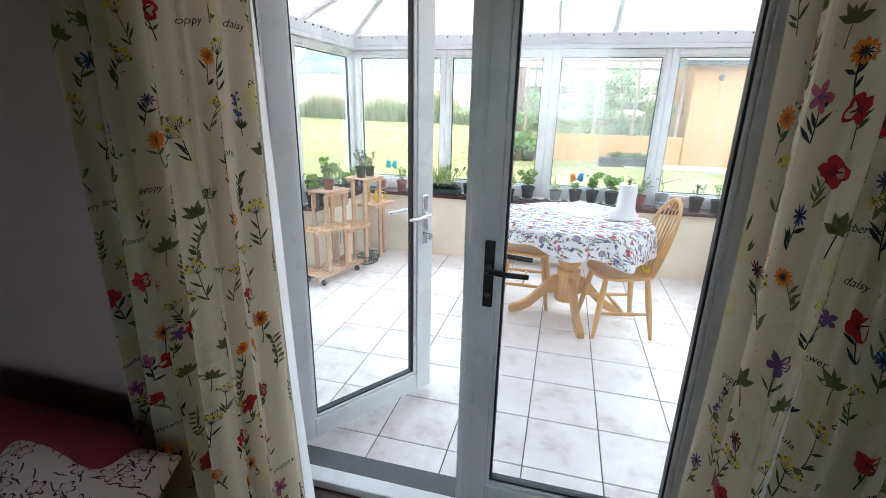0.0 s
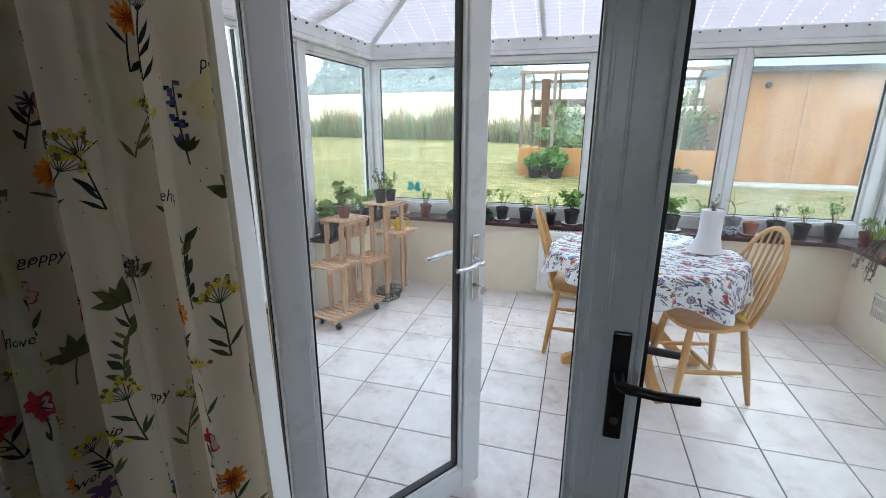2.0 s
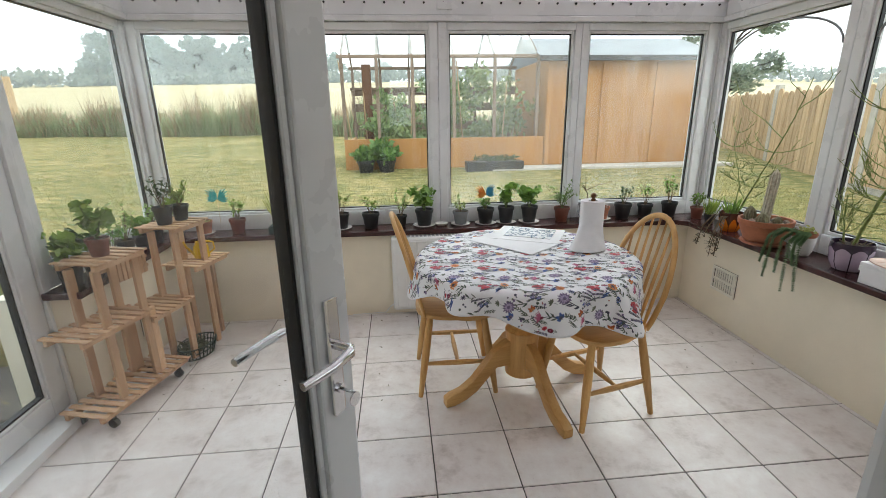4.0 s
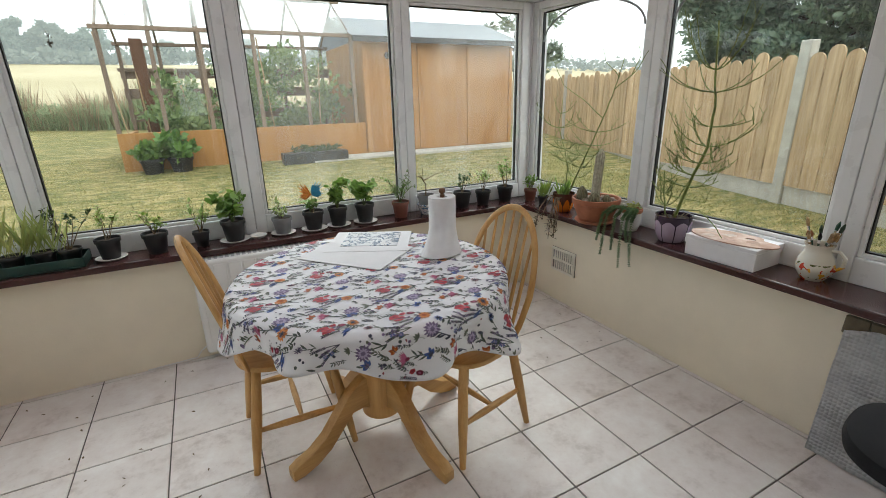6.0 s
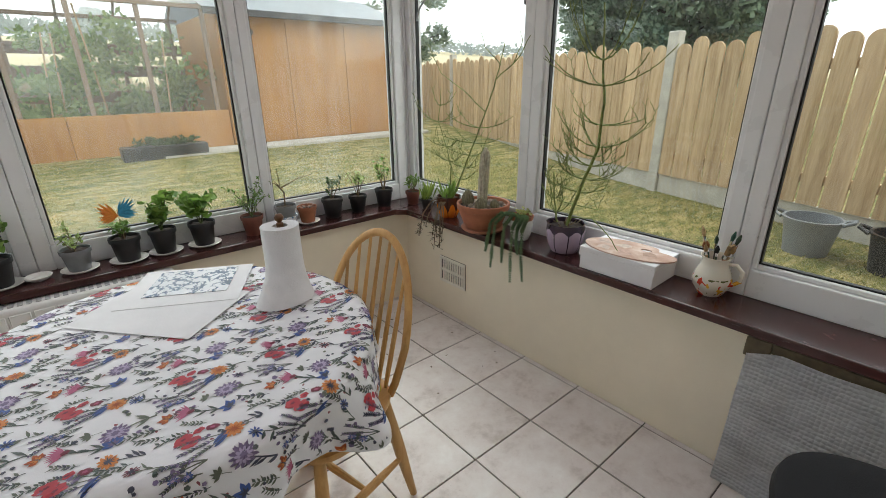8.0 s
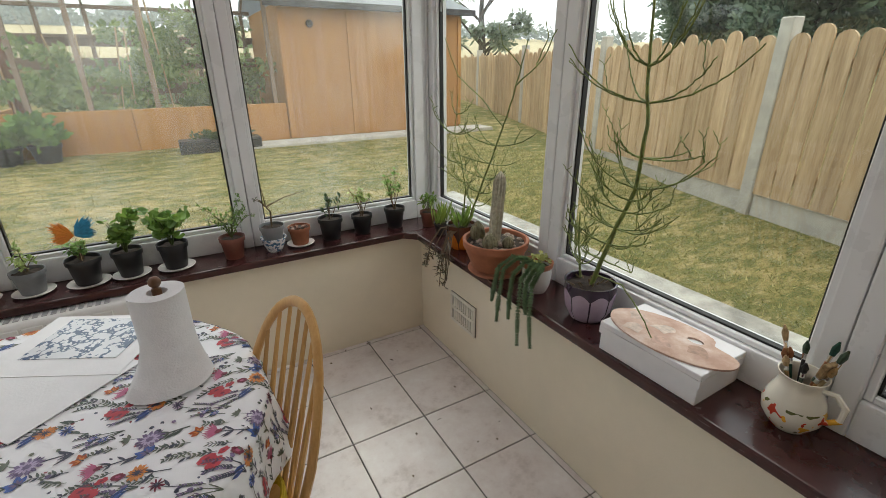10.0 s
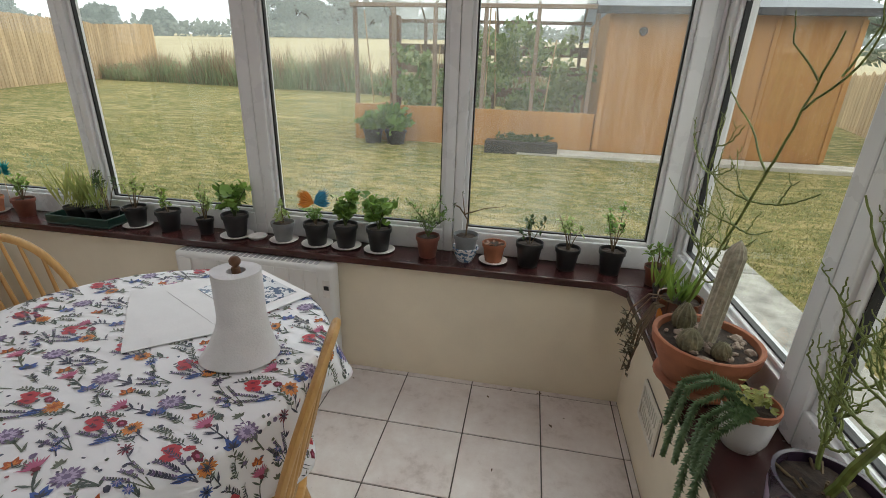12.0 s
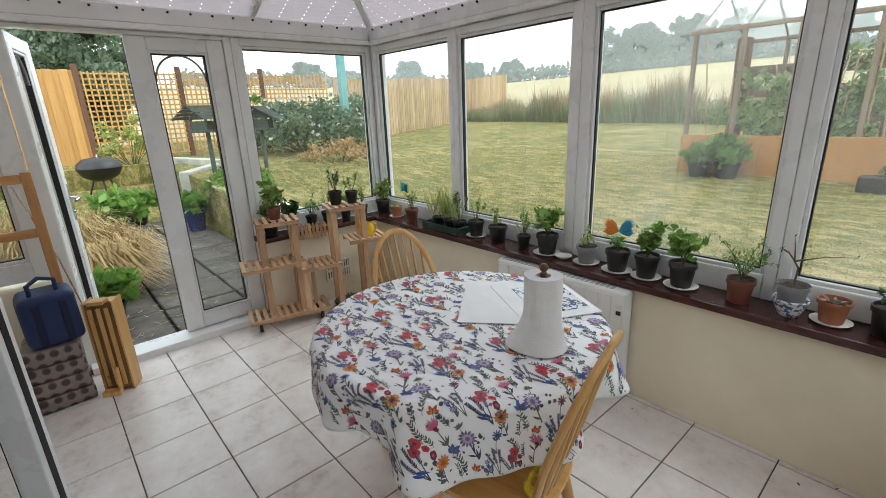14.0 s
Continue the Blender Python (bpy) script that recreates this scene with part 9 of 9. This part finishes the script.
def pot_bush(x, y, z, pr, ph, potmat, r, h, leaf, mat, seed, label):
    root = empty("patio_plant", pose(x, y, z))
    tagged(root, label, "potted plant")
    zs = pot(root, pr, ph, potmat)
    rnd = random.Random(seed)
    cl = [(Vector((rnd.uniform(-r, r) * 0.7, rnd.uniform(-r, r) * 0.7, zs + h * rnd.uniform(0.15, 0.9))), r * 0.4) for _ in range(12)]
    bm = bmesh.new()
    for c, _ in cl:
        tube(bm, [(0, 0, zs - 0.01), (c.x * 0.6, c.y * 0.6, zs + (c.z - zs) * 0.6), c], [0.006, 0.005, 0.003], 5)
    part("stem", bm, M_STEM, root)
    verts, faces = [], []
    clump_leaves(rnd, cl, 40, leaf, leaf * 0.33, verts, faces)
    fast_mesh("foliage", verts, faces, mat, root)


M_TUB = leafy("potato_leaves", (0.06, 0.13, 0.03), (0.18, 0.3, 0.07))
M_BLOOM = leafy("white_blooms", (0.5, 0.42, 0.4), (0.8, 0.76, 0.72))
M_SUNFLOWER = leafy("sunflower_petals", (0.6, 0.35, 0.01), (0.8, 0.6, 0.03))
M_DRYGRASS = leafy("straw_grass", (0.3, 0.22, 0.09), (0.6, 0.47, 0.24), 0.8, 0.3)
bush("dahlia_bush", -8.9, 7.2, ground_z(-8.9, 7.2), 1.25, 1.15, 60, 110, 0.1, M_LEAF_BLUE, 41, "large green dahlia bush dotted with pale blooms", M_BLOOM, 170)
bush("dahlia_bush", -9.6, 8.6, ground_z(-9.6, 8.6), 1.0, 1.2, 45, 100, 0.1, M_LEAF_BLUE, 42, "green dahlia bush with pale blooms by the fence", M_BLOOM, 110)
bush("sunflowers", -10.1, 6.8, ground_z(-10.1, 6.8), 0.5, 1.75, 10, 40, 0.14, M_LEAF, 43, "tall yellow sunflowers before the trellis", M_SUNFLOWER, 22)
bush("low_shrub", -6.4, 6.6, ground_z(-6.4, 6.6), 0.7, 0.35, 20, 60, 0.07, M_DRYGRASS, 44, "low dry shrub on the lawn")
bush("green_shrub", -9.9, 3.9, ground_z(-9.9, 3.9), 0.45, 1.1, 16, 70, 0.08, M_LEAF_PALE, 45, "light green shrub before the trellis")
bush("verge_plants", -5.6, 4.5, 0.5, 0.5, 0.22, 16, 60, 0.08, M_LEAF, 46, "low green plants on top of the garden wall", cat="plants")


def dry_grass(x, y, z, r, h, seed):
    rnd = random.Random(seed)
    verts, faces = [], []
    for k in range(2600):
        a, q = rnd.uniform(0, 6.28), r * rnd.random() ** 0.6 * 0.6
        b = Vector((q * math.cos(a), q * math.sin(a), 0))
        out = Vector((math.cos(a), math.sin(a), 0)) * r * rnd.uniform(0.2, 0.9)
        hh = h * rnd.uniform(0.4, 1.0)
        s = Vector((-math.sin(a), math.cos(a), 0)) * 0.006
        p1 = b + out * 0.5 + Vector((0, 0, hh))
        p2 = b + out * 1.1 + Vector((rnd.uniform(-0.1, 0.1), rnd.uniform(-0.1, 0.1), hh * rnd.uniform(0.3, 0.9)))
        n = len(verts)
        verts += [b - s, b + s, p1 + s, p1 - s, p2]
        faces += [(n, n + 1, n + 2, n + 3), (n + 3, n + 2, n + 4)]
    ob = fast_mesh("straw_grass_clump", verts, faces, M_DRYGRASS)
    ob.matrix_basis = pose(x, y, z)
    tagged(ob, "drooping clump of straw coloured dry grass on the patio", "grass", kind="stuff")


dry_grass(-3.95, 2.55, -0.09, 0.6, 0.62, 3)
dry_grass(-4.5, 2.2, -0.09, 0.7, 0.75, 4)
pot_bush(-3.05, 2.62, -0.05, 0.1, 0.17, M_BLACKPOT, 0.17, 0.22, 0.1, M_LEAF, 51, "black pot with a broad green strawberry plant on the patio")
pot_bush(-6.1, 3.1, -0.05, 0.16, 0.2, M_GREYPOT, 0.32, 0.42, 0.13, M_LEAF, 52, "grey pot with a bright green leafy shrub on the patio")
pot_bush(-6.9, 3.4, -0.03, 0.15, 0.22, M_BLACKPOT, 0.28, 0.3, 0.12, M_LEAF, 53, "black pot with low green leaves on the patio")
pot_bush(-5.9, 3.95, -0.05, 0.15, 0.3, painted("blue_glaze", (0.02, 0.04, 0.16), 0.25, 0.2, 14), 0.15, 0.25, 0.1, M_LEAF, 54, "dark blue glazed pot with green grass on the patio")
pot_bush(-1.05, 8.66, ground_z(-1.05, 8.66) - 0.02, 0.14, 0.2, M_BLACKPOT, 0.17, 0.2, 0.09, M_TUB, 55, "black tub with green potato leaves before the planter")
pot_bush(-0.73, 8.66, ground_z(-0.73, 8.66) - 0.02, 0.15, 0.2, M_BLACKPOT, 0.19, 0.3, 0.09, M_TUB, 56, "black tub with bright green potato leaves before the planter")


def window_box():
    gz = ground_z(1.0, 8.55)
    root = empty("black_planter_box", pose(0.95, 8.52, gz))
    tagged(root, "low black planter box with small dark plants", "planter")
    bm = bmesh.new()
    box(bm, -0.45, 0.45, -0.12, 0.12, -0.02, 0.14, 0.01)
    part("box", bm, M_BLACKPOT, root)
    verts, faces = [], []
    rnd = random.Random(61)
    clump_leaves(rnd, [(Vector((rnd.uniform(-0.42, 0.42), rnd.uniform(-0.08, 0.08), 0.17)), 0.06) for _ in range(16)], 30, 0.05, 0.016, verts, faces)
    fast_mesh("foliage", verts, faces, M_LEAF_DARK, root)


window_box()


def bucket(x, y, r, h, mat, label):
    gz = ground_z(x, y)
    root = empty("bucket", pose(x, y, gz - 0.01))
    tagged(root, label, "bucket")
    bm = bmesh.new()
    lathe(bm, [(r * 0.75, 0), (r * 0.97, h * 0.94), (r * 1.04, h * 0.95), (r * 1.04, h), (r * 0.94, h), (r * 0.72, 0.02)], 26, top=True)
    part("tub", bm, mat, root, smooth=True)
    for s in (-1, 1):
        bm = bmesh.new()
        tube(bm, [(0.06, s * r, h * 0.95), (0.03, s * (r + 0.05), h * 1.04), (-0.03, s * (r + 0.05), h * 1.04), (-0.06, s * r, h * 0.95)], 0.012, 7)
        part("handle", bm, mat, root, smooth=True)


bucket(3.55, 2.75, 0.16, 0.25, M_GREYPOT, "grey rubber garden bucket on the lawn")
bucket(3.5, 2.3, 0.16, 0.25, M_BLACKPOT, "black rubber garden bucket on the lawn")


def barbecue():
    gz = ground_z(-8.8, 3.3)
    root = empty("kettle_barbecue", pose(-8.8, 3.25, gz))
    tagged(root, "black lidded barbecue standing on the far patio", "barbecue")
    bm = bmesh.new()
    lathe(bm, [(0.12, 0.32), (0.27, 0.4), (0.33, 0.52), (0.335, 0.54)], 26, top=True)
    part("bowl", bm, M_BLACKPOT, root, smooth=True)
    bm = bmesh.new()
    lathe(bm, [(0.34, 0.545), (0.32, 0.62), (0.22, 0.7), (0.05, 0.73)], 26, top=True)
    part("lid", bm, M_BLACKPOT, root, smooth=True)
    bm = bmesh.new()
    tube(bm, [(-0.06, 0, 0.72), (-0.06, 0, 0.77), (0.06, 0, 0.77), (0.06, 0, 0.72)], 0.012, 7)
    part("lid_handle", bm, M_CHROME, root)
    for k in range(3):
        a = 2.09 * k
        bm = bmesh.new()
        tube(bm, [(0.12 * math.cos(a), 0.12 * math.sin(a), 0.36), (0.28 * math.cos(a), 0.28 * math.sin(a), 0.0)], 0.014, 7)
        part("leg", bm, M_DARKMETAL, root)


barbecue()


def lawn_blades():
    """Short uneven grass on the lawn near the windows."""
    rnd = random.Random(90)
    verts, faces = [], []
    for k in range(60000):
        if k % 3:
            x, y = rnd.uniform(-6.0, 4.4), 5.1 + 5.0 * rnd.random() ** 1.4
        else:
            x, y = 2.2 + 2.2 * rnd.random(), rnd.uniform(1.0, 7.5)
        if -9.6 < x < -2.2 and y < 4.4:
            continue
        z = ground_z(x, y) - 0.005
        h = rnd.uniform(0.01, 0.032)
        a = rnd.uniform(0, 6.28)
        s = Vector((math.cos(a), math.sin(a), 0)) * rnd.uniform(0.004, 0.009)
        n = len(verts)
        verts += [Vector((x, y, z)) - s, Vector((x, y, z)) + s, Vector((x + rnd.uniform(-0.03, 0.03), y + rnd.uniform(-0.03, 0.03), z + h))]
        faces.append((n, n + 1, n + 2))
    tagged(fast_mesh("lawn_grass", verts, faces, leafy("lawn_blades", (0.16, 0.17, 0.05), (0.58, 0.48, 0.23), 0.8, 0.4)), "short dry lawn grass outside the windows", "grass", kind="stuff")


lawn_blades()


def floor_litter():
    """Crumbs of dry leaf and soil on the tiles."""
    rnd = random.Random(17)
    bm = bmesh.new()
    for k in range(60):
        if k < 34:
            x, y = rnd.uniform(-1.85, -0.6), rnd.uniform(3.3, 4.4)
        elif k < 50:
            x, y = rnd.uniform(-0.9, 1.5), rnd.uniform(4.3, 4.46)
        else:
            x, y = rnd.uniform(1.0, 1.5), rnd.uniform(3.4, 4.4)
        leaf_quad(bm, Vector((x, y, 0.0035)), Vector((rnd.uniform(-1, 1), rnd.uniform(-1, 1), 0.05)), Vector((0, 0, 1)), rnd.uniform(0.008, 0.026), rnd.uniform(0.005, 0.012))
    tagged(obj("leaf_litter", bm, M_TWIG), "crumbs of dry leaf scattered on the tiles", "litter", kind="stuff")


floor_litter()


def patio_litter():
    """Fallen straw and leaf bits on the slabs."""
    rnd = random.Random(61)
    verts, faces = [], []
    for k in range(420):
        x, y = -2.5 - 4.2 * rnd.random() ** 1.3, rnd.uniform(1.6, 4.0)
        a, l, w = rnd.uniform(0, 6.28), rnd.uniform(0.02, 0.11), rnd.uniform(0.002, 0.008)
        d, s = Vector((math.cos(a), math.sin(a), 0)) * l, Vector((-math.sin(a), math.cos(a), 0)) * w
        c, n = Vector((x, y, -0.044)), len(verts)
        verts += [c, c + d * 0.5 + s, c + d + Vector((0, 0, 0.004)), c + d * 0.5 - s]
        faces.append((n, n + 1, n + 2, n + 3))
    tagged(fast_mesh("patio_litter", verts, faces, M_DRYGRASS), "bits of straw and dry leaf on the patio", "litter", kind="stuff")


patio_litter()

# ================= floor tiles =================
def floor_tiles():
    meshes = {}

    def mesh_for(w, d):
        key = (round(w, 3), round(d, 3))
        if key not in meshes:
            bm = bmesh.new()
            box(bm, -w / 2, w / 2, -d / 2, d / 2, -0.006, 0.0, 0.0016)
            me = bpy.data.meshes.new("tile")
            bm.to_mesh(me)
            bm.free()
            me.materials.append(M_TILE)
            meshes[key] = me
        return meshes[key]
    rnd = random.Random(2)
    gap = 0.0055
    xl = [1.54 - PITCH * k for k in range(0, 12)]
    yl = [3.12 + PITCH * k for k in range(-5, 5)]
    xs = [(XR, 1.54)] + list(zip(xl, xl[1:]))
    xs = [(b, a) for a, b in xs]
    ys = [(1.607, yl[0])] + list(zip(yl, yl[1:])) + [(yl[-1], YB)]
    for x0, x1 in xs:
        for y0, y1 in ys:
            if x1 - x0 < 0.012 or y1 - y0 < 0.012:
                continue
            o = new("tile", mesh_for(x1 - x0 - gap, y1 - y0 - gap))
            o.parent = floor
            o.matrix_basis = pose((x0 + x1) / 2, (y0 + y1) / 2, rnd.uniform(0, 0.0008))


floor_tiles()
